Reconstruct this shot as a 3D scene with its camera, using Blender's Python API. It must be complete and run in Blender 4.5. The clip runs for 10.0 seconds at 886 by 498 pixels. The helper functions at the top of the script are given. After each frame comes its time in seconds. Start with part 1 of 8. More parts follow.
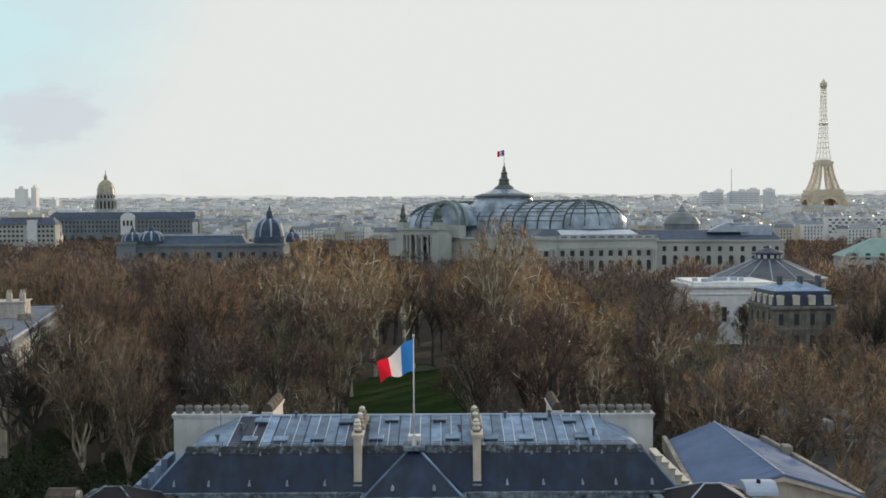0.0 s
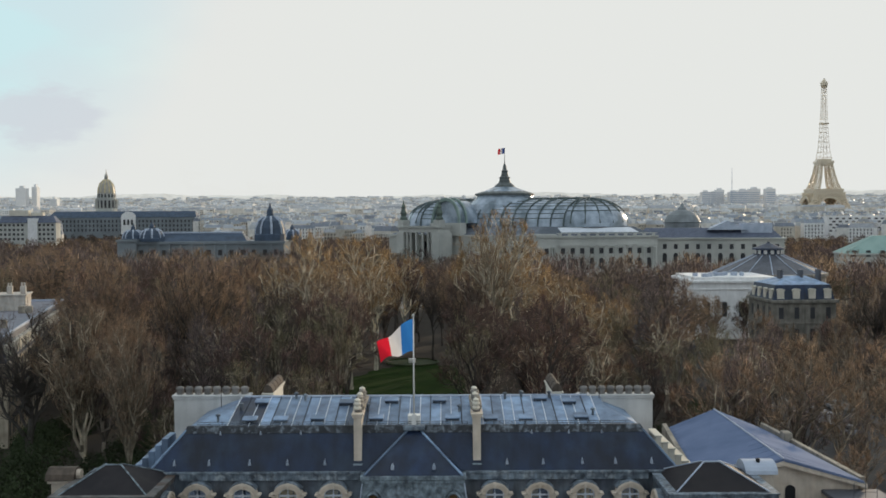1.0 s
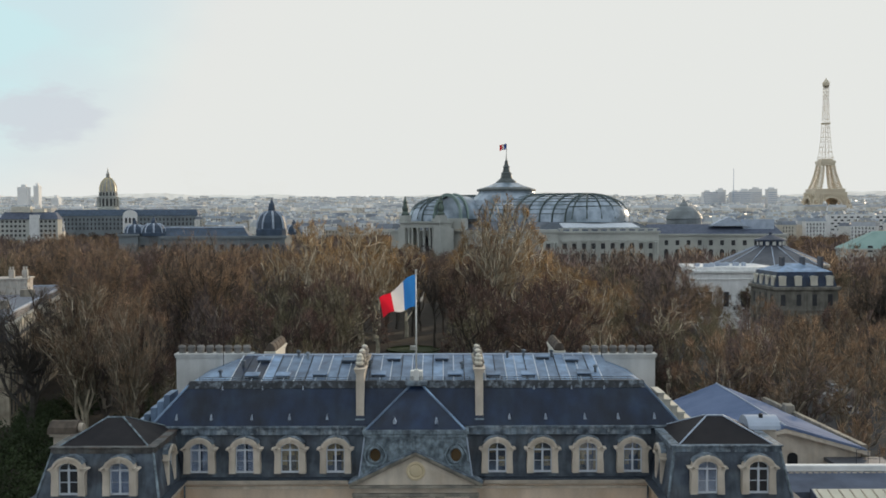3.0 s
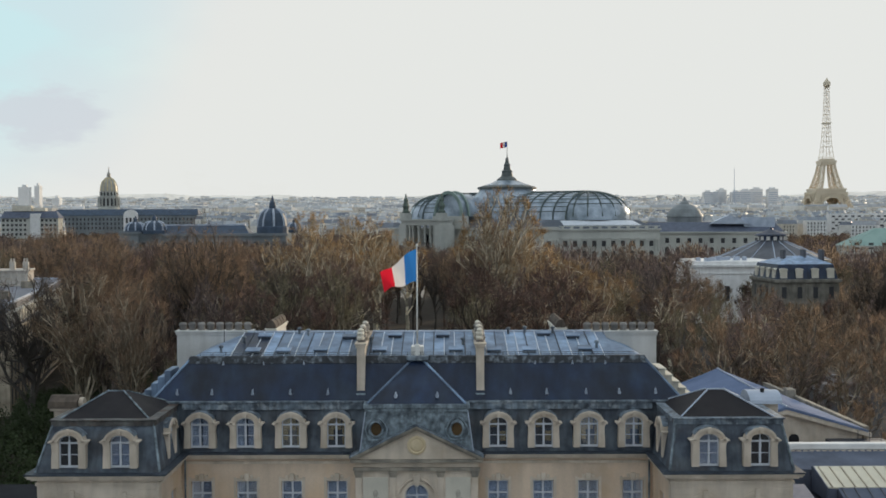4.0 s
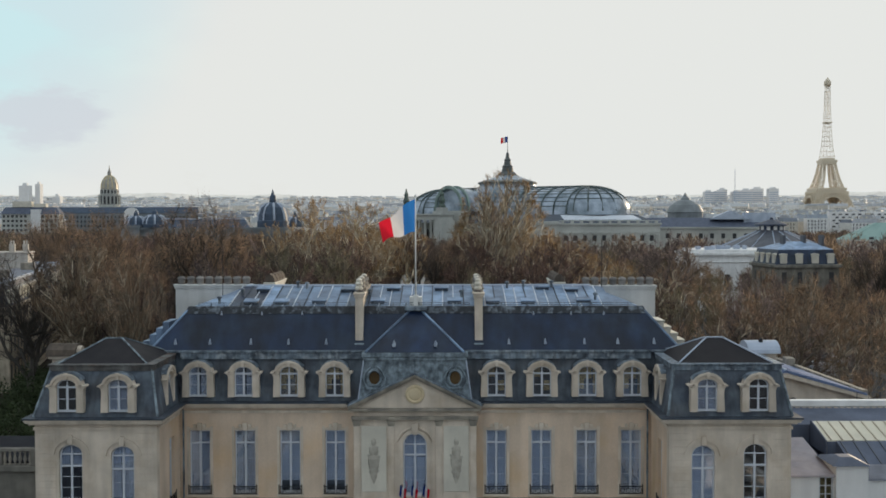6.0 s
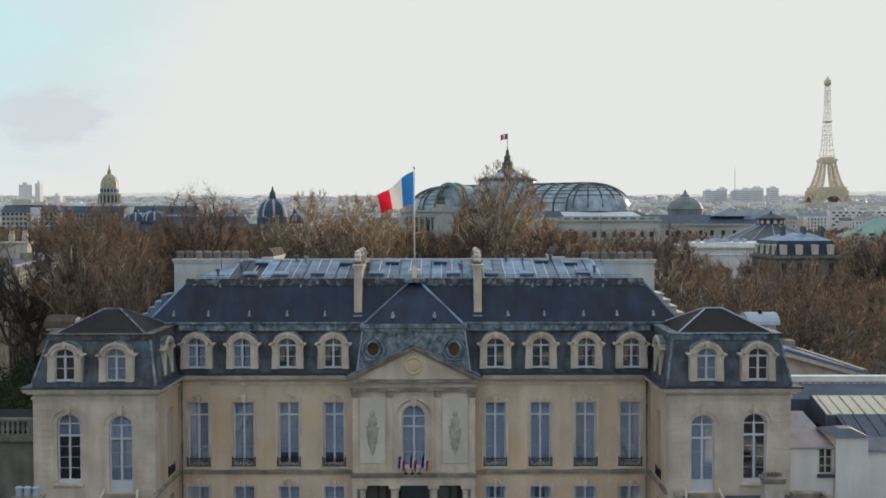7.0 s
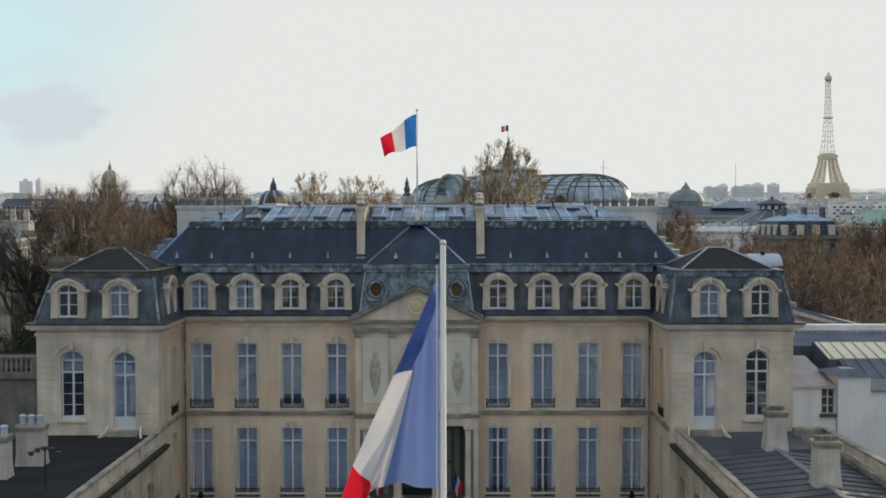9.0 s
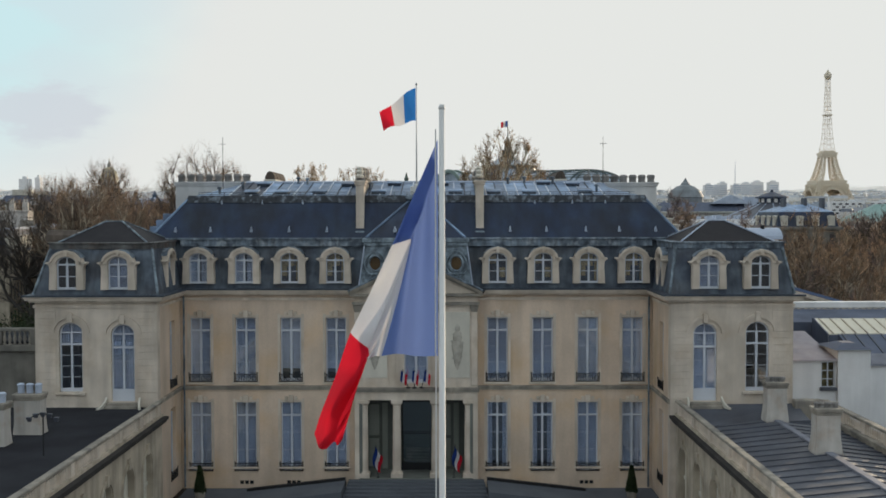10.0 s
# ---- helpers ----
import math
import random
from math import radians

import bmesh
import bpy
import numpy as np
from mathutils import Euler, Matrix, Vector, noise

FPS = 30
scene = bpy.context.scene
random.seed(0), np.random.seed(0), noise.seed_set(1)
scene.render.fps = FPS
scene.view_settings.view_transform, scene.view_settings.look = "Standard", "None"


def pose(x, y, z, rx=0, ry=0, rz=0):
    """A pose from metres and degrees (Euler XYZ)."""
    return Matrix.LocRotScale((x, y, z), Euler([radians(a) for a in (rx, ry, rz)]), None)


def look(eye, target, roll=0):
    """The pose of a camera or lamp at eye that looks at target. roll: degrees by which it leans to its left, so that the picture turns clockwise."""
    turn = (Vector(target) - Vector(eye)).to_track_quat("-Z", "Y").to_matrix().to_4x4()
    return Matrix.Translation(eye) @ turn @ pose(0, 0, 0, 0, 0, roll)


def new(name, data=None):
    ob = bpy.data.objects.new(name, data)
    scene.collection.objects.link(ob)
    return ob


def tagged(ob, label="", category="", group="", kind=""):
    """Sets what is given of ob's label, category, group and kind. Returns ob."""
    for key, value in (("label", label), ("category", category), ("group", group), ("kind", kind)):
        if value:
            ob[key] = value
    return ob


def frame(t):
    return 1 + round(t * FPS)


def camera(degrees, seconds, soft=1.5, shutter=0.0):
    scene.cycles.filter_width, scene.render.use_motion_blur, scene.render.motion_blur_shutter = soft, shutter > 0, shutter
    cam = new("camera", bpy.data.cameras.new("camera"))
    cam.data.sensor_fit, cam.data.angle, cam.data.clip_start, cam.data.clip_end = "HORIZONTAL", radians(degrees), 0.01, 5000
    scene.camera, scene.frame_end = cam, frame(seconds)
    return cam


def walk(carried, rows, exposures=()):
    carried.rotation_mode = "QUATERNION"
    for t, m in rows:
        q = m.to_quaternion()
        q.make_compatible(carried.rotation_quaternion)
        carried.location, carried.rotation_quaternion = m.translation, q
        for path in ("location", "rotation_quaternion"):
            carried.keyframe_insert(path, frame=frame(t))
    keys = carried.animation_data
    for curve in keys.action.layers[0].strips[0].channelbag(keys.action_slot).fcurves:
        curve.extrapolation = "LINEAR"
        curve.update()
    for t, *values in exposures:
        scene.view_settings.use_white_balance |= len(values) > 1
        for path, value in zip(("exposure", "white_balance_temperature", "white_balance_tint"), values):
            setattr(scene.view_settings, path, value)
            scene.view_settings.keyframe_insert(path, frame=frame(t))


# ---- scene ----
cam = camera(46.0, 10.0, soft=1.7)
PATH = [
    (0, (0.129, -0.055, 34.765), (0.13, 1.944, 34.701), -0.3),
    (0.5, (0.157, -0.204, 34.139), (0.158, 1.795, 34.075), -0.3),
    (1, (0.163, -0.239, 33.415), (0.163, 1.76, 33.351), -0.3),
    (1.5, (0.169, -0.249, 32.725), (0.168, 1.75, 32.662), -0.3),
    (2, (0.178, -0.248, 32.002), (0.176, 1.751, 31.939), -0.3),
    (2.5, (0.117, -0.292, 31.227), (0.115, 1.707, 31.164), -0.2),
    (4, (0.04, -0.242, 28.628), (0.036, 1.757, 28.567), -0.2),
    (4.5, (0.047, -0.252, 27.835), (0.042, 1.747, 27.774), -0.2),
    (5, (0.051, -0.277, 26.975), (0.047, 1.722, 26.915), -0.2),
    (5.5, (0.097, -0.326, 26.166), (0.092, 1.673, 26.106), -0.1),
    (7, (0.232, -0.243, 23.401), (0.227, 1.756, 23.341), -0.1),
    (7.5, (0.167, -0.196, 22.531), (0.162, 1.803, 22.47), -0.1),
    (8, (0.111, -0.323, 21.534), (0.106, 1.676, 21.472), -0.1),
    (8.5, (0.131, -0.384, 20.649), (0.125, 1.615, 20.586), -0.1),
    (9, (0.079, -0.427, 19.696), (0.073, 1.572, 19.632), -0.1),
    (9.5, (0.051, -0.383, 18.844), (0.045, 1.616, 18.779), -0.1),
    (10, (0.084, -0.328, 18.082), (0.079, 1.671, 18.015), -0.1),
]
walk(cam, [(t, look(eye, target, roll)) for t, eye, target, roll in PATH])

# ---- light ----
SUN_AZ, SUN_EL = 34.0, 9.5          # degrees to the right of the palace's axis, degrees up
world = bpy.data.worlds.new("sky")
scene.world = world
world.use_nodes = True
wn, wl = world.node_tree.nodes, world.node_tree.links
wn.clear()
sky = wn.new("ShaderNodeTexSky")
sky.sky_type, sky.sun_disc = "NISHITA", False
sky.sun_elevation, sky.sun_rotation = radians(SUN_EL), radians(SUN_AZ)
sky.air_density, sky.dust_density, sky.ozone_density, sky.altitude = 1.0, 2.5, 1.5, 60
coord = wn.new("ShaderNodeTexCoord")
squash = wn.new("ShaderNodeMapping")
squash.inputs["Scale"].default_value = (1.0, 1.0, 2.6)
cloud = wn.new("ShaderNodeTexNoise")
cloud.inputs["Scale"].default_value, cloud.inputs["Detail"].default_value, cloud.inputs["Roughness"].default_value = 2.3, 6.0, 0.55
veil = wn.new("ShaderNodeMapRange")
veil.inputs["From Min"].default_value, veil.inputs["From Max"].default_value = 0.36, 0.56
veil.inputs["To Min"].default_value, veil.inputs["To Max"].default_value = 0.0, 0.55
toward = wn.new("ShaderNodeVectorMath")                       # how near the sun's side of the sky
toward.operation = "DOT_PRODUCT"
toward.inputs[1].default_value = (math.sin(radians(SUN_AZ)), math.cos(radians(SUN_AZ)), -0.35)
side = wn.new("ShaderNodeMapRange")
side.interpolation_type = "SMOOTHSTEP"
side.inputs["From Min"].default_value, side.inputs["From Max"].default_value = 0.40, 0.56
most = wn.new("ShaderNodeMapRange")                           # the veil is closed towards the sun and broken elsewhere
most.inputs["To Min"].default_value, most.inputs["To Max"].default_value = 0.55, 0.985
lift = wn.new("ShaderNodeMath")
lift.operation = "ADD"
lift.use_clamp = True
veilcol = wn.new("ShaderNodeMixRGB")
veilcol.inputs["Color1"].default_value = (6.75, 7.75, 8.4, 1)
veilcol.inputs["Color2"].default_value = (7.85, 8.0, 7.75, 1)
skymix = wn.new("ShaderNodeMixRGB")
bg = wn.new("ShaderNodeBackground")
bg.inputs["Strength"].default_value = 0.1
wout = wn.new("ShaderNodeOutputWorld")
wl.new(coord.outputs["Generated"], squash.inputs["Vector"])
wl.new(squash.outputs["Vector"], cloud.inputs["Vector"])
wl.new(cloud.outputs["Fac"], veil.inputs["Value"])
wl.new(coord.outputs["Generated"], toward.inputs[0])
wl.new(toward.outputs["Value"], side.inputs["Value"])
wl.new(side.outputs["Result"], most.inputs["Value"])
wl.new(most.outputs["Result"], lift.inputs[0])
wl.new(veil.outputs["Result"], lift.inputs[1])
wl.new(side.outputs["Result"], veilcol.inputs["Fac"])
# soft grey-violet cloud banks away from the sun
puff = wn.new("ShaderNodeTexNoise")
puff.inputs["Scale"].default_value, puff.inputs["Detail"].default_value = 5.5, 8.0
wl.new(squash.outputs["Vector"], puff.inputs["Vector"])
bank = wn.new("ShaderNodeMapRange")
bank.interpolation_type = "SMOOTHSTEP"
bank.inputs["From Min"].default_value, bank.inputs["From Max"].default_value = 0.46, 0.62
bank.inputs["To Max"].default_value = 0.3
away = wn.new("ShaderNodeMapRange")
away.interpolation_type = "SMOOTHSTEP"
away.inputs["From Min"].default_value, away.inputs["From Max"].default_value = 0.66, 0.54
both = wn.new("ShaderNodeMath")
both.operation = "MULTIPLY"
banked = wn.new("ShaderNodeMixRGB")
banked.inputs["Color2"].default_value = (6.6, 6.95, 7.5, 1)
wl.new(puff.outputs["Fac"], bank.inputs["Value"])
wl.new(toward.outputs["Value"], away.inputs["Value"])
wl.new(bank.outputs["Result"], both.inputs[0])
wl.new(away.outputs["Result"], both.inputs[1])
wl.new(both.outputs["Value"], banked.inputs["Fac"])
# a clear blue-green opening high up on the left
clear = wn.new("ShaderNodeVectorMath")
clear.operation = "DOT_PRODUCT"
clear.inputs[1].default_value = (math.sin(radians(-27)) * math.cos(radians(15)), math.cos(radians(-27)) * math.cos(radians(15)), math.sin(radians(15)))
gapf = wn.new("ShaderNodeMapRange")
gapf.interpolation_type = "SMOOTHSTEP"
gapf.inputs["From Min"].default_value, gapf.inputs["From Max"].default_value = 0.962, 0.994
gapf.inputs["To Max"].default_value = 0.85
opened = wn.new("ShaderNodeMixRGB")
opened.inputs["Color2"].default_value = (5.7, 8.1, 8.5, 1)
wl.new(coord.outputs["Generated"], clear.inputs[0])
wl.new(clear.outputs["Value"], gapf.inputs["Value"])
wl.new(gapf.outputs["Result"], opened.inputs["Fac"])
wl.new(skymix.outputs["Color"], opened.inputs["Color1"])
wl.new(opened.outputs["Color"], banked.inputs["Color1"])
wl.new(lift.outputs["Value"], skymix.inputs["Fac"])
wl.new(veilcol.outputs["Color"], skymix.inputs["Color2"])
wl.new(sky.outputs["Color"], skymix.inputs["Color1"])
# a low lilac-grey cumulus in the clear part
off = wn.new("ShaderNodeVectorMath")
off.operation = "SUBTRACT"
off.inputs[1].default_value = (math.sin(radians(-20.8)) * math.cos(radians(5.2)), math.cos(radians(-20.8)) * math.cos(radians(5.2)), math.sin(radians(5.2)))
flat = wn.new("ShaderNodeVectorMath")
flat.operation = "MULTIPLY"
flat.inputs[1].default_value = (1.0, 1.0, 1.9)
low = wn.new("ShaderNodeVectorMath")
low.operation = "LENGTH"
wl.new(off.outputs["Vector"], flat.inputs[0])
wl.new(flat.outputs["Vector"], low.inputs[0])
lowf = wn.new("ShaderNodeMapRange")
lowf.inputs["From Min"].default_value, lowf.inputs["From Max"].default_value = 0.085, 0.01
billow = wn.new("ShaderNodeTexNoise")
billow.inputs["Scale"].default_value, billow.inputs["Detail"].default_value, billow.inputs["Roughness"].default_value = 26.0, 7.0, 0.55
wl.new(squash.outputs["Vector"], billow.inputs["Vector"])
heap = wn.new("ShaderNodeMath")
heap.operation = "ADD"
heaped = wn.new("ShaderNodeMapRange")
heaped.interpolation_type = "SMOOTHSTEP"
heaped.inputs["From Min"].default_value, heaped.inputs["From Max"].default_value = 0.84, 1.2
heaped.inputs["To Max"].default_value = 0.75
clouded = wn.new("ShaderNodeMixRGB")
clouded.inputs["Color2"].default_value = (6.25, 6.6, 7.15, 1)
wl.new(coord.outputs["Generated"], off.inputs[0])
wl.new(low.outputs["Value"], lowf.inputs["Value"])
wl.new(lowf.outputs["Result"], heap.inputs[0])
wl.new(billow.outputs["Fac"], heap.inputs[1])
wl.new(heap.outputs["Value"], heaped.inputs["Value"])
wl.new(heaped.outputs["Result"], clouded.inputs["Fac"])
wl.new(banked.outputs["Color"], clouded.inputs["Color1"])
wl.new(clouded.outputs["Color"], bg.inputs["Color"])
wl.new(bg.outputs["Background"], wout.inputs["Surface"])

sun = new("sun", bpy.data.lights.new("sun", "SUN"))
sun.data.energy, sun.data.angle, sun.data.color = 2.6, radians(0.8), (1.0, 0.80, 0.56)
sx, sy, sz = math.sin(radians(SUN_AZ)), math.cos(radians(SUN_AZ)), math.tan(radians(SUN_EL))
sun.matrix_world = look((sx * 50, sy * 50, sz * 50), (0, 0, 0))

# ---- materials ----


def material(name, base, second=None, rough=0.8, metal=0.0, scale=1.0, detail=0.12, bump=0.15, streak=0.0, spec=0.3, rand=0.0, fine=14.0, stain=None):
    """Base colour varied at two scales (patches and grain), with rain streaks down it where asked, and fine relief."""
    m = bpy.data.materials.new(name)
    m.use_nodes = True
    n, l = m.node_tree.nodes, m.node_tree.links
    p = n["Principled BSDF"]
    second = second or tuple(c * 0.7 for c in base)
    geo = n.new("ShaderNodeNewGeometry")
    big = n.new("ShaderNodeTexNoise")
    big.inputs["Scale"].default_value, big.inputs["Detail"].default_value = 0.45 * scale, 7
    small = n.new("ShaderNodeTexNoise")
    small.inputs["Scale"].default_value, small.inputs["Detail"].default_value = fine * scale, 4
    l.new(geo.outputs["Position"], big.inputs["Vector"])
    l.new(geo.outputs["Position"], small.inputs["Vector"])
    ramp = n.new("ShaderNodeMapRange")
    ramp.inputs["From Min"].default_value, ramp.inputs["From Max"].default_value = 0.36, 0.66
    l.new(big.outputs["Fac"], ramp.inputs["Value"])
    mix = n.new("ShaderNodeMixRGB")
    mix.inputs["Color1"].default_value, mix.inputs["Color2"].default_value = (*base, 1), (*second, 1)
    l.new(ramp.outputs["Result"], mix.inputs["Fac"])
    grain = n.new("ShaderNodeMapRange")
    grain.inputs["To Min"].default_value, grain.inputs["To Max"].default_value = 1 - detail, 1 + detail
    l.new(small.outputs["Fac"], grain.inputs["Value"])
    vary = n.new("ShaderNodeMixRGB")
    vary.blend_type = "MULTIPLY"
    vary.inputs["Fac"].default_value = 1
    l.new(mix.outputs["Color"], vary.inputs["Color1"])
    l.new(grain.outputs["Result"], vary.inputs["Color2"])
    last = vary.outputs["Color"]
    if stain:
        blot = n.new("ShaderNodeTexNoise")
        blot.inputs["Scale"].default_value, blot.inputs["Detail"].default_value = stain[2], 6
        bmap = n.new("ShaderNodeMapping")
        bmap.inputs["Location"].default_value = (3.7, 11.3, 5.9)
        l.new(geo.outputs["Position"], bmap.inputs["Vector"])
        l.new(bmap.outputs["Vector"], blot.inputs["Vector"])
        br = n.new("ShaderNodeMapRange")
        br.inputs["From Min"].default_value, br.inputs["From Max"].default_value = 0.5, 0.72
        br.inputs["To Max"].default_value = stain[1]
        l.new(blot.outputs["Fac"], br.inputs["Value"])
        bx = n.new("ShaderNodeMixRGB")
        bx.inputs["Color2"].default_value = (*stain[0], 1)
        l.new(br.outputs["Result"], bx.inputs["Fac"])
        l.new(last, bx.inputs["Color1"])
        last = bx.outputs["Color"]
    if streak:
        mp = n.new("ShaderNodeMapping")
        mp.inputs["Scale"].default_value = (0.8, 0.8, 0.09)
        l.new(geo.outputs["Position"], mp.inputs["Vector"])
        st = n.new("ShaderNodeTexNoise")
        st.inputs["Scale"].default_value, st.inputs["Detail"].default_value = 1.6 * scale, 5
        l.new(mp.outputs["Vector"], st.inputs["Vector"])
        sm = n.new("ShaderNodeMapRange")
        sm.inputs["From Min"].default_value, sm.inputs["From Max"].default_value = 0.35, 0.7
        sm.inputs["To Min"].default_value, sm.inputs["To Max"].default_value = 1.0, 1 - streak
        l.new(st.outputs["Fac"], sm.inputs["Value"])
        sv = n.new("ShaderNodeMixRGB")
        sv.blend_type = "MULTIPLY"
        sv.inputs["Fac"].default_value = 1
        l.new(last, sv.inputs["Color1"])
        l.new(sm.outputs["Result"], sv.inputs["Color2"])
        last = sv.outputs["Color"]
    if rand:
        info = n.new("ShaderNodeObjectInfo")
        rm = n.new("ShaderNodeMapRange")
        rm.inputs["To Min"].default_value, rm.inputs["To Max"].default_value = 1 - rand, 1 + rand
        l.new(info.outputs["Random"], rm.inputs["Value"])
        rv = n.new("ShaderNodeMixRGB")
        rv.blend_type = "MULTIPLY"
        rv.inputs["Fac"].default_value = 1
        l.new(last, rv.inputs["Color1"])
        l.new(rm.outputs["Result"], rv.inputs["Color2"])
        last = rv.outputs["Color"]
    l.new(last, p.inputs["Base Color"])
    p.inputs["Roughness"].default_value, p.inputs["Metallic"].default_value = rough, metal
    p.inputs["Specular IOR Level"].default_value = spec
    if bump:
        b = n.new("ShaderNodeBump")
        b.inputs["Strength"].default_value, b.inputs["Distance"].default_value = bump, 0.05
        l.new(small.outputs["Fac"], b.inputs["Height"])
        l.new(b.outputs["Normal"], p.inputs["Normal"])
    return m


def island_material(name, colours, rough=0.85, spec=0.2):
    """A palette from which each separate piece of a joined mesh takes its own colour."""
    m = bpy.data.materials.new(name)
    m.use_nodes = True
    n, l = m.node_tree.nodes, m.node_tree.links
    p = n["Principled BSDF"]
    geo = n.new("ShaderNodeNewGeometry")
    ramp = n.new("ShaderNodeValToRGB")
    ramp.color_ramp.interpolation = "CONSTANT"
    while len(ramp.color_ramp.elements) < len(colours):
        ramp.color_ramp.elements.new(1.0)
    for i, c in enumerate(colours):
        ramp.color_ramp.elements[i].position = i / len(colours)
        ramp.color_ramp.elements[i].color = (*c, 1)
    l.new(geo.outputs["Random Per Island"], ramp.inputs["Fac"])
    noi = n.new("ShaderNodeTexNoise")
    noi.inputs["Scale"].default_value = 0.25
    l.new(geo.outputs["Position"], noi.inputs["Vector"])
    mr = n.new("ShaderNodeMapRange")
    mr.inputs["To Min"].default_value, mr.inputs["To Max"].default_value = 0.7, 1.3
    l.new(noi.outputs["Fac"], mr.inputs["Value"])
    mul = n.new("ShaderNodeMixRGB")
    mul.blend_type = "MULTIPLY"
    mul.inputs["Fac"].default_value = 1
    l.new(ramp.outputs["Color"], mul.inputs["Color1"])
    l.new(mr.outputs["Result"], mul.inputs["Color2"])
    l.new(mul.outputs["Color"], p.inputs["Base Color"])
    p.inputs["Roughness"].default_value, p.inputs["Specular IOR Level"].default_value = rough, spec
    return m


def glass_material(name, tint=(0.92, 0.95, 1.0), gloss=0.24, rough=0.05):
    m = bpy.data.materials.new(name)
    m.use_nodes = True
    n, l = m.node_tree.nodes, m.node_tree.links
    n.clear()
    tr, gl, mx, out = n.new("ShaderNodeBsdfTransparent"), n.new("ShaderNodeBsdfGlossy"), n.new("ShaderNodeMixShader"), n.new("ShaderNodeOutputMaterial")
    tr.inputs["Color"].default_value = (*tint, 1)
    gl.inputs["Roughness"].default_value = rough
    gl.inputs["Color"].default_value = (0.8, 0.88, 1.0, 1)
    mx.inputs["Fac"].default_value = gloss
    l.new(tr.outputs["BSDF"], mx.inputs[1])
    l.new(gl.outputs["BSDF"], mx.inputs[2])
    l.new(mx.outputs["Shader"], out.inputs["Surface"])
    return m


def cloth_material(name, base, glow=0.45):
    """Thin cloth that lets light through."""
    m = material(name, base, tuple(c * 0.9 for c in base), rough=0.85, bump=0.05, scale=2.0, detail=0.06)
    n, l = m.node_tree.nodes, m.node_tree.links
    p, out = n["Principled BSDF"], n["Material Output"]
    tl, mx = n.new("ShaderNodeBsdfTranslucent"), n.new("ShaderNodeMixShader")
    tl.inputs["Color"].default_value = (*base, 1)
    mx.inputs["Fac"].default_value = glow
    l.new(p.outputs["BSDF"], mx.inputs[1])
    l.new(tl.outputs["BSDF"], mx.inputs[2])
    l.new(mx.outputs["Shader"], out.inputs["Surface"])
    return m


def each_varied(m, low, span, power):
    """Give every separate stick or twig of a mesh its own shade: a few pale ones among many dark."""
    n, l = m.node_tree.nodes, m.node_tree.links
    p = n["Principled BSDF"]
    geo, up, scale_, mul = n.new("ShaderNodeNewGeometry"), n.new("ShaderNodeMath"), n.new("ShaderNodeMath"), n.new("ShaderNodeMixRGB")
    up.operation, up.inputs[1].default_value = "POWER", power
    scale_.operation, scale_.inputs[1].default_value, scale_.inputs[2].default_value = "MULTIPLY_ADD", span, low
    mul.blend_type = "MULTIPLY"
    mul.inputs["Fac"].default_value = 1
    l.new(geo.outputs["Random Per Island"], up.inputs[0])
    l.new(up.outputs["Value"], scale_.inputs[0])
    l.new(p.inputs["Base Color"].links[0].from_socket, mul.inputs["Color1"])
    l.new(scale_.outputs["Value"], mul.inputs["Color2"])
    l.new(mul.outputs["Color"], p.inputs["Base Color"])
    return m


def twig_material(name, base, second, rand):
    """Fine twigs: light from behind comes through between and along them."""
    m = material(name, base, second, rough=0.95, scale=0.6, detail=0.2, bump=0, rand=rand)
    each_varied(m, 0.52, 2.1, 3.2)
    n, l = m.node_tree.nodes, m.node_tree.links
    p, out = n["Principled BSDF"], n["Material Output"]
    tl, mx = n.new("ShaderNodeBsdfTranslucent"), n.new("ShaderNodeMixShader")
    l.new(p.inputs["Base Color"].links[0].from_socket, tl.inputs["Color"])
    mx.inputs["Fac"].default_value = 0.4
    l.new(p.outputs["BSDF"], mx.inputs[1])
    l.new(tl.outputs["BSDF"], mx.inputs[2])
    l.new(mx.outputs["Shader"], out.inputs["Surface"])
    return m


STONE = material("limestone", (0.75, 0.59, 0.452), (0.615, 0.48, 0.362), streak=0.2, rough=0.9, scale=0.8, stain=((0.66, 0.43, 0.22), 0.6, 0.3))
STONE_PALE = material("pale_limestone", (0.74, 0.635, 0.525), (0.57, 0.485, 0.395), streak=0.2, rough=0.9, scale=1.4, stain=((0.50, 0.38, 0.26), 0.45, 0.9))
RELIEF = material("pale_carved_stone", (0.70, 0.65, 0.55), (0.58, 0.54, 0.46), streak=0.1, rough=0.9)
STONE_DIM = material("grimy_limestone", (0.62, 0.53, 0.41), (0.41, 0.345, 0.265), streak=0.35, rough=0.95, scale=1.4)
JOINERY = material("grey_white_joinery", (0.60, 0.62, 0.66), (0.52, 0.54, 0.58), rough=0.6, detail=0.04, bump=0.0)
ROOF_GREY = material("dull_grey_sheet_roof", (0.100, 0.108, 0.130), (0.066, 0.070, 0.086), streak=0.2, rough=0.5, scale=1.0, spec=0.45)
ROOF_LILAC = material("dull_lilac_zinc", (0.165, 0.21, 0.325), (0.125, 0.165, 0.265), rough=0.9, scale=0.6, spec=0.05)
CARVING = material("grey_carved_stone", (0.52, 0.48, 0.41), (0.36, 0.33, 0.28), rough=0.9, scale=4.0)
ROOF_BLUE = material("blue_grey_sheet", (0.125, 0.145, 0.20), (0.09, 0.105, 0.145), rough=0.65, scale=1.0, streak=0.2, spec=0.25)
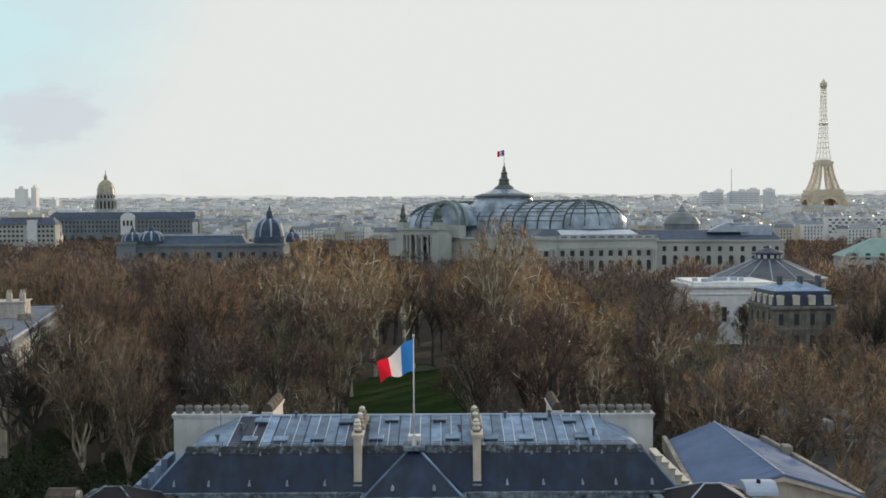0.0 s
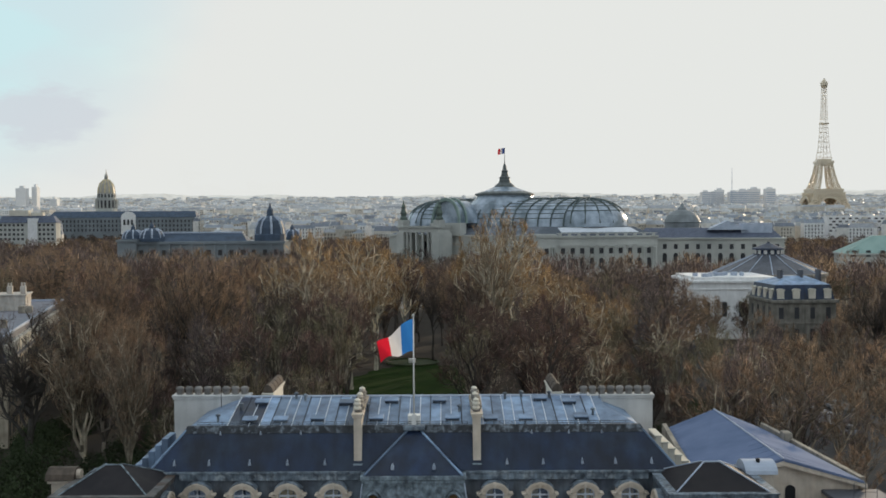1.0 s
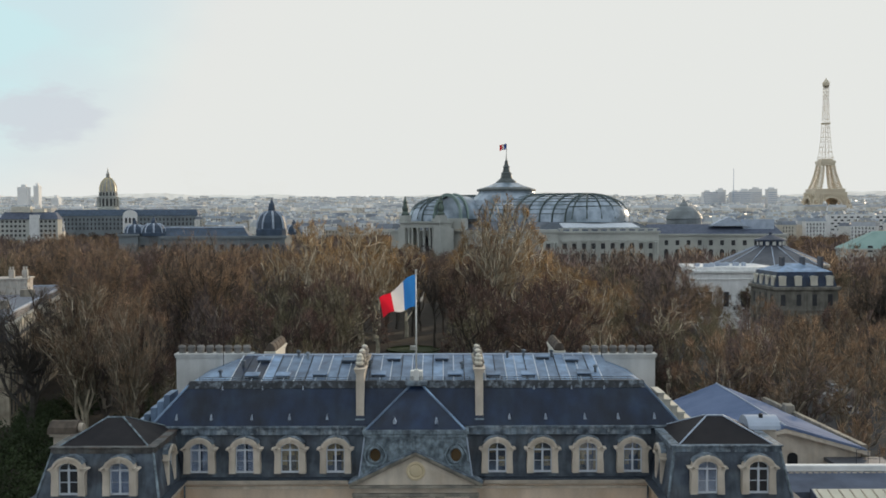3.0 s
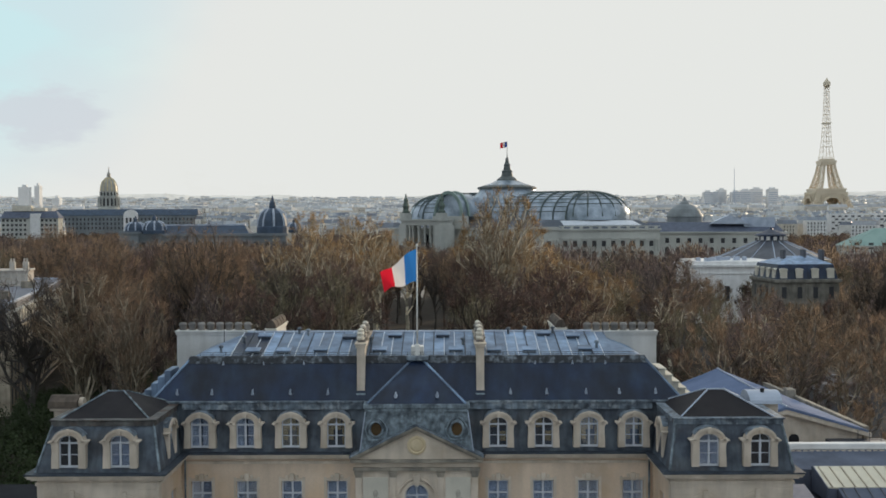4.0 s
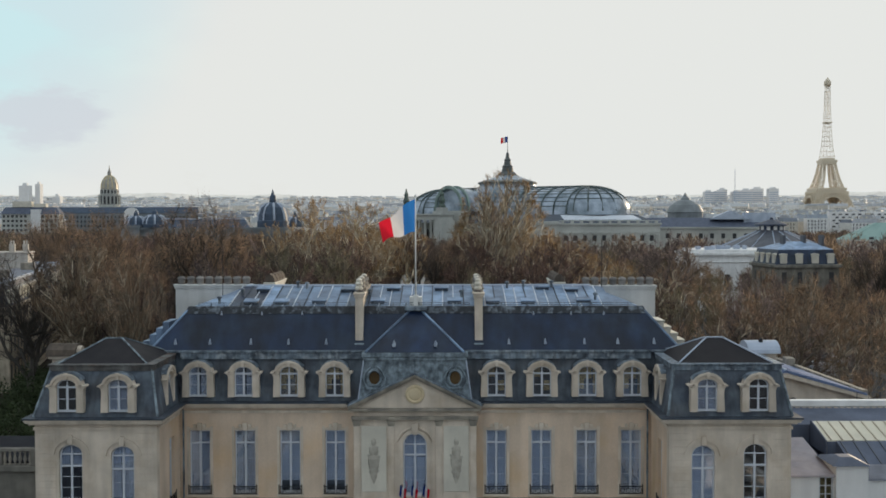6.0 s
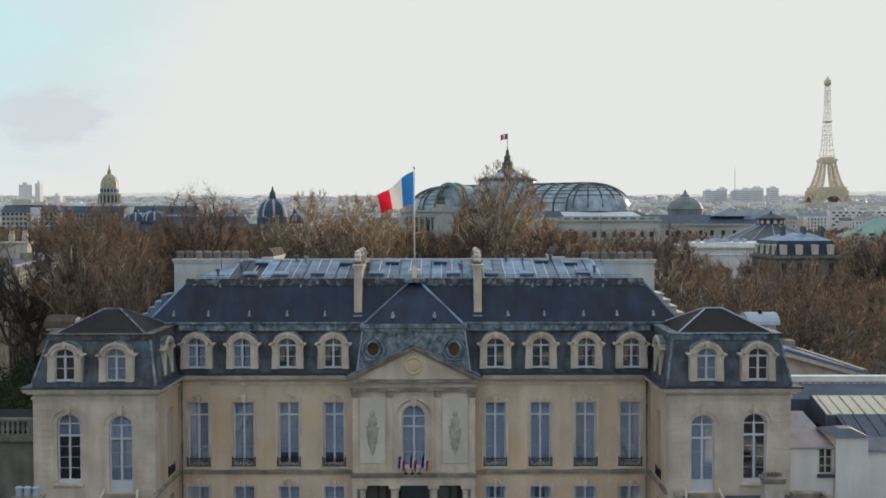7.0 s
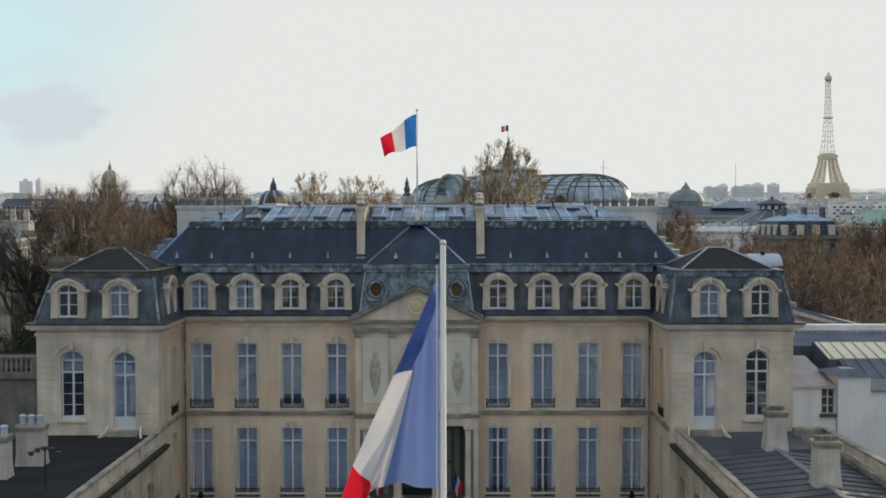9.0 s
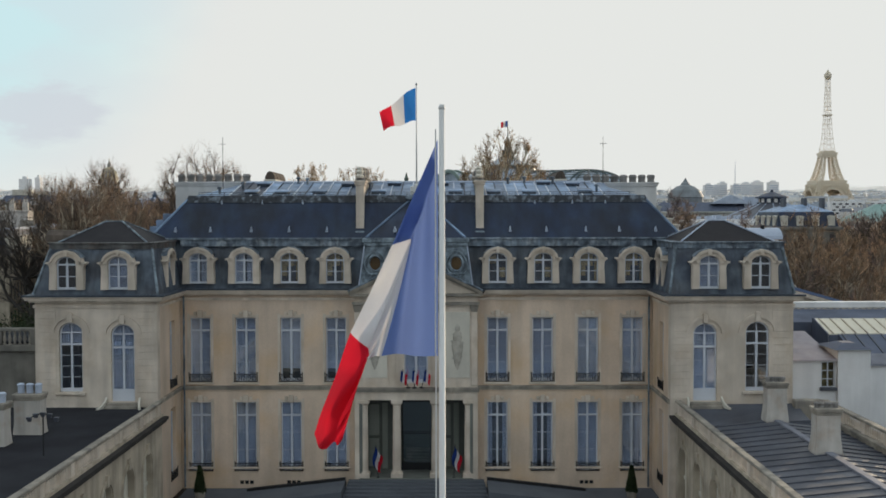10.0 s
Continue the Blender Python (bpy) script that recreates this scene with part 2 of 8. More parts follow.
RIDGE_GREY = material("worn_grey_ridge", (0.22, 0.225, 0.26), (0.15, 0.155, 0.18), rough=0.7, scale=2.0, spec=0.2)
STONE_GREY = material("weathered_stone", (0.42, 0.37, 0.30), (0.22, 0.20, 0.175), streak=0.35, rough=0.92, scale=1.6)
SLATE = material("slate", (0.015, 0.034, 0.085), (0.017, 0.024, 0.045), streak=0.55, rough=0.46, scale=0.8, spec=0.42, detail=0.3, stain=((0.04, 0.068, 0.115), 0.55, 0.5))
LEAD = material("weathered_lead", (0.24, 0.295, 0.35), (0.055, 0.068, 0.088), streak=0.5, rough=0.6, scale=3.2, spec=0.4, stain=((0.42, 0.46, 0.49), 0.85, 2.6))
LEAD_MOTTLED = material("mottled_pale_lead", (0.31, 0.38, 0.43), (0.075, 0.095, 0.115), streak=0.3, rough=0.6, scale=5.0, spec=0.4, stain=((0.12, 0.14, 0.15), 0.7, 3.0))
LEAD_LICHEN = material("lichen_stained_lead", (0.19, 0.185, 0.175), (0.075, 0.07, 0.068), streak=0.4, rough=0.7, scale=3.2, spec=0.3, stain=((0.13, 0.075, 0.05), 0.8, 0.8))
ZINC = material("zinc_sheet", (0.255, 0.36, 0.51), (0.14, 0.195, 0.285), streak=0.3, rough=0.5, metal=0.15, scale=1.3, rand=0.42, spec=0.45)
ZINC_PALE = material("pale_zinc", (0.46, 0.51, 0.60), (0.34, 0.39, 0.48), rough=0.55, metal=0.1, scale=0.7)
TAR = material("roof_felt", (0.034, 0.035, 0.040), (0.024, 0.024, 0.028), rough=0.95, scale=1.0, spec=0.08)
WHITE = material("white_paint", (0.78, 0.77, 0.74), (0.70, 0.69, 0.66), rough=0.5, detail=0.04, bump=0.02)
RENDER = material("white_wall_render", (0.84, 0.83, 0.82), (0.74, 0.73, 0.72), rough=0.85, streak=0.12, detail=0.05)
IRON = material("black_iron", (0.03, 0.03, 0.032), rough=0.5, metal=0.4, bump=0.05)
CLAY = material("grey_chimney_pot", (0.25, 0.235, 0.22), (0.15, 0.145, 0.14), rough=0.9, scale=3, rand=0.2)
# near-black base stands in for rooms that no light reaches
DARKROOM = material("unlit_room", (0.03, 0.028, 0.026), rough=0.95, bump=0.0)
CURTAIN = material("net_curtain", (0.65, 0.675, 0.72), (0.52, 0.545, 0.60), rough=0.95, scale=1.5, detail=0.1)
WINDOW_GLOW = material("warm_window_glow", (0.62, 0.45, 0.22), (0.40, 0.28, 0.13), rough=0.95, scale=2.5)
GLASS = glass_material("window_glass")
GRAVEL = material("courtyard_gravel", (0.122, 0.132, 0.148), (0.095, 0.103, 0.117), rough=0.95, scale=1.0, detail=0.2)
GRASS = material("lawn_grass", (0.016, 0.036, 0.006), (0.011, 0.027, 0.005), rough=0.95, scale=0.6, detail=0.3, bump=0.4, spec=0.05)
SOIL = material("leaf_litter_soil", (0.042, 0.032, 0.024), (0.028, 0.022, 0.016), rough=1.0, scale=0.5, detail=0.3, bump=0.3)
ASPHALT = material("asphalt", (0.040, 0.040, 0.043), (0.052, 0.051, 0.051), rough=0.9, scale=0.5)
BARK = material("bark", (0.135, 0.113, 0.092), (0.08, 0.067, 0.055), rough=0.95, scale=2, detail=0.25, rand=0.3)
BARK_MID = material("brown_bark", (0.235, 0.20, 0.157), (0.14, 0.117, 0.092), rough=0.95, scale=2.5, detail=0.25, rand=0.2)
BARK_DARK = material("sooty_bark", (0.075, 0.066, 0.058), (0.05, 0.044, 0.04), rough=0.95, scale=2.5, detail=0.25, rand=0.2)
BARK_LICHEN = material("lichened_bark", (0.36, 0.31, 0.235), (0.20, 0.17, 0.13), rough=0.95, scale=2.5, detail=0.25, rand=0.2)
BARK_PALE = material("pale_plane_bark", (0.62, 0.56, 0.44), (0.38, 0.33, 0.25), rough=0.9, scale=3, detail=0.25)
for m in (BARK, BARK_MID, BARK_LICHEN, BARK_PALE):
    each_varied(m, 0.55, 1.7, 2.5)
TWIG = twig_material("bare_twigs", (0.134, 0.109, 0.092), (0.085, 0.069, 0.060), 0.45)
TWIG_RED = twig_material("maroon_twigs", (0.128, 0.086, 0.074), (0.083, 0.056, 0.050), 0.35)
TWIG_OLIVE = twig_material("olive_twigs", (0.150, 0.135, 0.088), (0.100, 0.088, 0.060), 0.35)
# warm, tawny and ochre twigs carry some red from the warm light
TWIG_WARM = twig_material("warm_brown_twigs", (0.245, 0.168, 0.112), (0.168, 0.114, 0.080), 0.3)
# tawny tone is paled to imitate haze over the farther trees
TWIG_HAZY = twig_material("tawny_hazy_twigs", (0.285, 0.208, 0.143), (0.205, 0.148, 0.103), 0.3)
TWIG_MAUVE = twig_material("mauve_brown_twigs", (0.185, 0.147, 0.140), (0.122, 0.097, 0.094), 0.3)
TWIG_GOLD = twig_material("ochre_twigs", (0.39, 0.262, 0.138), (0.275, 0.184, 0.10), 0.25)
LEAF_LIME = material("yellowing_leaf", (0.17, 0.16, 0.035), (0.11, 0.11, 0.028), rough=0.8, detail=0.3, bump=0)
LEAD_DRIPPED = material("dripping_dark_lead", (0.075, 0.08, 0.09), (0.045, 0.048, 0.055), streak=0.4, rough=0.65, scale=2.5, spec=0.3, stain=((0.36, 0.42, 0.48), 0.75, 3.2))
GUTTER_LEAD = material("dark_gutter_lead", (0.062, 0.078, 0.105), (0.04, 0.048, 0.062), streak=0.3, rough=0.6, scale=2.0, spec=0.35, stain=((0.14, 0.16, 0.18), 0.4, 1.6))
CAP_BROWN = material("brown_weathered_capping", (0.135, 0.105, 0.082), (0.075, 0.06, 0.05), rough=0.9, scale=3.0, streak=0.3)
LEAF = material("evergreen_leaf", (0.035, 0.050, 0.016), (0.022, 0.034, 0.012), rough=0.8, detail=0.3, bump=0, rand=0.3)
# both blues are paled: light through the cloth is partly in their colour
BLUE = cloth_material("backlit_blue_cloth", (0.15, 0.225, 0.50), 0.6)
AZURE = cloth_material("azure_flag_cloth", (0.035, 0.20, 0.56), 0.5)
FLAGWHITE = cloth_material("white_flag_cloth", (0.78, 0.76, 0.76))
RED = cloth_material("red_flag_cloth", (0.66, 0.018, 0.04), 0.6)

# ---- building helpers ----


def thing(name, label, category, at=(0, 0, 0), group="", kind="", turn=0.0):
    e = new(name)
    e.matrix_world = pose(*at, 0, 0, turn)
    e.empty_display_size = 0.3
    return tagged(e, label, category, group, kind)


def mesh_of(name, bm, mat, smooth=False):
    me = bpy.data.meshes.new(name)
    if not name.endswith("_wood"):
        bmesh.ops.remove_doubles(bm, verts=bm.verts[:], dist=0.0002)
    bm.normal_update()
    bm.to_mesh(me)
    bm.free()
    for m in (mat if isinstance(mat, (list, tuple)) else [mat]):
        me.materials.append(m)
    if smooth:
        for p in me.polygons:
            p.use_smooth = True
    return me


def part(name, bm, mat, parent=None, label="", smooth=False):
    ob = new(name, mesh_of(name, bm, mat, smooth))
    if parent is not None:
        ob.parent = parent
    return tagged(ob, label)


def again(name, data, parent, m, label=""):
    """One more object on shared mesh data, under parent, at the local pose m."""
    ob = new(name, data)
    ob.parent = parent
    ob.matrix_local = m
    return tagged(ob, label)


def box(bm, x0, x1, y0, y1, z0, z1, bevel=0.0):
    v = [bm.verts.new(p) for p in ((x0, y0, z0), (x1, y0, z0), (x1, y1, z0), (x0, y1, z0), (x0, y0, z1), (x1, y0, z1), (x1, y1, z1), (x0, y1, z1))]
    f = [bm.faces.new([v[i] for i in q]) for q in ((3, 2, 1, 0), (4, 5, 6, 7), (0, 1, 5, 4), (1, 2, 6, 5), (2, 3, 7, 6), (3, 0, 4, 7))]
    if bevel:
        bmesh.ops.bevel(bm, geom=list({e for q in f for e in q.edges}), offset=bevel, segments=1, affect="EDGES")


def solid(bm, bottom, top):
    """A closed solid between two rings of as many points."""
    a, b = [bm.verts.new(p) for p in bottom], [bm.verts.new(p) for p in top]
    n = len(a)
    bm.faces.new(a[::-1])
    bm.faces.new(b)
    for i in range(n):
        bm.faces.new((a[i], a[(i + 1) % n], b[(i + 1) % n], b[i]))


def prism_y(bm, pts, y0, y1):
    """A solid with the outline pts (x, z), anticlockwise seen from the front, from y0 (front) to y1."""
    solid(bm, [(x, y1, z) for x, z in pts][::-1], [(x, y0, z) for x, z in pts][::-1])


def prism_x(bm, pts, x0, x1):
    """A solid with the outline pts (y, z) from x0 to x1."""
    solid(bm, [(x0, y, z) for y, z in pts], [(x1, y, z) for y, z in pts])


def prism_z(bm, pts, z0, z1):
    solid(bm, [(x, y, z0) for x, y in pts], [(x, y, z1) for x, y in pts])


def lathe(bm, profile, cx=0.0, cy=0.0, n=12):
    rings = [[bm.verts.new((cx + r * math.cos(2 * math.pi * i / n), cy + r * math.sin(2 * math.pi * i / n), z)) for i in range(n)] for r, z in profile]
    for a, b in zip(rings, rings[1:]):
        for i in range(n):
            bm.faces.new((a[i], a[(i + 1) % n], b[(i + 1) % n], b[i]))
    bm.faces.new(rings[0][::-1])
    bm.faces.new(rings[-1])


def tube(bm, p0, p1, r0, r1=None, n=6):
    p0, p1 = Vector(p0), Vector(p1)
    r1 = r0 if r1 is None else r1
    q = (p1 - p0).to_track_quat("Z", "Y")
    a, b = [], []
    for i in range(n):
        c = Vector((math.cos(2 * math.pi * i / n), math.sin(2 * math.pi * i / n), 0))
        a.append(bm.verts.new(p0 + q @ (c * r0)))
        b.append(bm.verts.new(p1 + q @ (c * r1)))
    for i in range(n):
        bm.faces.new((a[i], a[(i + 1) % n], b[(i + 1) % n], b[i]))
    bm.faces.new(a[::-1])
    bm.faces.new(b)


def arch_points(cx, w, z0, zs, rise, n=10):
    """Outline (x, z) of an opening with upright sides and a curved head, anticlockwise from bottom left."""
    pts = [(cx - w / 2, z0), (cx + w / 2, z0)]
    for i in range(n + 1):
        a = math.pi * i / n
        pts.append((cx + w / 2 * math.cos(a), zs + rise * math.sin(a)))
    return pts


def wall_x(bm, x0, x1, y0, y1, z0, z1, openings):
    """A wall along x from y0 (front) to y1, with openings (cx, width, z0, spring, rise) cut right through."""
    cols = sorted({round(o[0], 3) for o in openings})
    levels = sorted({z0, z1} | {o[2] for o in openings if z0 < o[2] < z1} | {o[3] + o[4] for o in openings if z0 < o[3] + o[4] < z1})

    def pier(xa, xb):
        for za, zb in zip(levels, levels[1:]):
            box(bm, xa, xb, y0, y1, za, zb)

    x = x0
    for cx in cols:
        mine = sorted([o for o in openings if abs(o[0] - cx) < 0.002], key=lambda o: o[2])
        w = max(o[1] for o in mine)
        a, b = cx - w / 2, cx + w / 2
        pier(x, a)
        z = z0
        for _, ow, oz0, zs, rise in mine:
            if oz0 > z:
                box(bm, a, b, y0, y1, z, oz0)
            if ow < w:
                box(bm, a, cx - ow / 2, y0, y1, oz0, zs + rise)
                box(bm, cx + ow / 2, b, y0, y1, oz0, zs + rise)
            z = zs + rise
            if rise > 0.01:
                n = 8
                for side in (-1, 1):
                    arc = [(cx + side * ow / 2 * math.cos(math.pi / 2 * i / n), zs + rise * math.sin(math.pi / 2 * i / n)) for i in range(n + 1)]
                    pts = arc + [(cx + side * ow / 2, zs + rise)]
                    prism_y(bm, pts if side > 0 else pts[::-1], y0, y1)
        if z1 > z:
            box(bm, a, b, y0, y1, z, z1)
        x = b
    pier(x, x1)

# ---- the palace ----
MANSARD = material("stained_slate", (0.050, 0.064, 0.092), (0.15, 0.185, 0.225), streak=0.5, rough=0.55, scale=2.0, spec=0.45, stain=((0.10, 0.085, 0.075), 0.6, 0.5))
CX, FY = -1.85, 68.0     # its axis, and the plane of the courtyard front
palace = thing("palace", "three-storey limestone palace with slate and zinc mansard roofs", "palace", (CX, FY, 0))

R_LEFT, R_RIGHT = Matrix.Rotation(radians(90), 4, "Z"), Matrix.Rotation(radians(-90), 4, "Z")

MAIN_U = (-14.2, -11.22, -8.25, -5.27, 5.33, 8.3, 11.27, 14.2)
openings = [(u, 1.36, z0, z1, 0.0) for u in MAIN_U for z0, z1 in ((1.15, 5.75), (7.05, 11.3))]
bm = bmesh.new()
wall_x(bm, -15.5, -4.0, 0, 0.6, 0, 12.8, [o for o in openings if o[0] < 0])
part("wall", bm, STONE, palace, "honey limestone courtyard front with rain stains")
bm = bmesh.new()
wall_x(bm, 4.0, 15.5, 0, 0.6, 0, 12.8, [o for o in openings if o[0] > 0])
part("wall", bm, STONE, palace, "honey limestone courtyard front with rain stains")
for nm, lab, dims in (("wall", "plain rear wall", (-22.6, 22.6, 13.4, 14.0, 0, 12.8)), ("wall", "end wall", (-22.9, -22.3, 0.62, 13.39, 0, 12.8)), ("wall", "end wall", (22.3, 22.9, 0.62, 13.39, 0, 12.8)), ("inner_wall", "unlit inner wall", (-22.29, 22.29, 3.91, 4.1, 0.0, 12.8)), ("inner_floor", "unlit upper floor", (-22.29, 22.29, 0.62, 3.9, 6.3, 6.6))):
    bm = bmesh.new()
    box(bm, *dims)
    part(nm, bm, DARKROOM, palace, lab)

# the middle part with its portico
bm = bmesh.new()
wall_x(bm, -4.0, 4.0, -0.9, 0.0, 6.75, 12.8, [(0, 1.55, 7.1, 10.5, 0.78)])
part("wall", bm, STONE_PALE, palace, "projecting middle bay of paler limestone")
for x0, x1, y1, z0, z1 in ((-4.0, -3.7, 0.6, 0.0, 5.998), (3.7, 4.0, 0.6, 0.0, 5.998), (-4.0, 4.0, 3.0, 6.0, 6.748)):
    bm = bmesh.new()
    box(bm, x0, x1, -0.9, y1, z0, z1)
    part("portico_pier" if z1 < 6 else "portico_beam", bm, STONE_PALE, palace)
# plaster tone holds the shade of the deep hall
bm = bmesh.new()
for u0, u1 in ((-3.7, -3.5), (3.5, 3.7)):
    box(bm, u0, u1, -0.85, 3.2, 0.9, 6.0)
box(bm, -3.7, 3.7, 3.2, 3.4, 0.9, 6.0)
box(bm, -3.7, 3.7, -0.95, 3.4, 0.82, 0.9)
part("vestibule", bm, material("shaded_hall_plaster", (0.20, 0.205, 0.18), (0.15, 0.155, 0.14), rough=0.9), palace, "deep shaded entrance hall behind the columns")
col = bmesh.new()
lathe(col, [(0.34, 1.18), (0.34, 1.26), (0.285, 1.34), (0.285, 3.2), (0.255, 5.5), (0.29, 5.54), (0.26, 5.6), (0.34, 5.76)], 0, 0, 16)
box(col, -0.39, 0.39, -0.39, 0.39, 0.82, 1.18, 0.02)
box(col, -0.37, 0.37, -0.37, 0.37, 5.76, 6.0, 0.02)
col_me = mesh_of("column", col, STONE_PALE)
for u in (-3.42, -1.27, 1.27, 3.42):
    again("column", col_me, palace, pose(u, -0.55, 0))
# one wide glazed screen in the middle, plain dark leaves with a pale stile at the sides
bm = bmesh.new()
for a, b in ((-1.12, -1.04), (1.04, 1.12)):
    box(bm, a, b, 1.2, 1.28, 0.9, 5.6)
for z, t in ((0.92, 0.5), (3.35, 0.07), (3.5, 0.05), (5.52, 0.08)):
    box(bm, -1.04, 1.04, 1.21, 1.27, z, z + t)
part("door", bm, IRON, palace, "wide dark glazed entrance screen")
bm = bmesh.new()
box(bm, -1.04, 1.04, 1.235, 1.245, 1.42, 5.5)
part("door_glass", bm, glass_material("reflecting_screen_glass", (0.7, 0.75, 0.72), 0.13, 0.03), palace)
# panel and paint tones are darkened for the hall's shade too
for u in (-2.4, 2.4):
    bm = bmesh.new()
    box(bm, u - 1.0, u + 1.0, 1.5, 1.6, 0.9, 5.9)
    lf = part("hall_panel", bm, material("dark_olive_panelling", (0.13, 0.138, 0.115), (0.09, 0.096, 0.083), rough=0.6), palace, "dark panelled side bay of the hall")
    bm = bmesh.new()
    box(bm, u + 0.05, u + 0.42, 1.42, 1.5, 0.95, 5.4, 0.02)
    box(bm, u - 0.85, u - 0.15, 1.46, 1.5, 1.1, 3.0, 0.02)
    box(bm, u - 0.85, u - 0.15, 1.46, 1.5, 3.2, 5.3, 0.02)
    part("stile", bm, material("dim_grey_green_paint", (0.27, 0.28, 0.24), (0.2, 0.21, 0.18), rough=0.6), lf)
bm = bmesh.new()
for k in range(7):
    box(bm, -0.8, 0.8, 1.5 + 0.22 * k, 3.1, 0.9 + 0.16 * k, 1.06 + 0.16 * k)
part("hall_stair", bm, STONE_GREY, palace, "stone stair behind the glazed screen")

# carved panels and pilasters of the middle part
for u in (-2.68, 2.68):
    bm = bmesh.new()
    box(bm, u - 0.82, u + 0.82, -0.94, -0.9, 7.45, 11.75, 0.02)
    pan = part("carved_panel", bm, RELIEF, palace, "pale stone panel with a carved trophy")
    bm = bmesh.new()
    lathe(bm, [(0.05, 8.0), (0.1, 8.2), (0.2, 8.45), (0.24, 8.8), (0.34, 9.2), (0.38, 9.6), (0.24, 9.85), (0.30, 10.1), (0.22, 10.35), (0.1, 10.5), (0.17, 10.65), (0.15, 10.8), (0.04, 10.95)], u, -0.96, 10)
    for g, z0, z1 in ((0.40, 9.8, 9.3), (-0.38, 9.9, 9.4), (0.3, 8.9, 8.6), (-0.3, 8.8, 8.6), (0.27, 10.4, 10.2), (-0.28, 10.35, 10.15)):
        tube(bm, (u + 0.1 * g, -0.96, z1), (u + g, -0.96, z0), 0.15, 0.08, 6)
    bm.transform(Matrix.Translation((0, -0.96, 0)) @ Matrix.Diagonal((1, 0.35, 1, 1)) @ Matrix.Translation((0, 0.96, 0)))
    part("carving", bm, CARVING, pan)
for u in (-3.78, -1.55, 1.55, 3.78):
    bm = bmesh.new()
    box(bm, u - 0.2, u + 0.2, -0.97, -0.9, 6.95, 12.1, 0.02)
    pil = part("pilaster", bm, STONE_PALE, palace)
    bm = bmesh.new()
    solid(bm, [(u - 0.2, -0.99, 11.75), (u + 0.2, -0.99, 11.75), (u + 0.2, -0.9, 11.75), (u - 0.2, -0.9, 11.75)], [(u - 0.27, -1.05, 12.05), (u + 0.27, -1.05, 12.05), (u + 0.27, -0.9, 12.05), (u - 0.27, -0.9, 12.05)])
    box(bm, u - 0.29, u + 0.29, -1.06, -0.9, 12.05, 12.18, 0.02)
    part("capital", bm, STONE_GREY, pil, "weathered carved capital")
bm = bmesh.new()
for i in range(14):
    a0, a1 = math.pi * i / 14, math.pi * (i + 1) / 14
    prism_y(bm, [(0.8 * math.cos(a0), 10.5 + 0.8 * math.sin(a0)), (1.02 * math.cos(a0), 10.5 + 1.02 * math.sin(a0)), (1.02 * math.cos(a1), 10.5 + 1.02 * math.sin(a1)), (0.8 * math.cos(a1), 10.5 + 0.8 * math.sin(a1))], -0.98, -0.9)
for s in (-1, 1):
    box(bm, *sorted((s * 0.8, s * 1.02)), -0.98, -0.9, 7.0, 10.5)
    for k in range(5):
        a0, a1 = 0.25 + 0.22 * k, 0.25 + 0.22 * (k + 1)
        tube(bm, (s * 1.18 * math.cos(a0), -0.95, 10.45 + 1.2 * math.sin(a0)), (s * 1.18 * math.cos(a1), -0.95, 10.45 + 1.2 * math.sin(a1)), 0.07 + 0.02 * (k % 2), n=6)
solid(bm, [(-0.14, -1.06, 11.2), (0.14, -1.06, 11.2), (0.14, -0.9, 11.2), (-0.14, -0.9, 11.2)], [(-0.24, -1.1, 11.9), (0.24, -1.1, 11.9), (0.24, -0.9, 11.9), (-0.24, -0.9, 11.9)])
part("archivolt", bm, STONE_PALE, palace)

# string course, cornices
bm = bmesh.new()
for z0, z1, d in ((6.55, 6.72, 0.10), (6.72, 6.82, 0.16)):
    box(bm, -15.4, -4.02, -d, 0, z0, z1)
    box(bm, 4.02, 15.4, -d, 0, z0, z1)
    box(bm, -4.1, 4.1, -0.9 - d, -0.9, z0 - 0.02, z1 + 0.02)
    for s in (-1, 1):
        a, b = sorted((s * 15.5, s * (15.5 - d)))
        box(bm, a, b, -5.4, -d - 0.003, z0, z1)
part("string_course", bm, STONE_GREY, palace, "weathered stone string course")
PROFILE_C = ((12.45, 12.62, 0.08), (12.8, 12.92, 0.28), (12.92, 13.06, 0.45), (13.06, 13.14, 0.52))
for s in (-1, 1):
    for z0, z1, d in PROFILE_C:
        a, b = sorted((s * (15.5 - d), s * (4.0 + d)))
        bm = bmesh.new()
        box(bm, a, b, -d, 0.6, z0, z1)
        part("cornice", bm, STONE_PALE, palace, "moulded stone cornice")
        a, b = sorted((s * (15.5 - d), s * (22.9 + d)))
        bm = bmesh.new()
        box(bm, a, b, -5.5 - d, 0.55, z0, z1)
        part("cornice", bm, STONE_PALE, palace, "moulded stone cornice")
    a, b = sorted((s * 14.95, s * 4.3))
    bm = bmesh.new()
    box(bm, a, b, -0.56, 0.5, 13.14, 13.24)
    part("gutter", bm, GUTTER_LEAD, palace, "dark lead gutter along the cornice")
    a, b = sorted((s * 14.93, s * 23.48))
    bm = bmesh.new()
    box(bm, a, b, -6.08, 0.5, 13.14, 13.24)
    part("gutter", bm, GUTTER_LEAD, palace, "dark lead gutter along the cornice")

# pediment
bm = bmesh.new()
prism_y(bm, [(-4.0, 12.95), (4.0, 12.95), (0, 14.85)], -1.0, -0.3)
part("pediment", bm, STONE_PALE, palace, "plain stone pediment")
bm = bmesh.new()
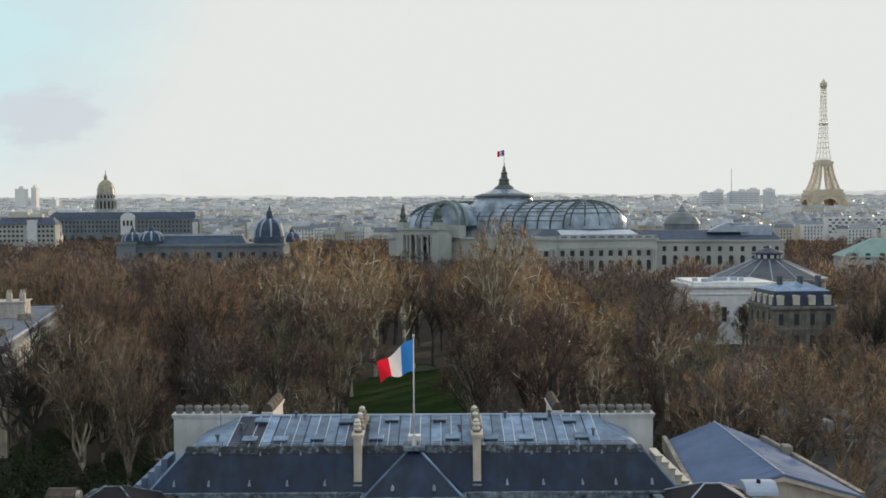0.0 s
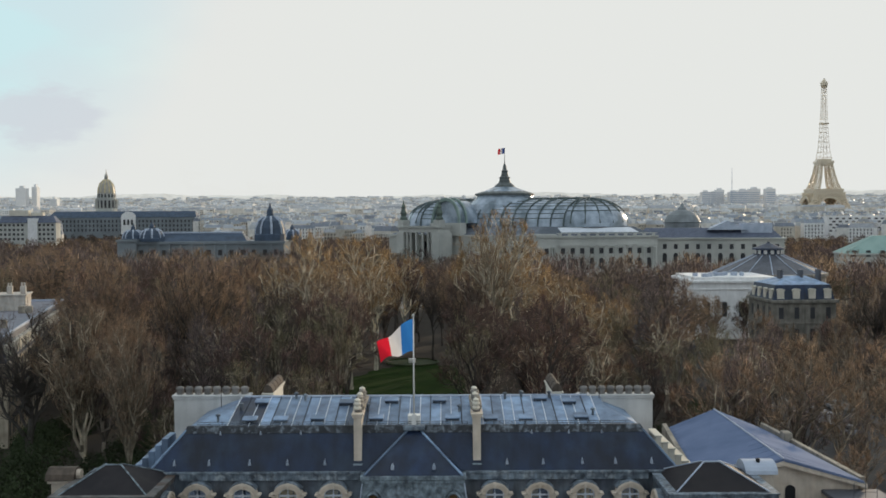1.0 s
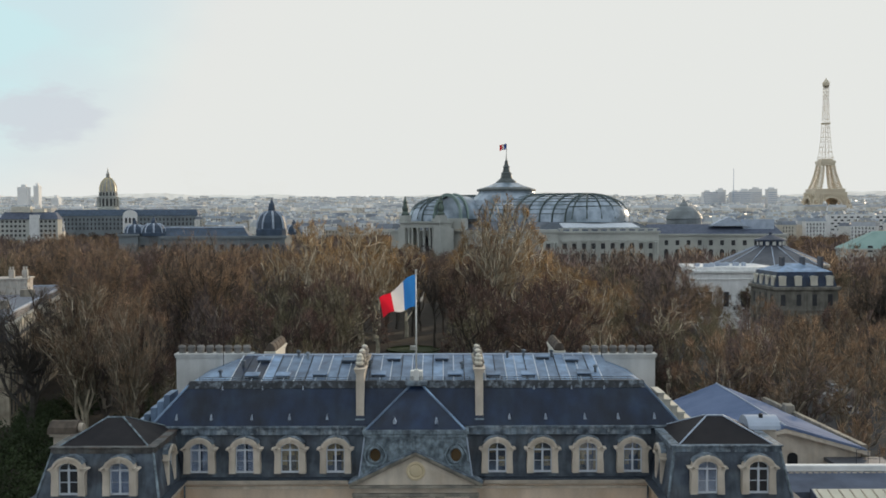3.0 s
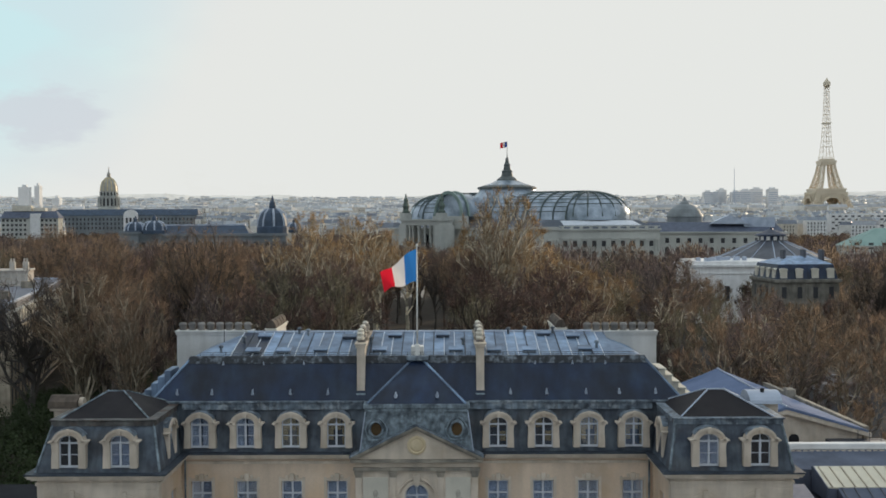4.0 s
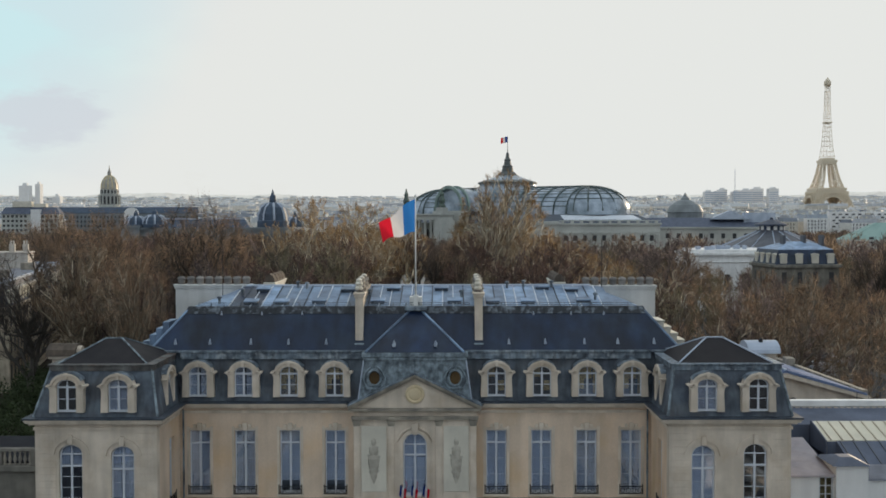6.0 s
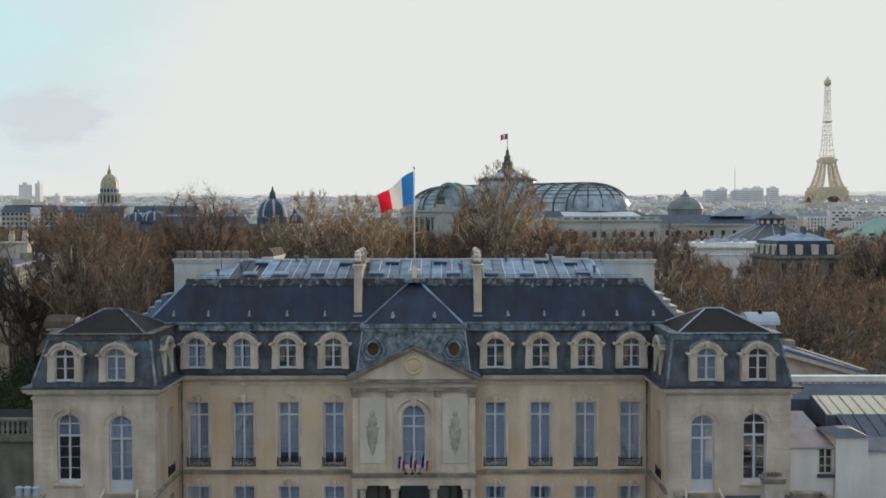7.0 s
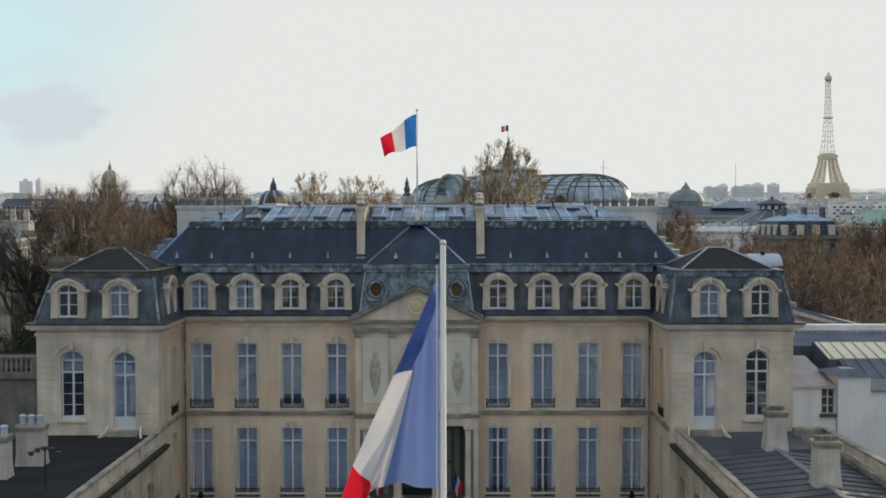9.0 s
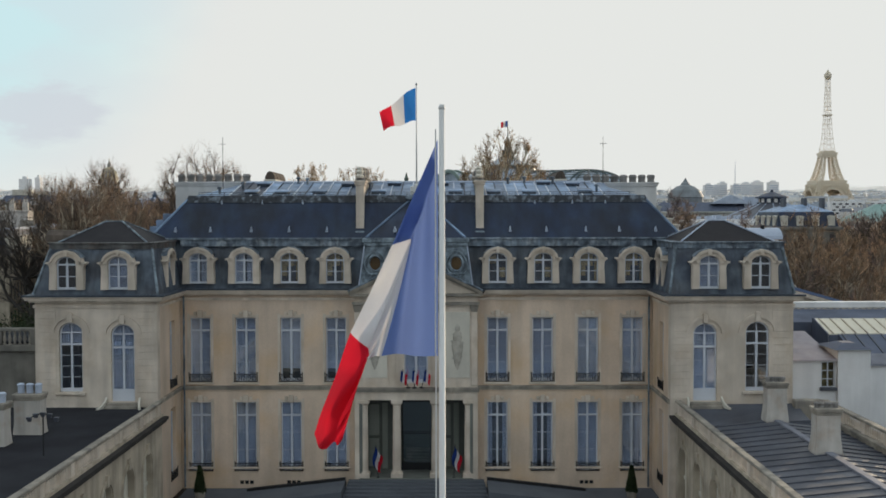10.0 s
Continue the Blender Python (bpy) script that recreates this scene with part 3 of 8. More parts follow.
for d, t0, t1 in ((1.18, 0.0, 0.16), (1.36, 0.16, 0.30)):
    for s in (-1, 1):
        pts = [(s * 4.3, 12.78 + t0), (s * 4.3, 12.78 + t1), (0, 14.86 + t1), (0, 14.86 + t0)]
        prism_y(bm, pts[::-1] if s < 0 else pts, -d, -0.3)
box(bm, -4.2, 4.2, -1.25, -0.9, 12.78, 12.94)
box(bm, -4.12, 4.12, -1.12, -0.9, 12.2, 12.4)
part("raking_cornice", bm, STONE_GREY, palace)
bm = bmesh.new()
for s in (-1, 1):
    pts = [(s * 4.36, 13.085), (s * 4.36, 13.17), (0, 15.26), (0, 15.165)]
    prism_y(bm, pts[::-1] if s < 0 else pts, -1.42, -0.2)
part("pediment_flashing", bm, LEAD, palace)
bm = bmesh.new()
lathe(bm, [(0.62, 0.0), (0.62, 0.08), (0.5, 0.12), (0.42, 0.06), (0.3, 0.12), (0.05, 0.16)], 0, 0, 20)
bm.transform(Matrix.Translation((0, -1.0, 13.85)) @ Matrix.Rotation(radians(90), 4, "X"))
part("medallion", bm, material("ochre_medallion", (0.72, 0.60, 0.41), (0.60, 0.48, 0.31), rough=0.9), palace, "round ochre stone medallion")

# wings
for s in (-1, 1):
    us = sorted((s * 20.75, s * 17.6))
    bm = bmesh.new()
    x0, x1 = sorted((s * 15.5, s * 22.9))
    wall_x(bm, x0, x1, -5.5, -4.9, 0, 12.8, [(s * 20.75, 1.42, 7.35, 10.95, 0.6), (s * 17.6, 1.42, 6.75, 10.85, 0.6)])
    part("wing_wall", bm, STONE_PALE, palace, "pale ashlar front of a wing pavilion")
    bm = bmesh.new()
    wall_x(bm, 0.02, 4.88, 0, 0.6, 0, 12.8, [(2.9, 1.2, 7.05, 11.3, 0.0), (2.9, 1.201, 1.15, 5.75, 0.0)])
    bm.transform(Matrix.Translation((s * 15.5, -4.9 if s < 0 else 0, 0)) @ (R_LEFT if s < 0 else R_RIGHT))
    part("wing_wall", bm, STONE, palace)
    bm = bmesh.new()
    a, b = sorted((s * 22.3, s * 22.9))
    box(bm, a, b, -4.9, 0.6, 0, 12.8)
    part("wing_wall", bm, STONE_PALE, palace)
    # arch mouldings
    for u, zs in ((s * 20.75, 10.95), (s * 17.6, 10.85)):
        bm = bmesh.new()
        for i in range(12):
            a0, a1 = math.pi * i / 12, math.pi * (i + 1) / 12
            q = lambda r, a: (u + r * math.cos(a), zs + (r - 0.09) * math.sin(a))
            prism_y(bm, [q(0.98, a0), q(1.16, a0), q(1.16, a1), q(0.98, a1)], -5.6, -5.5)
        box(bm, u - 0.15, u + 0.15, -5.66, -5.5, zs + 0.62, zs + 1.22, 0.03)
        part("archivolt", bm, STONE_PALE, palace)
    bm = bmesh.new()
    box(bm, s * 20.75 - 0.9, s * 20.75 + 0.9, -5.68, -5.5, 7.18, 7.35, 0.02)
    part("sill", bm, STONE_PALE, palace)
# corner blocks of the wings
quo = bmesh.new()
box(quo, -0.62, 0.62, -0.03, 0.0, 0.0, 0.385, 0.012)
quo_me = mesh_of("quoin", quo, STONE_PALE)
for s in (-1, 1):
    for u in (16.15, 22.25):
        for k in range(14):
            again("quoin", quo_me, palace, pose(s * u, -5.5, 6.9 + 0.41 * k))

# ---- windows ----


def window_frame(w, z1, rise, low=0.22):
    bm = bmesh.new()
    h = w / 2
    for a, b in ((-h, -h + 0.09), (h - 0.09, h), (-0.065, 0.065)):
        box(bm, a, b, 0, 0.08, 0, z1)
    box(bm, -h - 0.003, h + 0.003, -0.008, 0.088, -0.01, low)
    tr = z1 * 0.80
    box(bm, -h - 0.002, h + 0.002, -0.012, 0.085, tr - 0.06, tr + 0.06)
    if rise > 0:
        n = 10
        for i in range(n):
            a0, a1 = math.pi * i / n, math.pi * (i + 1) / n
            q = lambda r, a: (r * math.cos(a), z1 + r / h * rise * math.sin(a))
            prism_y(bm, [q(h - 0.09, a0), q(h, a0), q(h, a1), q(h - 0.09, a1)], 0, 0.08)
        box(bm, -h + 0.05, h - 0.05, -0.006, 0.086, z1 - 0.04, z1 + 0.04)
        box(bm, -0.03, 0.03, 0.01, 0.07, z1, z1 + rise - 0.05)
    else:
        box(bm, -h - 0.003, h + 0.003, -0.008, 0.088, z1 - 0.09, z1 + 0.004)
    return mesh_of("window", bm, JOINERY)


def bar_mesh(w):
    bm = bmesh.new()
    box(bm, -w / 2 + 0.09, w / 2 - 0.09, 0.02, 0.06, -0.014, 0.014)
    return mesh_of("glazing_bar", bm, JOINERY)


def pane_mesh(w, z1, rise):
    bm = bmesh.new()
    h = w / 2
    if rise > 0:
        q = [(0, 0.2)] + [(h * math.cos(a) * 0.98, z1 + rise * math.sin(a) * 0.95) for a in [math.pi / 2 * i / 6 for i in range(7)]]
        pts = [(0, 0.2), (h - 0.05, 0.2)] + q[1:]
    else:
        pts = [(0, 0.2), (h - 0.05, 0.2), (h - 0.05, z1 - 0.05), (0, z1 - 0.05)]
    prism_y(bm, pts, 0.035, 0.045)
    me = mesh_of("pane", bm, GLASS)
    return me


def curtain_mesh(w, z1, mat, drawn=1.0, z0=0.05):
    """Two gathered curtains with folds, from z0 up."""
    bm = bmesh.new()
    h = w / 2
    for s in (-1, 1):
        n = 14
        ring = []
        for i in range(n + 1):
            x = s * (h - (h * drawn) * i / n)
            y = 0.13 + 0.025 * math.sin(i * 2.4)
            ring.append((bm.verts.new((x, y, z0)), bm.verts.new((x, y, z1))))
        for (a, b), (c, d) in zip(ring, ring[1:]):
            bm.faces.new((a, c, d, b))
    return mesh_of("curtain", bm, mat)


def rail_mesh(w):
    """A low window guard of iron scrollwork."""
    bm = bmesh.new()
    for z in (0.02, 0.50):
        box(bm, -w / 2, w / 2, -0.025, 0.025, z, z + 0.045)
    n = int(w / 0.11)
    for i in range(n + 1):
        x = -w / 2 + w * i / n
        box(bm, x - 0.011, x + 0.011, -0.01, 0.01, 0.05, 0.52)
    for i in range(4):
        c = -w / 2 + w * (i + 0.5) / 4
        for j in range(8):
            a0, a1 = math.pi * j / 4, math.pi * (j + 1) / 4
            tube(bm, (c + 0.14 * math.cos(a0), -0.02, 0.27 + 0.17 * math.sin(a0)), (c + 0.14 * math.cos(a1), -0.02, 0.27 + 0.17 * math.sin(a1)), 0.016, n=4)
    for e in (-w / 2, w / 2):
        lathe(bm, [(0.03, 0.0), (0.03, 0.56), (0.05, 0.6), (0.02, 0.66)], e, 0, 6)
    return mesh_of("window_guard", bm, IRON)


FRAMES = {"ground": window_frame(1.36, 4.6, 0), "first": window_frame(1.36, 4.25, 0), "arch": window_frame(1.42, 3.6, 0.6), "door": window_frame(1.42, 4.1, 0.6, 0.75), "middle": window_frame(1.55, 3.4, 0.78), "side": window_frame(1.2, 4.25, 0)}
SHAPES = {"ground": (1.36, 4.6, 0), "first": (1.36, 4.25, 0), "arch": (1.42, 3.6, 0.6), "door": (1.42, 4.1, 0.6), "middle": (1.55, 3.4, 0.78), "side": (1.2, 4.25, 0)}
ROWS = {"ground": (3, 0.22), "first": (3, 0.22), "arch": (4, 0.22), "door": (3, 0.75), "middle": (3, 0.22), "side": (3, 0.22)}
BARS = {k: bar_mesh(v[0]) for k, v in SHAPES.items()}
PANES = {k: pane_mesh(*v) for k, v in SHAPES.items()}
CURTAINS = {(k, d): curtain_mesh(v[0], v[1] + v[2] * 0.8, CURTAIN, d) for k, v in SHAPES.items() for d in (1.0, 0.97, 0.5)}
for k, v in SHAPES.items():
    CURTAINS[(k, "raised")] = curtain_mesh(v[0], v[1] + v[2] * 0.8, CURTAIN, 0.97, 0.85)
    CURTAINS[(k, "upper")] = curtain_mesh(v[0], v[1] + v[2] * 0.8, CURTAIN, 1.0, v[1] * 0.82)
FLIP = Matrix.Diagonal((-1, 1, 1, 1))
GUARD = rail_mesh(1.5)


def window(kind, m, drawn=1.0, label="", guard=True):
    w = again("window", FRAMES[kind], palace, m, label)
    again("pane", PANES[kind], w, Matrix())
    again("pane", PANES[kind], w, FLIP)
    rows, low = ROWS[kind]
    for k in range(1, rows):
        again("glazing_bar", BARS[kind], w, pose(0, 0, low + (SHAPES[kind][1] * 0.8 - low) * k / rows))
    if drawn:
        again("curtain", CURTAINS[(kind, drawn)], w, Matrix())
    if guard:
        again("window_guard", GUARD, w, pose(0, -0.28, 0.0))
    return w


for i, u in enumerate(MAIN_U):
    window("ground", pose(u, 0.22, 1.15), (1.0, 0.97, 1.0, 1.0, 0.5, 0.5, 0.97, 0.97)[i], "tall white casement with drawn curtains")
    window("first", pose(u, 0.22, 7.05), (0.97, 1.0, "raised", "raised", 0.97, 0.97, 1.0, 1.0)[i], "tall white casement with drawn curtains" if i not in (2, 3) else "tall white casement with a half-raised blind")
window("middle", pose(0, -0.65, 7.1), 0.97, "arched white window over the portico", False)
for s in (-1, 1):
    window("arch", pose(s * 20.75, -5.3, 7.35), "upper" if s < 0 else 0, "arched window with dark panes", False)
    window("door", pose(s * 17.6, -5.3, 6.75), 1.0, "arched glazed door with a drawn blind", False)
    turn = 90 if s < 0 else -90
    for kind, z in (("side", 7.05), ("side", 1.15)):
        window(kind, pose(s * 15.72, -2.0 if s < 0 else -2.9, z, 0, 0, turn), 0.97, "")
# surrounds of the main windows
sur = bmesh.new()
for a, b in ((-0.86, -0.7), (0.7, 0.86)):
    box(sur, a, b, -0.035, 0, -0.05, 4.5)
box(sur, -0.86, 0.86, -0.035, 0, 4.27, 4.42)
box(sur, -0.16, 0.16, -0.14, 0, 4.25, 4.75, 0.03)
box(sur, -0.42, -0.2, -0.09, 0, 4.42, 4.66, 0.03)
box(sur, 0.2, 0.42, -0.09, 0, 4.42, 4.66, 0.03)
box(sur, -0.9, 0.9, -0.12, 0, -0.14, 0.0, 0.015)
sur_me = mesh_of("window_surround", sur, STONE_PALE)
for u in MAIN_U:
    again("window_surround", sur_me, palace, pose(u, 0, 7.05))
    again("window_surround", sur_me, palace, pose(u, 0, 1.45))
# downpipes and cellar vents
for u in (-15.25, 15.25):
    bm = bmesh.new()
    tube(bm, (u, -0.12, 0.1), (u, -0.12, 12.7), 0.06, n=8)
    for z in (2, 4.5, 8.5, 11):
        lathe(bm, [(0.085, z), (0.085, z + 0.08)], u, -0.12, 8)
    part("downpipe", bm, LEAD, palace, "grey lead downpipe")
vent = bmesh.new()
for k in (-0.32, 0, 0.32):
    box(vent, k - 0.12, k + 0.12, -0.02, 0.01, 0, 0.22)
vent_me = mesh_of("cellar_vent", vent, IRON)
for u in (-11.2, -8.1, 11.2):
    again("cellar_vent", vent_me, palace, pose(u, 0, 0.3))

# ---- roofs ----
bm = bmesh.new()
prism_x(bm, [(-0.05, 13.24), (14.05, 13.24), (13.4, 16.35), (0.55, 16.35)], -17.6, 17.6)
part("mansard", bm, MANSARD, palace, "steep lead-stained slate lower slope of the mansard roof")
bm = bmesh.new()
solid(bm, [(-17.65, 0.35, 16.5), (17.65, 0.35, 16.5), (17.65, 13.6, 16.5), (-17.65, 13.6, 16.5)], [(-15.15, 1.6, 19.2), (15.15, 1.6, 19.2), (15.15, 12.4, 19.2), (-15.15, 12.4, 19.2)])
part("slate_slope", bm, SLATE, palace, "upper slope of dark blue-grey slate")
bm = bmesh.new()
box(bm, -15.5, 15.5, 0.18, 0.75, 15.98, 16.40)
box(bm, -17.7, 17.7, 0.10, 0.75, 16.40, 16.54, 0.02)
part("roof_band", bm, LEAD, palace, "stained lead band between the slopes")
bm = bmesh.new()
solid(bm, [(-15.5, 1.40, 18.86), (15.5, 1.40, 18.86), (15.2, 1.8, 18.86), (-15.2, 1.8, 18.86)], [(-15.25, 1.50, 19.34), (15.25, 1.50, 19.34), (15.2, 1.8, 19.34), (-15.2, 1.8, 19.34)])
part("roof_band", bm, LEAD_DRIPPED, palace, "dark dripping lead flashing under the zinc")
# lead hips
for s in (-1, 1):
    bm = bmesh.new()
    tube(bm, (s * 17.6, 0.38, 16.5), (s * 15.15, 1.6, 19.25), 0.085, n=8)
    part("hip_capping", bm, ZINC, palace, "pale zinc hip capping")
bm = bmesh.new()
solid(bm, [(-15.15, 1.6, 19.25), (15.15, 1.6, 19.25), (15.15, 12.4, 19.25), (-15.15, 12.4, 19.25)], [(-12.4, 6.95, 20.32), (12.4, 6.95, 20.32), (12.4, 7.05, 20.32), (-12.4, 7.05, 20.32)])
zroof = part("zinc_roof", bm, ZINC, palace, "low-pitched grey zinc roof")
SL = math.atan2(20.32 - 19.25, 6.95 - 1.6)
LEN = math.hypot(20.32 - 19.25, 6.95 - 1.6)
sheet = bmesh.new()
box(sheet, -0.34, 0.34, 0.03, LEN * 0.98, 0.004, 0.02)
sheet_me = mesh_of("zinc_sheet", sheet, ZINC)
dark = bmesh.new()
box(dark, -0.34, 0.34, 0.03, LEN * 0.98, 0.004, 0.02)
dark_me = mesh_of("zinc_sheet", dark, SLATE)
seam = bmesh.new()
prism_y(seam, [(-0.035, 0.0), (0.035, 0.0), (0.02, 0.085), (-0.02, 0.085)], 0.02, LEN)
# near-white tone paints the highlight along each fold
seam_me = mesh_of("seam", seam, material("highlit_zinc_fold", (0.78, 0.81, 0.85), (0.62, 0.66, 0.72), rough=0.4, metal=0.2))
dull = bmesh.new()
prism_y(dull, [(-0.04, 0.0), (0.04, 0.0), (0.025, 0.085), (-0.025, 0.085)], 0.02, LEN)
dull_seam_me = mesh_of("seam", dull, GUTTER_LEAD)
for i in range(36):
    u = -12.6 + 0.72 * i
    m = pose(u, 1.62, 19.25, math.degrees(SL))
    if abs(abs(u) - 4.0) > 0.3:
        again("seam", dull_seam_me if i % 3 == 1 else seam_me, zroof, m)
    again("zinc_sheet", dark_me if i in (0, 1, 2) else sheet_me, zroof, pose(u + 0.36, 1.62, 19.25 + 0.003 * (i % 3), math.degrees(SL)))
ridge = bmesh.new()
tube(ridge, (-12.4, 7, 20.36), (12.4, 7, 20.36), 0.11, n=8)
part("ridge_capping", ridge, ZINC_PALE, palace)
# low snow guard along the foot of the zinc
for u0, u1 in ((-14.6, -4.4), (-3.2, 3.6), (4.9, 14.6)):
    bm = bmesh.new()
    for z in (19.42, 19.56):
        tube(bm, (u0, 1.72, z), (u1, 1.72, z), 0.022, n=5)
    for k in range(int((u1 - u0) / 0.85) + 1):
        tube(bm, (u0 + 0.85 * k, 1.72, 19.24), (u0 + 0.85 * k, 1.72, 19.58), 0.025, n=5)
    part("snow_guard", bm, LEAD, palace, "low metal snow guard")
# roof windows and hatches on the zinc
hatch = bmesh.new()
box(hatch, -0.45, 0.45, 0, 0.7, 0.0, 0.2, 0.02)
hatch_me = mesh_of("roof_hatch", hatch, GUTTER_LEAD)
lid = bmesh.new()
box(lid, -0.5, 0.5, -0.03, 0.75, 0.2, 0.27, 0.02)
lid_me = mesh_of("lid", lid, ZINC)
for u, v in ((-10.9, 5.4), (-11.2, 2.2), (-9.1, 2.2), (-6.6, 2.4), (-2.6, 2.4), (2.6, 2.4), (5.2, 2.3), (7.6, 2.3), (10.9, 5.3), (11.4, 2.5), (-1.7, 5.6), (1.7, 5.6), (8.9, 5.9), (-4.9, 5.2)):
    hm = pose(u, v, 19.25 + (v - 1.6) * math.tan(SL), math.degrees(SL))
    again("hatch_upstand", hatch_me, zroof, hm)
    again("hatch_lid", lid_me, zroof, hm)
stub = bmesh.new()
lathe(stub, [(0.09, -0.1), (0.09, 0.35), (0.17, 0.36), (0.17, 0.46), (0.05, 0.52)], 0, 0, 10)
stub_me = mesh_of("vent_pipe", stub, LEAD)
for u, v in ((-12.2, 4.6), (-7.9, 6.2), (-3.3, 4.4), (3.1, 4.1), (6.4, 6.4), (9.6, 6.6), (12.3, 3.4), (-8.6, 6.6), (7.6, 6.7), (-13.4, 2.6)):
    again("vent_pipe", stub_me, zroof, pose(u, v, 19.25 + (v - 1.6) * math.tan(SL)))
# small lead vents on the slate
cat = bmesh.new()
solid(cat, [(-0.1, -0.06, -0.05), (0.1, -0.06, -0.05), (0.12, 0.25, 0.1), (-0.12, 0.25, 0.1)], [(-0.02, -0.1, 0.30), (0.02, -0.1, 0.30), (0.02, 0.2, 0.34), (-0.02, 0.2, 0.34)])
cat_me = mesh_of("slate_vent", cat, ZINC_PALE)
for u in (-15.9, -13.6, -10.9, -8.4, -5.9, 6.2, 8.6, 11.2, 13.4, 15.8):
    again("slate_vent", cat_me, palace, pose(u, 0.55, 16.95))
for u in (-13.0, -10.3, -7.6, 7.9, 10.4, 12.6):
    again("slate_vent", cat_me, palace, pose(u, 1.42, 18.8) @ Matrix.Scale(0.7, 4))
for u in (-1.35, 1.35):
    again("slate_vent", cat_me, palace, pose(u, -0.85, 16.95))

# middle pavilion roof
bm = bmesh.new()
solid(bm, [(-3.7, -0.95, 13.24), (3.7, -0.95, 13.24), (3.7, 3, 13.24), (-3.7, 3, 13.24)], [(-3.3, -0.9, 16.3), (3.3, -0.9, 16.3), (3.3, 3, 16.3), (-3.3, 3, 16.3)])
pav = part("pavilion_base", bm, LEAD_MOTTLED, palace, "lead-clad attic behind the pediment")
bm = bmesh.new()
box(bm, -3.45, 3.45, -1.1, 2.0, 16.25, 16.54, 0.03)
box(bm, -3.36, 3.36, -1.02, 2.0, 16.05, 16.25)
part("roof_band", bm, LEAD_MOTTLED, palace)
bm = bmesh.new()
solid(bm, [(-3.2, -1.05, 16.56), (3.2, -1.05, 16.56), (3.2, 5, 16.56), (-3.2, 5, 16.56)], [(-0.3, 1.45, 19.12), (0.3, 1.45, 19.12), (0.3, 5, 19.12), (-0.3, 5, 19.12)])
part("pavilion_roof", bm, SLATE, palace, "hipped slate roof of the middle pavilion")
for s in (-1, 1):
    bm = bmesh.new()
    tube(bm, (s * 3.2, -1.05, 16.58), (s * 0.3, 1.45, 19.15), 0.08, n=8)
    part("hip_capping", bm, ZINC, palace)
    bm = bmesh.new()
    tube(bm, (s * 3.7, -0.97, 13.3), (s * 3.32, -0.93, 16.05), 0.05, n=6)
    part("edge_strip", bm, ZINC_PALE, palace, "pale zinc strip down the attic's edge")
    bm = bmesh.new()
    lathe(bm, [(0.56, 0.0), (0.56, 0.16), (0.44, 0.24), (0.38, 0.1), (0.38, 0.0)], 0, 0, 20)
    bm.transform(Matrix.Translation((s * 2.62, -0.93, 14.9)) @ Matrix.Rotation(radians(90), 4, "X") @ Matrix.Diagonal((0.9, 1.1, 1, 1)))
    for g in (-1, 1):
        for k in range(6):
            a0, a1 = -0.9 + 0.42 * k, -0.9 + 0.42 * (k + 1)
            p0 = (s * 2.62 + g * (0.62 + 0.10 * math.cos(a0 * 2)) * math.cos(a0 - 0.35), -1.06, 14.9 + 0.80 * math.sin(a0 - 0.35))
            p1 = (s * 2.62 + g * (0.62 + 0.10 * math.cos(a1 * 2)) * math.cos(a1 - 0.35), -1.06, 14.9 + 0.80 * math.sin(a1 - 0.35))
            tube(bm, p0, p1, 0.07, n=5)
    box(bm, s * 2.62 - 0.55, s * 2.62 + 0.55, -1.14, -0.9, 14.18, 14.3, 0.02)
    ring = part("round_window", bm, LEAD_MOTTLED, palace, "oval lead-framed attic window with scrolls")
    bm = bmesh.new()
    lathe(bm, [(0.37, 0.0), (0.37, 0.05)], 0, 0, 20)
    bm.transform(Matrix.Translation((s * 2.62, -0.97, 14.9)) @ Matrix.Rotation(radians(90), 4, "X") @ Matrix.Diagonal((0.9, 1.1, 1, 1)))
    part("pane", bm, material("dark_oval_pane", (0.16, 0.10, 0.05), (0.05, 0.035, 0.02), rough=0.15, bump=0), ring)
bm = bmesh.new()
box(bm, -0.75, 0.75, 1.0, 1.7, 19.05, 19.36, 0.06)
part("pavilion_cap", bm, LEAD, palace)
bm = bmesh.new()
box(bm, -0.42, 0.42, 1.75, 2.5, 19.2, 19.95, 0.03)
box(bm, -0.16, 0.16, 1.45, 1.74, 19.3, 20.1, 0.03)
part("flagpole_base", bm, WHITE, palace, "white-painted flagpole footing")

# dormers
dorm = bmesh.new()
n = 14
for s in (-1, 1):
    jamb = [(0.60, -0.04), (1.03, -0.04), (1.02, 0.5), (0.995, 0.9), (0.995, 1.22), (1.03, 1.40), (1.12, 1.50), (1.18, 1.53), (1.18, 1.58), (0.60, 1.58)]
    prism_y(dorm, jamb if s > 0 else [(-x, z) for x, z in jamb[::-1]], -0.36, 0.2)
    lip = [(0.60, 1.52), (1.19, 1.52), (1.21, 1.60), (1.14, 1.64), (0.60, 1.64)]
    prism_y(dorm, lip if s > 0 else [(-x, z) for x, z in lip[::-1]], -0.46, 0.2)
    panel = [(0.70, 0.12), (0.93, 0.12), (0.90, 0.6), (0.88, 1.0), (0.90, 1.40), (0.70, 1.40)]
    prism_y(dorm, panel if s > 0 else [(-x, z) for x, z in panel[::-1]], -0.385, -0.36)
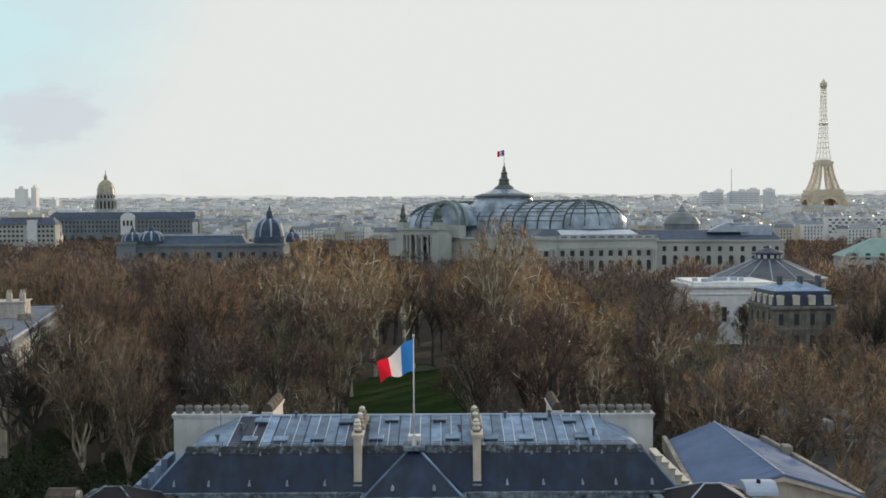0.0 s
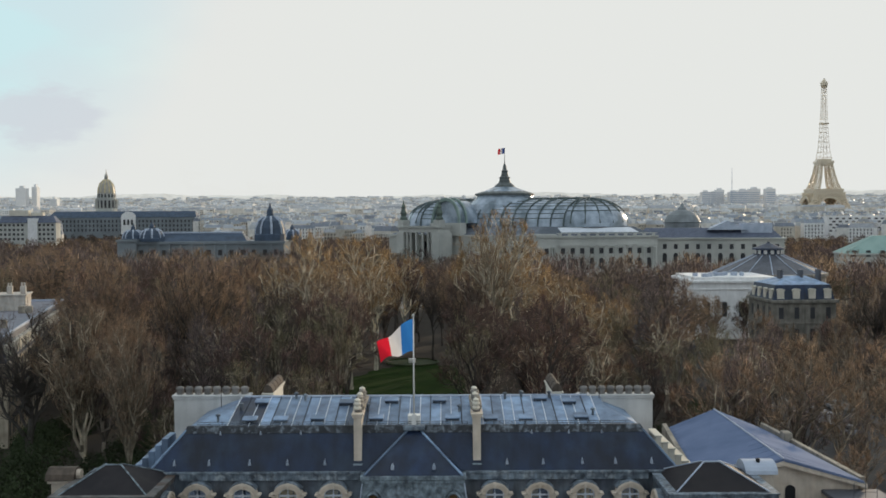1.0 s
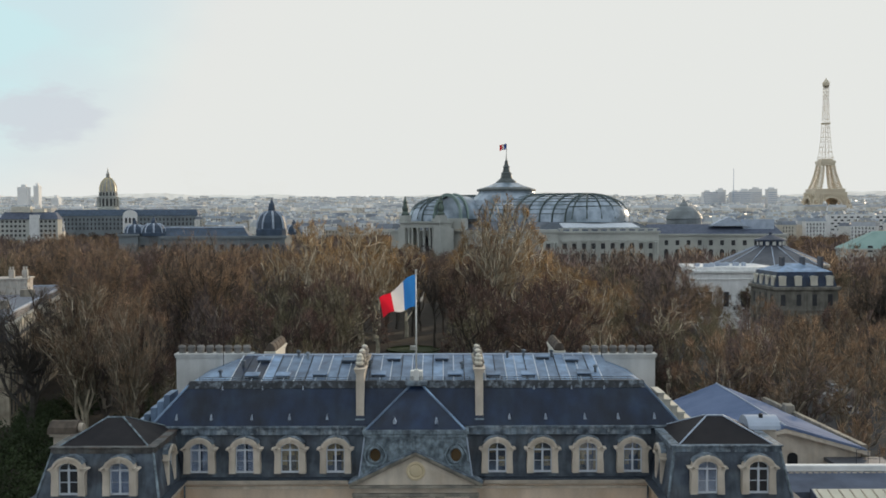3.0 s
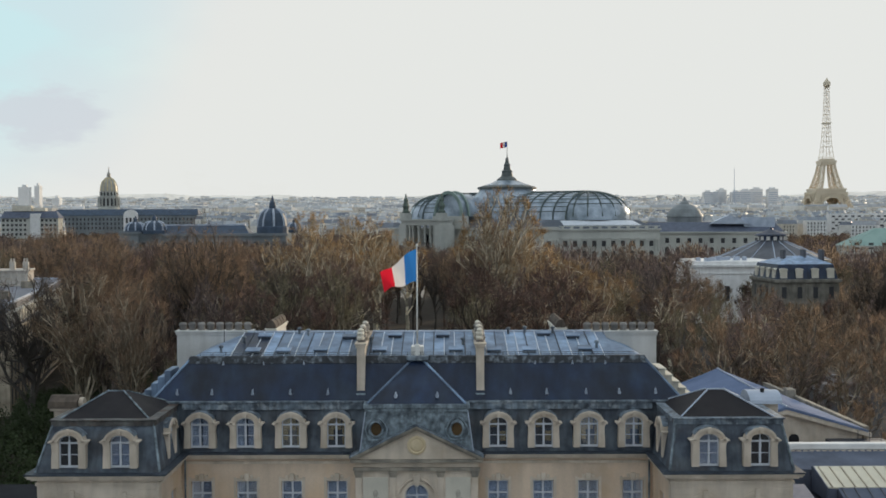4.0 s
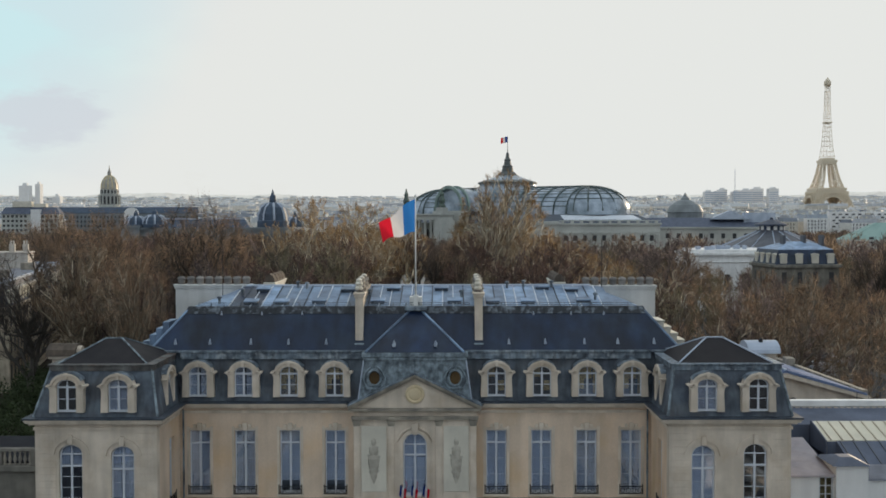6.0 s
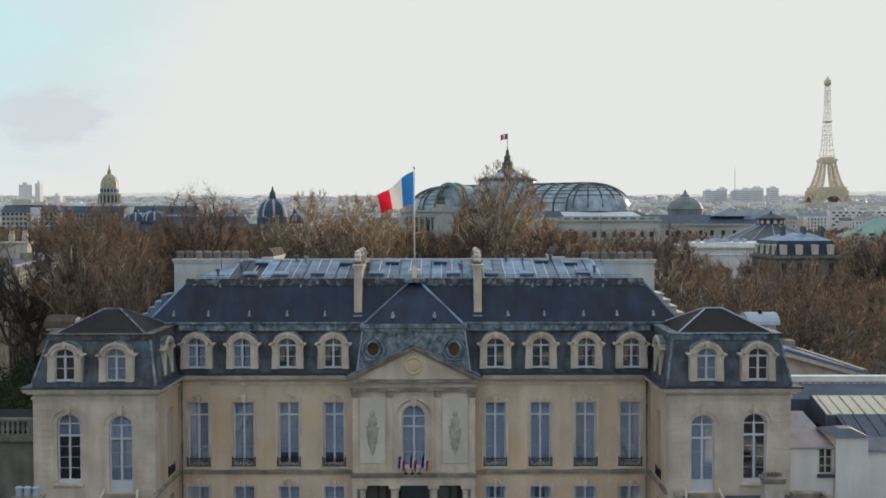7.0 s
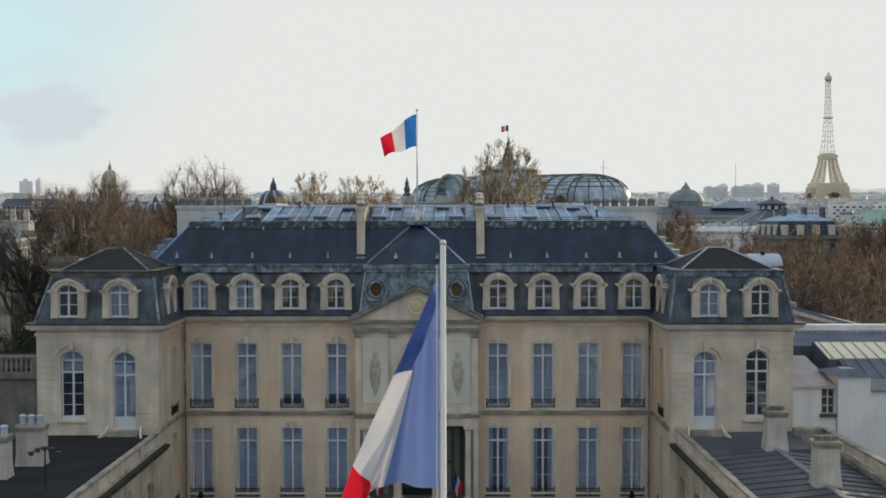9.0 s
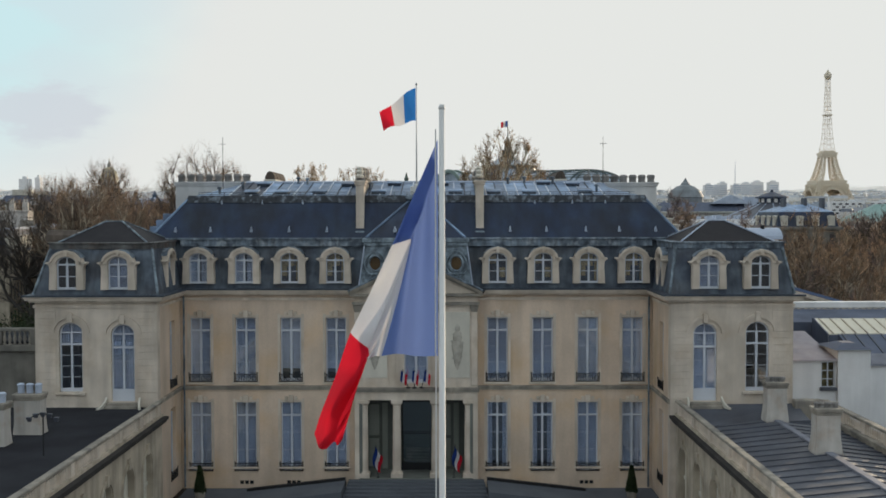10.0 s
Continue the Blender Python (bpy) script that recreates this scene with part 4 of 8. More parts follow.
for i in range(n):
    a0, a1 = math.pi * i / n, math.pi * (i + 1) / n
    q = lambda rx, rz, a: (rx * math.cos(a), 1.55 + rz * math.sin(a))
    prism_y(dorm, [q(0.60, 0.41, a0), q(0.96, 0.76, a0), q(0.96, 0.76, a1), q(0.60, 0.41, a1)], -0.36, 0.2)
    prism_y(dorm, [q(0.82, 0.64, a0), q(0.97, 0.79, a0), q(0.97, 0.79, a1), q(0.82, 0.64, a1)], -0.46, -0.36)
    prism_y(dorm, [q(0.62, 0.43, a0), q(0.68, 0.49, a0), q(0.68, 0.49, a1), q(0.62, 0.43, a1)], -0.40, -0.36)
box(dorm, -0.11, 0.11, -0.47, -0.3, 1.96, 2.36, 0.03)
dorm_me = mesh_of("dormer", dorm, STONE_PALE)
dfr = bmesh.new()
for a, b in ((-0.62, -0.53), (0.53, 0.62), (-0.065, 0.065)):
    box(dfr, a, b, -0.16, -0.1, 0.0, 1.6)
for z, t in ((-0.03, 0.14), (0.74, 0.04), (1.42, 0.11)):
    box(dfr, -0.6, 0.6, -0.15, -0.1, z, z + t)
box(dfr, -0.03, 0.03, -0.15, -0.1, 1.5, 1.95)
for i in range(8):
    a0, a1 = math.pi * i / 8, math.pi * (i + 1) / 8
    q = lambda rx, rz, a: (rx * math.cos(a), 1.55 + rz * math.sin(a))
    prism_y(dfr, [q(0.54, 0.35, a0), q(0.63, 0.43, a0), q(0.63, 0.43, a1), q(0.54, 0.35, a1)], -0.16, -0.1)
dfr_me = mesh_of("frame", dfr, JOINERY)
dpn = bmesh.new()
prism_y(dpn, arch_points(0, 1.2, 0.02, 1.55, 0.41), -0.125, -0.115)
dpn_me = mesh_of("pane", dpn, GLASS)
drf = bmesh.new()
for i in range(2, n - 2):
    a0, a1 = math.pi * i / n, math.pi * (i + 1) / n
    q = lambda r, k, a: (r * math.cos(a), 1.55 + k * math.sin(a))
    prism_y(drf, [q(0.96, 0.76, a0), q(1.02, 0.83, a0), q(1.02, 0.83, a1), q(0.96, 0.76, a1)], -0.34, 1.1)
drf_me = mesh_of("roof", drf, LEAD)
dbk = bmesh.new()
box(dbk, -0.62, 0.62, -0.02, 0.0, 0, 2.0)
# irregular ochre pieces imitate warm light and reflections in the panes
dbw = bmesh.new()
box(dbw, -0.62, -0.2, -0.02, 0.0, 0.45, 2.0)
box(dbw, -0.2, 0.3, -0.02, 0.0, 1.1, 2.0)
box(dbw, 0.38, 0.62, -0.02, 0.0, 0.15, 1.7)
dbg = bmesh.new()
box(dbg, -0.62, -0.1, -0.02, 0.0, 1.25, 2.0)
box(dbg, 0.12, 0.5, -0.02, 0.0, 0.35, 1.0)
dbh = bmesh.new()
box(dbh, -0.62, -0.08, -0.02, 0.0, 0, 2.0)
box(dbh, 0.16, 0.62, -0.02, 0.0, 0, 2.0)
DBACK = {"half": mesh_of("backing", dbh, CURTAIN), "dark": mesh_of("backing", dbk.copy(), DARKROOM), "pale": mesh_of("backing", dbk.copy(), CURTAIN), "warm": mesh_of("backing", dbw, WINDOW_GLOW), "glint": mesh_of("backing", dbg, WINDOW_GLOW)}


def dormer(m, back):
    d = again("dormer", dorm_me, palace, m, "arched stone dormer with a white casement")
    again("frame", dfr_me, d, Matrix())
    again("pane", dpn_me, d, Matrix())
    again("roof", drf_me, d, Matrix(), "curved lead dormer roof")
    # pale and half backings are curtains; warm, glint and dark imitate light and shade
    again("curtain", DBACK[back], d, Matrix())


for u, b in zip(MAIN_U, ("half", "half", "warm", "warm", "glint", "glint", "warm", "warm")):
    dormer(pose(u, -0.12, 13.6), b)

# wing roofs
BROWN_SLATE = material("brown_slate", (0.024, 0.020, 0.022), (0.017, 0.015, 0.018), rough=0.7, streak=0.25, spec=0.25, stain=((0.04, 0.035, 0.035), 0.5, 0.8))
for s in (-1, 1):
    lo, hi = sorted((s * 15.42, s * 22.95))
    il, ir = (0.95, 0.5) if s < 0 else (0.5, 0.65)
    bm = bmesh.new()
    solid(bm, [(lo, -5.55, 13.24), (hi, -5.55, 13.24), (hi, 3, 13.24), (lo, 3, 13.24)], [(lo + il, -5.0, 16.2), (hi - ir, -5.0, 16.2), (hi - ir, 3, 16.2), (lo + il, 3, 16.2)])
    part("mansard", bm, MANSARD, palace, "steep stained slate slope of a wing pavilion")
    for uu in (lo, hi):
        bm = bmesh.new()
        k = il if uu == lo else -ir
        tube(bm, (uu, -5.56, 13.26), (uu + k, -5.01, 16.2), 0.09, n=8)
        part("hip_capping", bm, LEAD_MOTTLED, palace)
    bm = bmesh.new()
    box(bm, lo + il - 0.12, hi - ir + 0.12, -5.12, 0.2, 15.98, 16.30)
    box(bm, lo + il - 0.22, hi - ir + 0.22, -5.22, 0.2, 16.30, 16.39, 0.03)
    part("roof_band", bm, LEAD if s > 0 else LEAD_LICHEN, palace, "stained lead band round the pavilion roof")
    r0, r1 = sorted((s * 18.5, s * 19.6))
    bm = bmesh.new()
    solid(bm, [(lo + il + 0.35, -4.8, 16.38), (hi - ir - 0.35, -4.8, 16.38), (hi - ir - 0.35, 0.8, 16.38), (lo + il + 0.35, 0.8, 16.38)], [(r0, -2.3, 17.62), (r1, -2.3, 17.62), (r1, -1.9, 17.62), (r0, -1.9, 17.62)])
    part("wing_roof", bm, BROWN_SLATE, palace, "low hipped slate roof of a wing pavilion")
    for a, b in (((lo + il + 0.35, -4.8, 16.4), (r0, -2.3, 17.64)), ((hi - ir - 0.35, -4.8, 16.4), (r1, -2.3, 17.64)), ((r0, -2.2, 17.66), (r1, -2.2, 17.66)), ((lo + il + 0.35, 0.8, 16.4), (r0, -1.9, 17.64)), ((hi - ir - 0.35, 0.8, 16.4), (r1, -1.9, 17.64))):
        bm = bmesh.new()
        tube(bm, a, b, 0.055, n=6)
        part("hip_capping", bm, ZINC_PALE if s > 0 else LEAD_MOTTLED, palace)
    for u, b in ((s * 20.85, "dark"), (s * 17.75, "pale")):
        dormer(pose(u, -5.5, 13.6), b)
    dormer(pose(s * 15.8, -2.4, 13.6, 0, 0, 90 if s < 0 else -90), "pale")
for s in (-1, 1):
    bm = bmesh.new()
    a, b = sorted((s * 17.62, s * 22.85))
    box(bm, a, b, 3.02, 13.9, 12.75, 13.0)
    part("flat_roof", bm, TAR, palace, "flat felt roof behind a wing pavilion")
for x, y, w, h in ((18.4, 4.5, 0.7, 0.9), (19.6, 6.0, 1.1, 0.6), (21.2, 5.2, 0.6, 1.2), (20.3, 8.0, 1.4, 0.7), (18.6, 9.0, 0.6, 0.8), (21.6, 9.6, 0.9, 0.5), (19.4, 11.2, 0.7, 1.0)):
    bm = bmesh.new()
    box(bm, x, x + w, y, y + 1.0, 13.0, 13.0 + h, 0.04)
    part("roof_plant", bm, ZINC_PALE, palace, "grey ventilation box")
# stepped lead flashing beside the roof and the left-hand stone stacks
stepped = part("stepped_wall", bmesh.new(), ZINC, palace, "stepped zinc-capped party wall beside the roof")
for k in range(6):
    bm = bmesh.new()
    box(bm, -19.75 + 0.46 * k, -19.30 + 0.46 * k, 3.2, 5.4, 13.0, 15.95 + 0.44 * k, 0.03)
    part("step", bm, ZINC, stepped)
bm = bmesh.new()
box(bm, -23.55, -22.25, -0.9, 0.3, 13.3, 16.15, 0.03)
box(bm, -23.75, -22.05, -1.1, 0.5, 16.15, 16.35, 0.04)
prism_x(bm, [(-0.4 + 0.34 * math.cos(a * math.pi / 6), 16.62 + 0.34 * math.sin(a * math.pi / 6)) for a in range(12)], -22.05, -21.72)
st = part("stone_chimney", bm, STONE_PALE, palace, "short weathered stone chimney stack with a scroll")
bm = bmesh.new()
prism_x(bm, [(-1.2, 16.35), (0.6, 16.35), (0.45, 16.75), (-0.1, 17.08), (-0.5, 17.08), (-1.05, 16.75)], -23.85, -22.0)
part("capping", bm, CAP_BROWN, st, "dark brown gabled capping")
bm = bmesh.new()
box(bm, 21.85, 23.6, -0.4, 1.4, 13.3, 16.4, 0.04)
st = part("stone_chimney", bm, STONE_PALE, palace, "broad stone stack under a rounded zinc cover")
bm = bmesh.new()
prism_x(bm, [(0.5 + 1.15 * math.cos(math.pi * k / 10), 16.4 + 0.75 * math.sin(math.pi * k / 10)) for k in range(11)], 21.7, 23.8)
part("zinc_cover", bm, ZINC_PALE, st, "rounded pale zinc cover")
bm = bmesh.new()
lathe(bm, [(0.14, 17.05), (0.14, 17.3), (0.05, 17.34)], 22.7, 0.1, 8)
part("flue", bm, IRON, st)
stepped = part("stepped_wall", bmesh.new(), STONE_PALE, palace, "stepped pale stone party wall beside the roof")
for k in range(6):
    bm = bmesh.new()
    box(bm, 18.85 - 0.46 * k, 19.30 - 0.46 * k, 3.2, 5.4, 13.0, 15.9 + 0.44 * k, 0.03)
    box(bm, 18.8 - 0.46 * k, 19.36 - 0.46 * k, 3.1, 5.5, 15.9 + 0.44 * k, 16.02 + 0.44 * k, 0.03)
    part("step", bm, RELIEF, stepped)

# chimney stacks
PLASTER = material("pale_cool_plaster", (0.70, 0.69, 0.67), (0.56, 0.55, 0.53), streak=0.2, rough=0.9, scale=1.0)
pot = bmesh.new()
lathe(pot, [(0.26, 0.0), (0.28, 0.06), (0.25, 0.12), (0.27, 0.34), (0.31, 0.38), (0.30, 0.46), (0.22, 0.56), (0.10, 0.58)], 0, 0, 10)
pot_me = mesh_of("chimney_pot", pot, CLAY)


def stack(x0, x1, y0, y1, z0, z1, along, n, mat, label):
    bm = bmesh.new()
    box(bm, x0, x1, y0, y1, z0, z1 - 0.3)
    box(bm, x0 - 0.08, x1 + 0.08, y0 - 0.08, y1 + 0.08, z1 - 0.3, z1 - 0.12, 0.02)
    box(bm, x0 - 0.14, x1 + 0.14, y0 - 0.14, y1 + 0.14, z1 - 0.12, z1, 0.02)
    st = part("chimney", bm, mat, palace, label)
    for k in range(n):
        f = (k + 0.5) / n
        p = (x0 + (x1 - x0) * f, (y0 + y1) / 2) if along == "x" else ((x0 + x1) / 2, y0 + (y1 - y0) * f)
        again("chimney_pot", pot_me, st, pose(p[0], p[1], z1 - 0.01, 0, 0, 37 * k))


stack(-17.6, -12.2, 7.3, 8.2, 13.3, 20.45, "x", 8, PLASTER, "broad pale chimney wall with a row of pots")
stack(11.9, 17.2, 7.3, 8.2, 13.3, 20.35, "x", 8, PLASTER, "broad pale chimney wall with a row of pots")
for u in (-3.72, 4.2):
    stack(u - 0.26, u + 0.26, 0.65, 2.1, 16.8, 20.3, "y", 1, STONE_PALE, "slim stone chimney stack rising through the slate")
    stack(u - 0.26, u + 0.26, 2.1, 6.2, 17.0, 20.55, "y", 2, STONE_GREY, "long weathered chimney stack on the ridge")
    bm = bmesh.new()
    box(bm, u - 0.33, u + 0.33, 0.52, 0.75, 16.62, 16.98, 0.04)
    part("flashing", bm, LEAD_MOTTLED, palace, "lead flashing at the stack's foot")
    for k in range(5):
        bm = bmesh.new()
        lathe(bm, [(0.30, 20.5), (0.34, 20.62), (0.26, 20.72), (0.33, 20.9), (0.24, 21.02), (0.27, 21.14), (0.1, 21.24)], 0, 0, 9)
        bm.transform(Matrix.Translation((u + (0.06 if k % 2 else -0.04), 1.2 + 1.05 * k, 0.02 * k)) @ Matrix.Diagonal((0.8, 1.4, 1, 1)))
        part("chimney_cap", bm, RELIEF if k % 2 == 0 else STONE_GREY, palace, "weathered sculpted chimney cap")
for u in (-10.75, 10.25):
    stack(u - 0.3, u + 0.3, 7.2, 12.4, 17.0, 20.6, "y", 0, RELIEF, "long pale chimney stack behind the ridge")
    for k in range(4):
        bm = bmesh.new()
        prism_y(bm, [(u - 0.36, 20.6), (u + 0.36, 20.6), (u + 0.34, 20.85), (u + 0.2, 21.1), (u, 21.2), (u - 0.2, 21.1), (u - 0.34, 20.85)], 7.2 + 1.3 * k, 8.32 + 1.3 * k)
        part("chimney_cap", bm, CAP_BROWN, palace, "rounded brown chimney cap")

for u in (-14.0, 13.2):
    bm = bmesh.new()
    tube(bm, (u, 6.5, 19.4), (u, 6.5, 23.6), 0.03, 0.015, 6)
    tube(bm, (u - 0.25, 6.5, 23.1), (u + 0.25, 6.5, 23.1), 0.015, n=5)
    part("aerial", bm, IRON, palace, "thin metal roof aerial")

# ---- flags ----


def flag_on(pole, point, ny=14, nx=36, blue=BLUE, thirds=3):
    """The blue, white and red thirds of a flag, each a mesh; point(u, v): the place in the pole's frame, u along the fly, v down the hoist."""
    for k, (nm, mat) in enumerate((("blue_panel", blue), ("white_panel", FLAGWHITE), ("red_panel", RED))[:thirds]):
        bm = bmesh.new()
        third = nx // 3
        grid = [[bm.verts.new(point((k + i / third) / 3, j / ny)) for j in range(ny + 1)] for i in range(third + 1)]
        for i in range(third):
            for j in range(ny):
                bm.faces.new((grid[i][j], grid[i][j + 1], grid[i + 1][j + 1], grid[i + 1][j]))
        part(nm, bm, mat, pole, smooth=True)


roof_flag = thing("flag", "French tricolour flying from a white pole on the palace roof", "flag", (CX, FY + 1.6, 19.9), "flags")
bm = bmesh.new()
tube(bm, (0, 0, -0.05), (0, 0, 6.75), 0.06, 0.035, 10)
lathe(bm, [(0.02, 6.75), (0.08, 6.8), (0.08, 6.88), (0.02, 6.94)], 0, 0, 10)
part("pole", bm, WHITE, roof_flag, "white-painted pole", True)
flag_on(roof_flag, lambda u, v: (-0.05 - 2.45 * u + 0.32 * v * u, 0.34 * math.sin(8.0 * u + 2.2 * v) * u ** 0.5, 6.6 - 2.2 * v * (1 - 0.48 * u) - 1.75 * u ** 1.15 + 0.16 * math.sin(8 * u + 1.5 * v) * u ** 0.5), 14, 36, AZURE)

gate_flag = thing("flag", "large French tricolour hanging slack from a tall white pole", "flag", (0.04, 12.3, 0), "flags")
bm = bmesh.new()
tube(bm, (0, 0, 0), (0, 0, 19.35), 0.06, 0.034, 12)
lathe(bm, [(0.034, 19.34), (0.042, 19.36), (0.03, 19.4)], 0, 0, 10)
part("pole", bm, WHITE, gate_flag, "tall white-painted pole", True)
bm = bmesh.new()
for z0, z1 in ((19.1, 16.4), (16.4, 1.2)):
    tube(bm, (-0.075, -0.02, z0), (-0.08, -0.02, z1), 0.009, n=5)
part("halyard", bm, WHITE, gate_flag, "thin white halyard")
TOPEDGE = [(-0.05, 18.98), (-0.62, 17.70), (-1.10, 16.66), (-1.55, 15.42)]
FOLD = [(-0.05, 18.70), (-0.37, 17.78), (-0.88, 16.48), (-1.37, 15.30)]
LOWEDGE = [(-0.05, 16.36), (-0.74, 16.35), (-0.90, 16.36), (-1.18, 15.42)]


def along(pts, u):
    i = min(int(u * 3), 2)
    f = u * 3 - i
    return tuple(a + (b - a) * f for a, b in zip(pts[i], pts[i + 1]))


def gate_cloth(u, v):
    (ax, az), (fx, fz), (bx, bz) = along(TOPEDGE, u), along(FOLD, u), along(LOWEDGE, u)
    if v < 0.35:
        f = v / 0.35
        x, z = ax + (fx - ax) * f, az + (fz - az) * f
    else:
        f = (v - 0.35) / 0.65
        x, z = fx + (bx - fx) * f, fz + (bz - fz) * f - 0.04 * math.sin(math.pi * f)
    wave = 0.10 * math.sin(9 * v + 3 * u) * (0.25 + u) + 0.07 * math.sin(17 * u + 4 * v) + 0.06 * math.sin(26 * u + 2 * v) + 0.26 * math.sin(5.2 * u) - 0.1 * v + 0.11 * max(0.0, u - 0.55) * math.sin(33 * u + 11 * v) * 2.2 + 0.05 * math.sin(8 * u - 14 * v) * u
    return (x, wave * min(1.0, 4 * u), z)


flag_on(gate_flag, gate_cloth, 24, 48)


def gate_fold(u, v):
    x, y, z = gate_cloth(u, v * (0.36 + 0.02 * math.sin(11 * u)))
    return (x, y + 0.03 + 0.10 * math.sin(3.1 * v), z)


flag_on(gate_flag, gate_fold, 10, 48, thirds=1)
# flags at the entrance
NAVY = cloth_material("navy_flag_cloth", (0.012, 0.035, 0.17), 0.3)
for u, v, z, tilt in ((-2.5, -0.7, 0.84, -3), (2.45, -0.7, 0.84, 2), (-0.5, -1.25, 6.85, -16), (-0.1, -1.3, 6.85, 0), (0.36, -1.25, 6.85, 14)):
    f = thing("flag", "small tricolour on a short pole at the entrance", "flag", (CX + u, FY + v, z), "entrance flags")
    bm = bmesh.new()
    tall = 2.3 if z < 3 else 1.25
    tip = Vector((math.sin(radians(tilt)) * tall, -0.3, tall))
    tube(bm, (0, 0, 0), tip, 0.025, n=6)
    lathe(bm, [(0.16, 0.0), (0.14, 0.06), (0.04, 0.1)], 0, 0, 10)
    part("pole", bm, IRON, f, smooth=True)
    second = u == 0.0

    def hang(a, b, tip=tip, low=z < 3):
        if low:
            return (tip.x - 0.06 + 0.50 * a - 0.16 * b + 0.05 * math.sin(7 * b), tip.y - 0.12 + 0.10 * math.sin(8 * a + 5 * b), tip.z - 0.06 - 0.75 * a ** 0.8 - 1.2 * b * (1 - 0.12 * a))
        return (tip.x - 0.1 + 0.40 * a - 0.06 * b, tip.y - 0.05 + 0.07 * math.sin(9 * a + 3 * b), tip.z - 0.03 - 0.34 * a - 0.68 * b)
    for k, (nm, mat) in enumerate((("blue_panel", NAVY), ("white_panel", NAVY if second else FLAGWHITE), ("red_panel", NAVY if second else RED))):
        bm = bmesh.new()
        g = [[bm.verts.new(hang((k + i / 4) / 3, j / 6)) for j in range(7)] for i in range(5)]
        for i in range(4):
            for j in range(6):
                bm.faces.new((g[i][j], g[i][j + 1], g[i + 1][j + 1], g[i + 1][j]))
        part(nm, bm, mat, f, smooth=True)
    if second:
        tagged(f, "small plain blue flag on a short pole at the entrance")

# ---- perron and courtyard ----
perron = thing("entrance_steps", "broad grey stone entrance steps with side ramps", "steps", (CX, FY - 1, 0))
for k in range(6):
    bm = bmesh.new()
    box(bm, -4.4 - 0.05 * k, 4.4 + 0.05 * k, 0.05 - 0.36 * (k + 1), 0.1, 0.0, 0.82 - 0.14 * k, 0.015)
    part("step", bm, GRAVEL, perron)
for s in (-1, 1):
    bm = bmesh.new()
    solid(bm, [(s * 4.6, -3.0, 0), (s * 11.5, -3.0, 0), (s * 11.5, 0.3, 0), (s * 4.6, 0.3, 0)][::s], [(s * 4.6, -3.0, 0.8), (s * 11.5, -3.0, 0.02), (s * 11.5, 0.3, 0.02), (s * 4.6, 0.3, 0.8)][::s])
    part("ramp", bm, GRAVEL, perron, "sloping carriage ramp")
    bm = bmesh.new()
    solid(bm, [(s * 4.6, -0.1, 0.75), (s * 11.0, -0.1, 0.05), (s * 11.0, 0.1, 0.05), (s * 4.6, 0.1, 0.75)][::s], [(s * 4.6, -0.1, 0.98), (s * 11.0, -0.1, 0.25), (s * 11.0, 0.1, 0.25), (s * 4.6, 0.1, 0.98)][::s])
    part("kerb", bm, IRON, perron, "dark ramp kerb")
    shrub = thing("clipped_shrub", "dark clipped conical shrub beside the palace wall", "shrub", (CX + s * 13.75, FY - 2.4, 0), "clipped shrubs")
    bm = bmesh.new()
    lathe(bm, [(0.28, 0.0), (0.35, 0.4), (0.36, 0.45)], 0, 0, 12)
    part("pot", bm, STONE_GREY, shrub)
    rnd = random.Random(5)
    vs, fs = [], []
    for i in range(2600):
        h = rnd.random() ** 1.3
        a, r = rnd.random() * 6.283, 0.30 * (1 - h) ** 0.8 + 0.02
        c = Vector((r * math.cos(a), r * math.sin(a), 0.45 + 1.6 * h))
        d1, d2 = Vector([rnd.uniform(-0.12, 0.12) for _ in range(3)]), Vector([rnd.uniform(-0.12, 0.12) for _ in range(3)])
        vs += [c, c + d1, c + d2]
        fs.append((3 * i, 3 * i + 1, 3 * i + 2))
    me = bpy.data.meshes.new("foliage")
    me.from_pydata([tuple(v) for v in vs], [], fs)
    me.materials.append(LEAF)
    new("foliage", me).parent = shrub

# ---- ground ----
bm = bmesh.new()
n = 40
ring0 = [bm.verts.new((0, 0, 0))]
prev = None
for r in (60, 400, 1200, 4700):
    ring = [bm.verts.new((r * math.cos(2 * math.pi * i / n), 100 + r * math.sin(2 * math.pi * i / n), -0.06)) for i in range(n)]
    for i in range(n):
        if prev is None:
            bm.faces.new((ring0[0], ring[i], ring[(i + 1) % n]))
        else:
            bm.faces.new((prev[i], ring[i], ring[(i + 1) % n], prev[(i + 1) % n]))
    prev = ring
ring0[0].co = (0, 100, -0.06)
tagged(part("ground", bm, SOIL, None), "dark bare soil and leaf litter under the trees", "ground", kind="structure")


def slab(name, x0, x1, y0, y1, z, mat, label, cat):
    bm = bmesh.new()
    box(bm, x0, x1, y0, y1, z - 0.3, z)
    return tagged(part(name, bm, mat), label, cat, kind="structure")


slab("courtyard", -17.0, 13.9, 8.0, 68.5, 0.0, GRAVEL, "grey gravelled palace courtyard", "courtyard")
bm = bmesh.new()
edge = [(-26, 176), (4, 176), (6.5, 192), (6, 210), (4, 224), (1, 231), (-4, 234), (-9, 233), (-14, 226), (-20, 212), (-25, 196)]
pts = []
for (ax, ay), (bx, by) in zip(edge, edge[1:] + edge[:1]):
    for k in range(5):
        f = k / 5
        pts.append((ax + (bx - ax) * f + 0.8 * math.sin(0.9 * (ax + ay) + 2.3 * k), ay + (by - ay) * f + 0.7 * math.cos(1.3 * ax + k)))
prism_z(bm, pts, -0.3, 0.02)
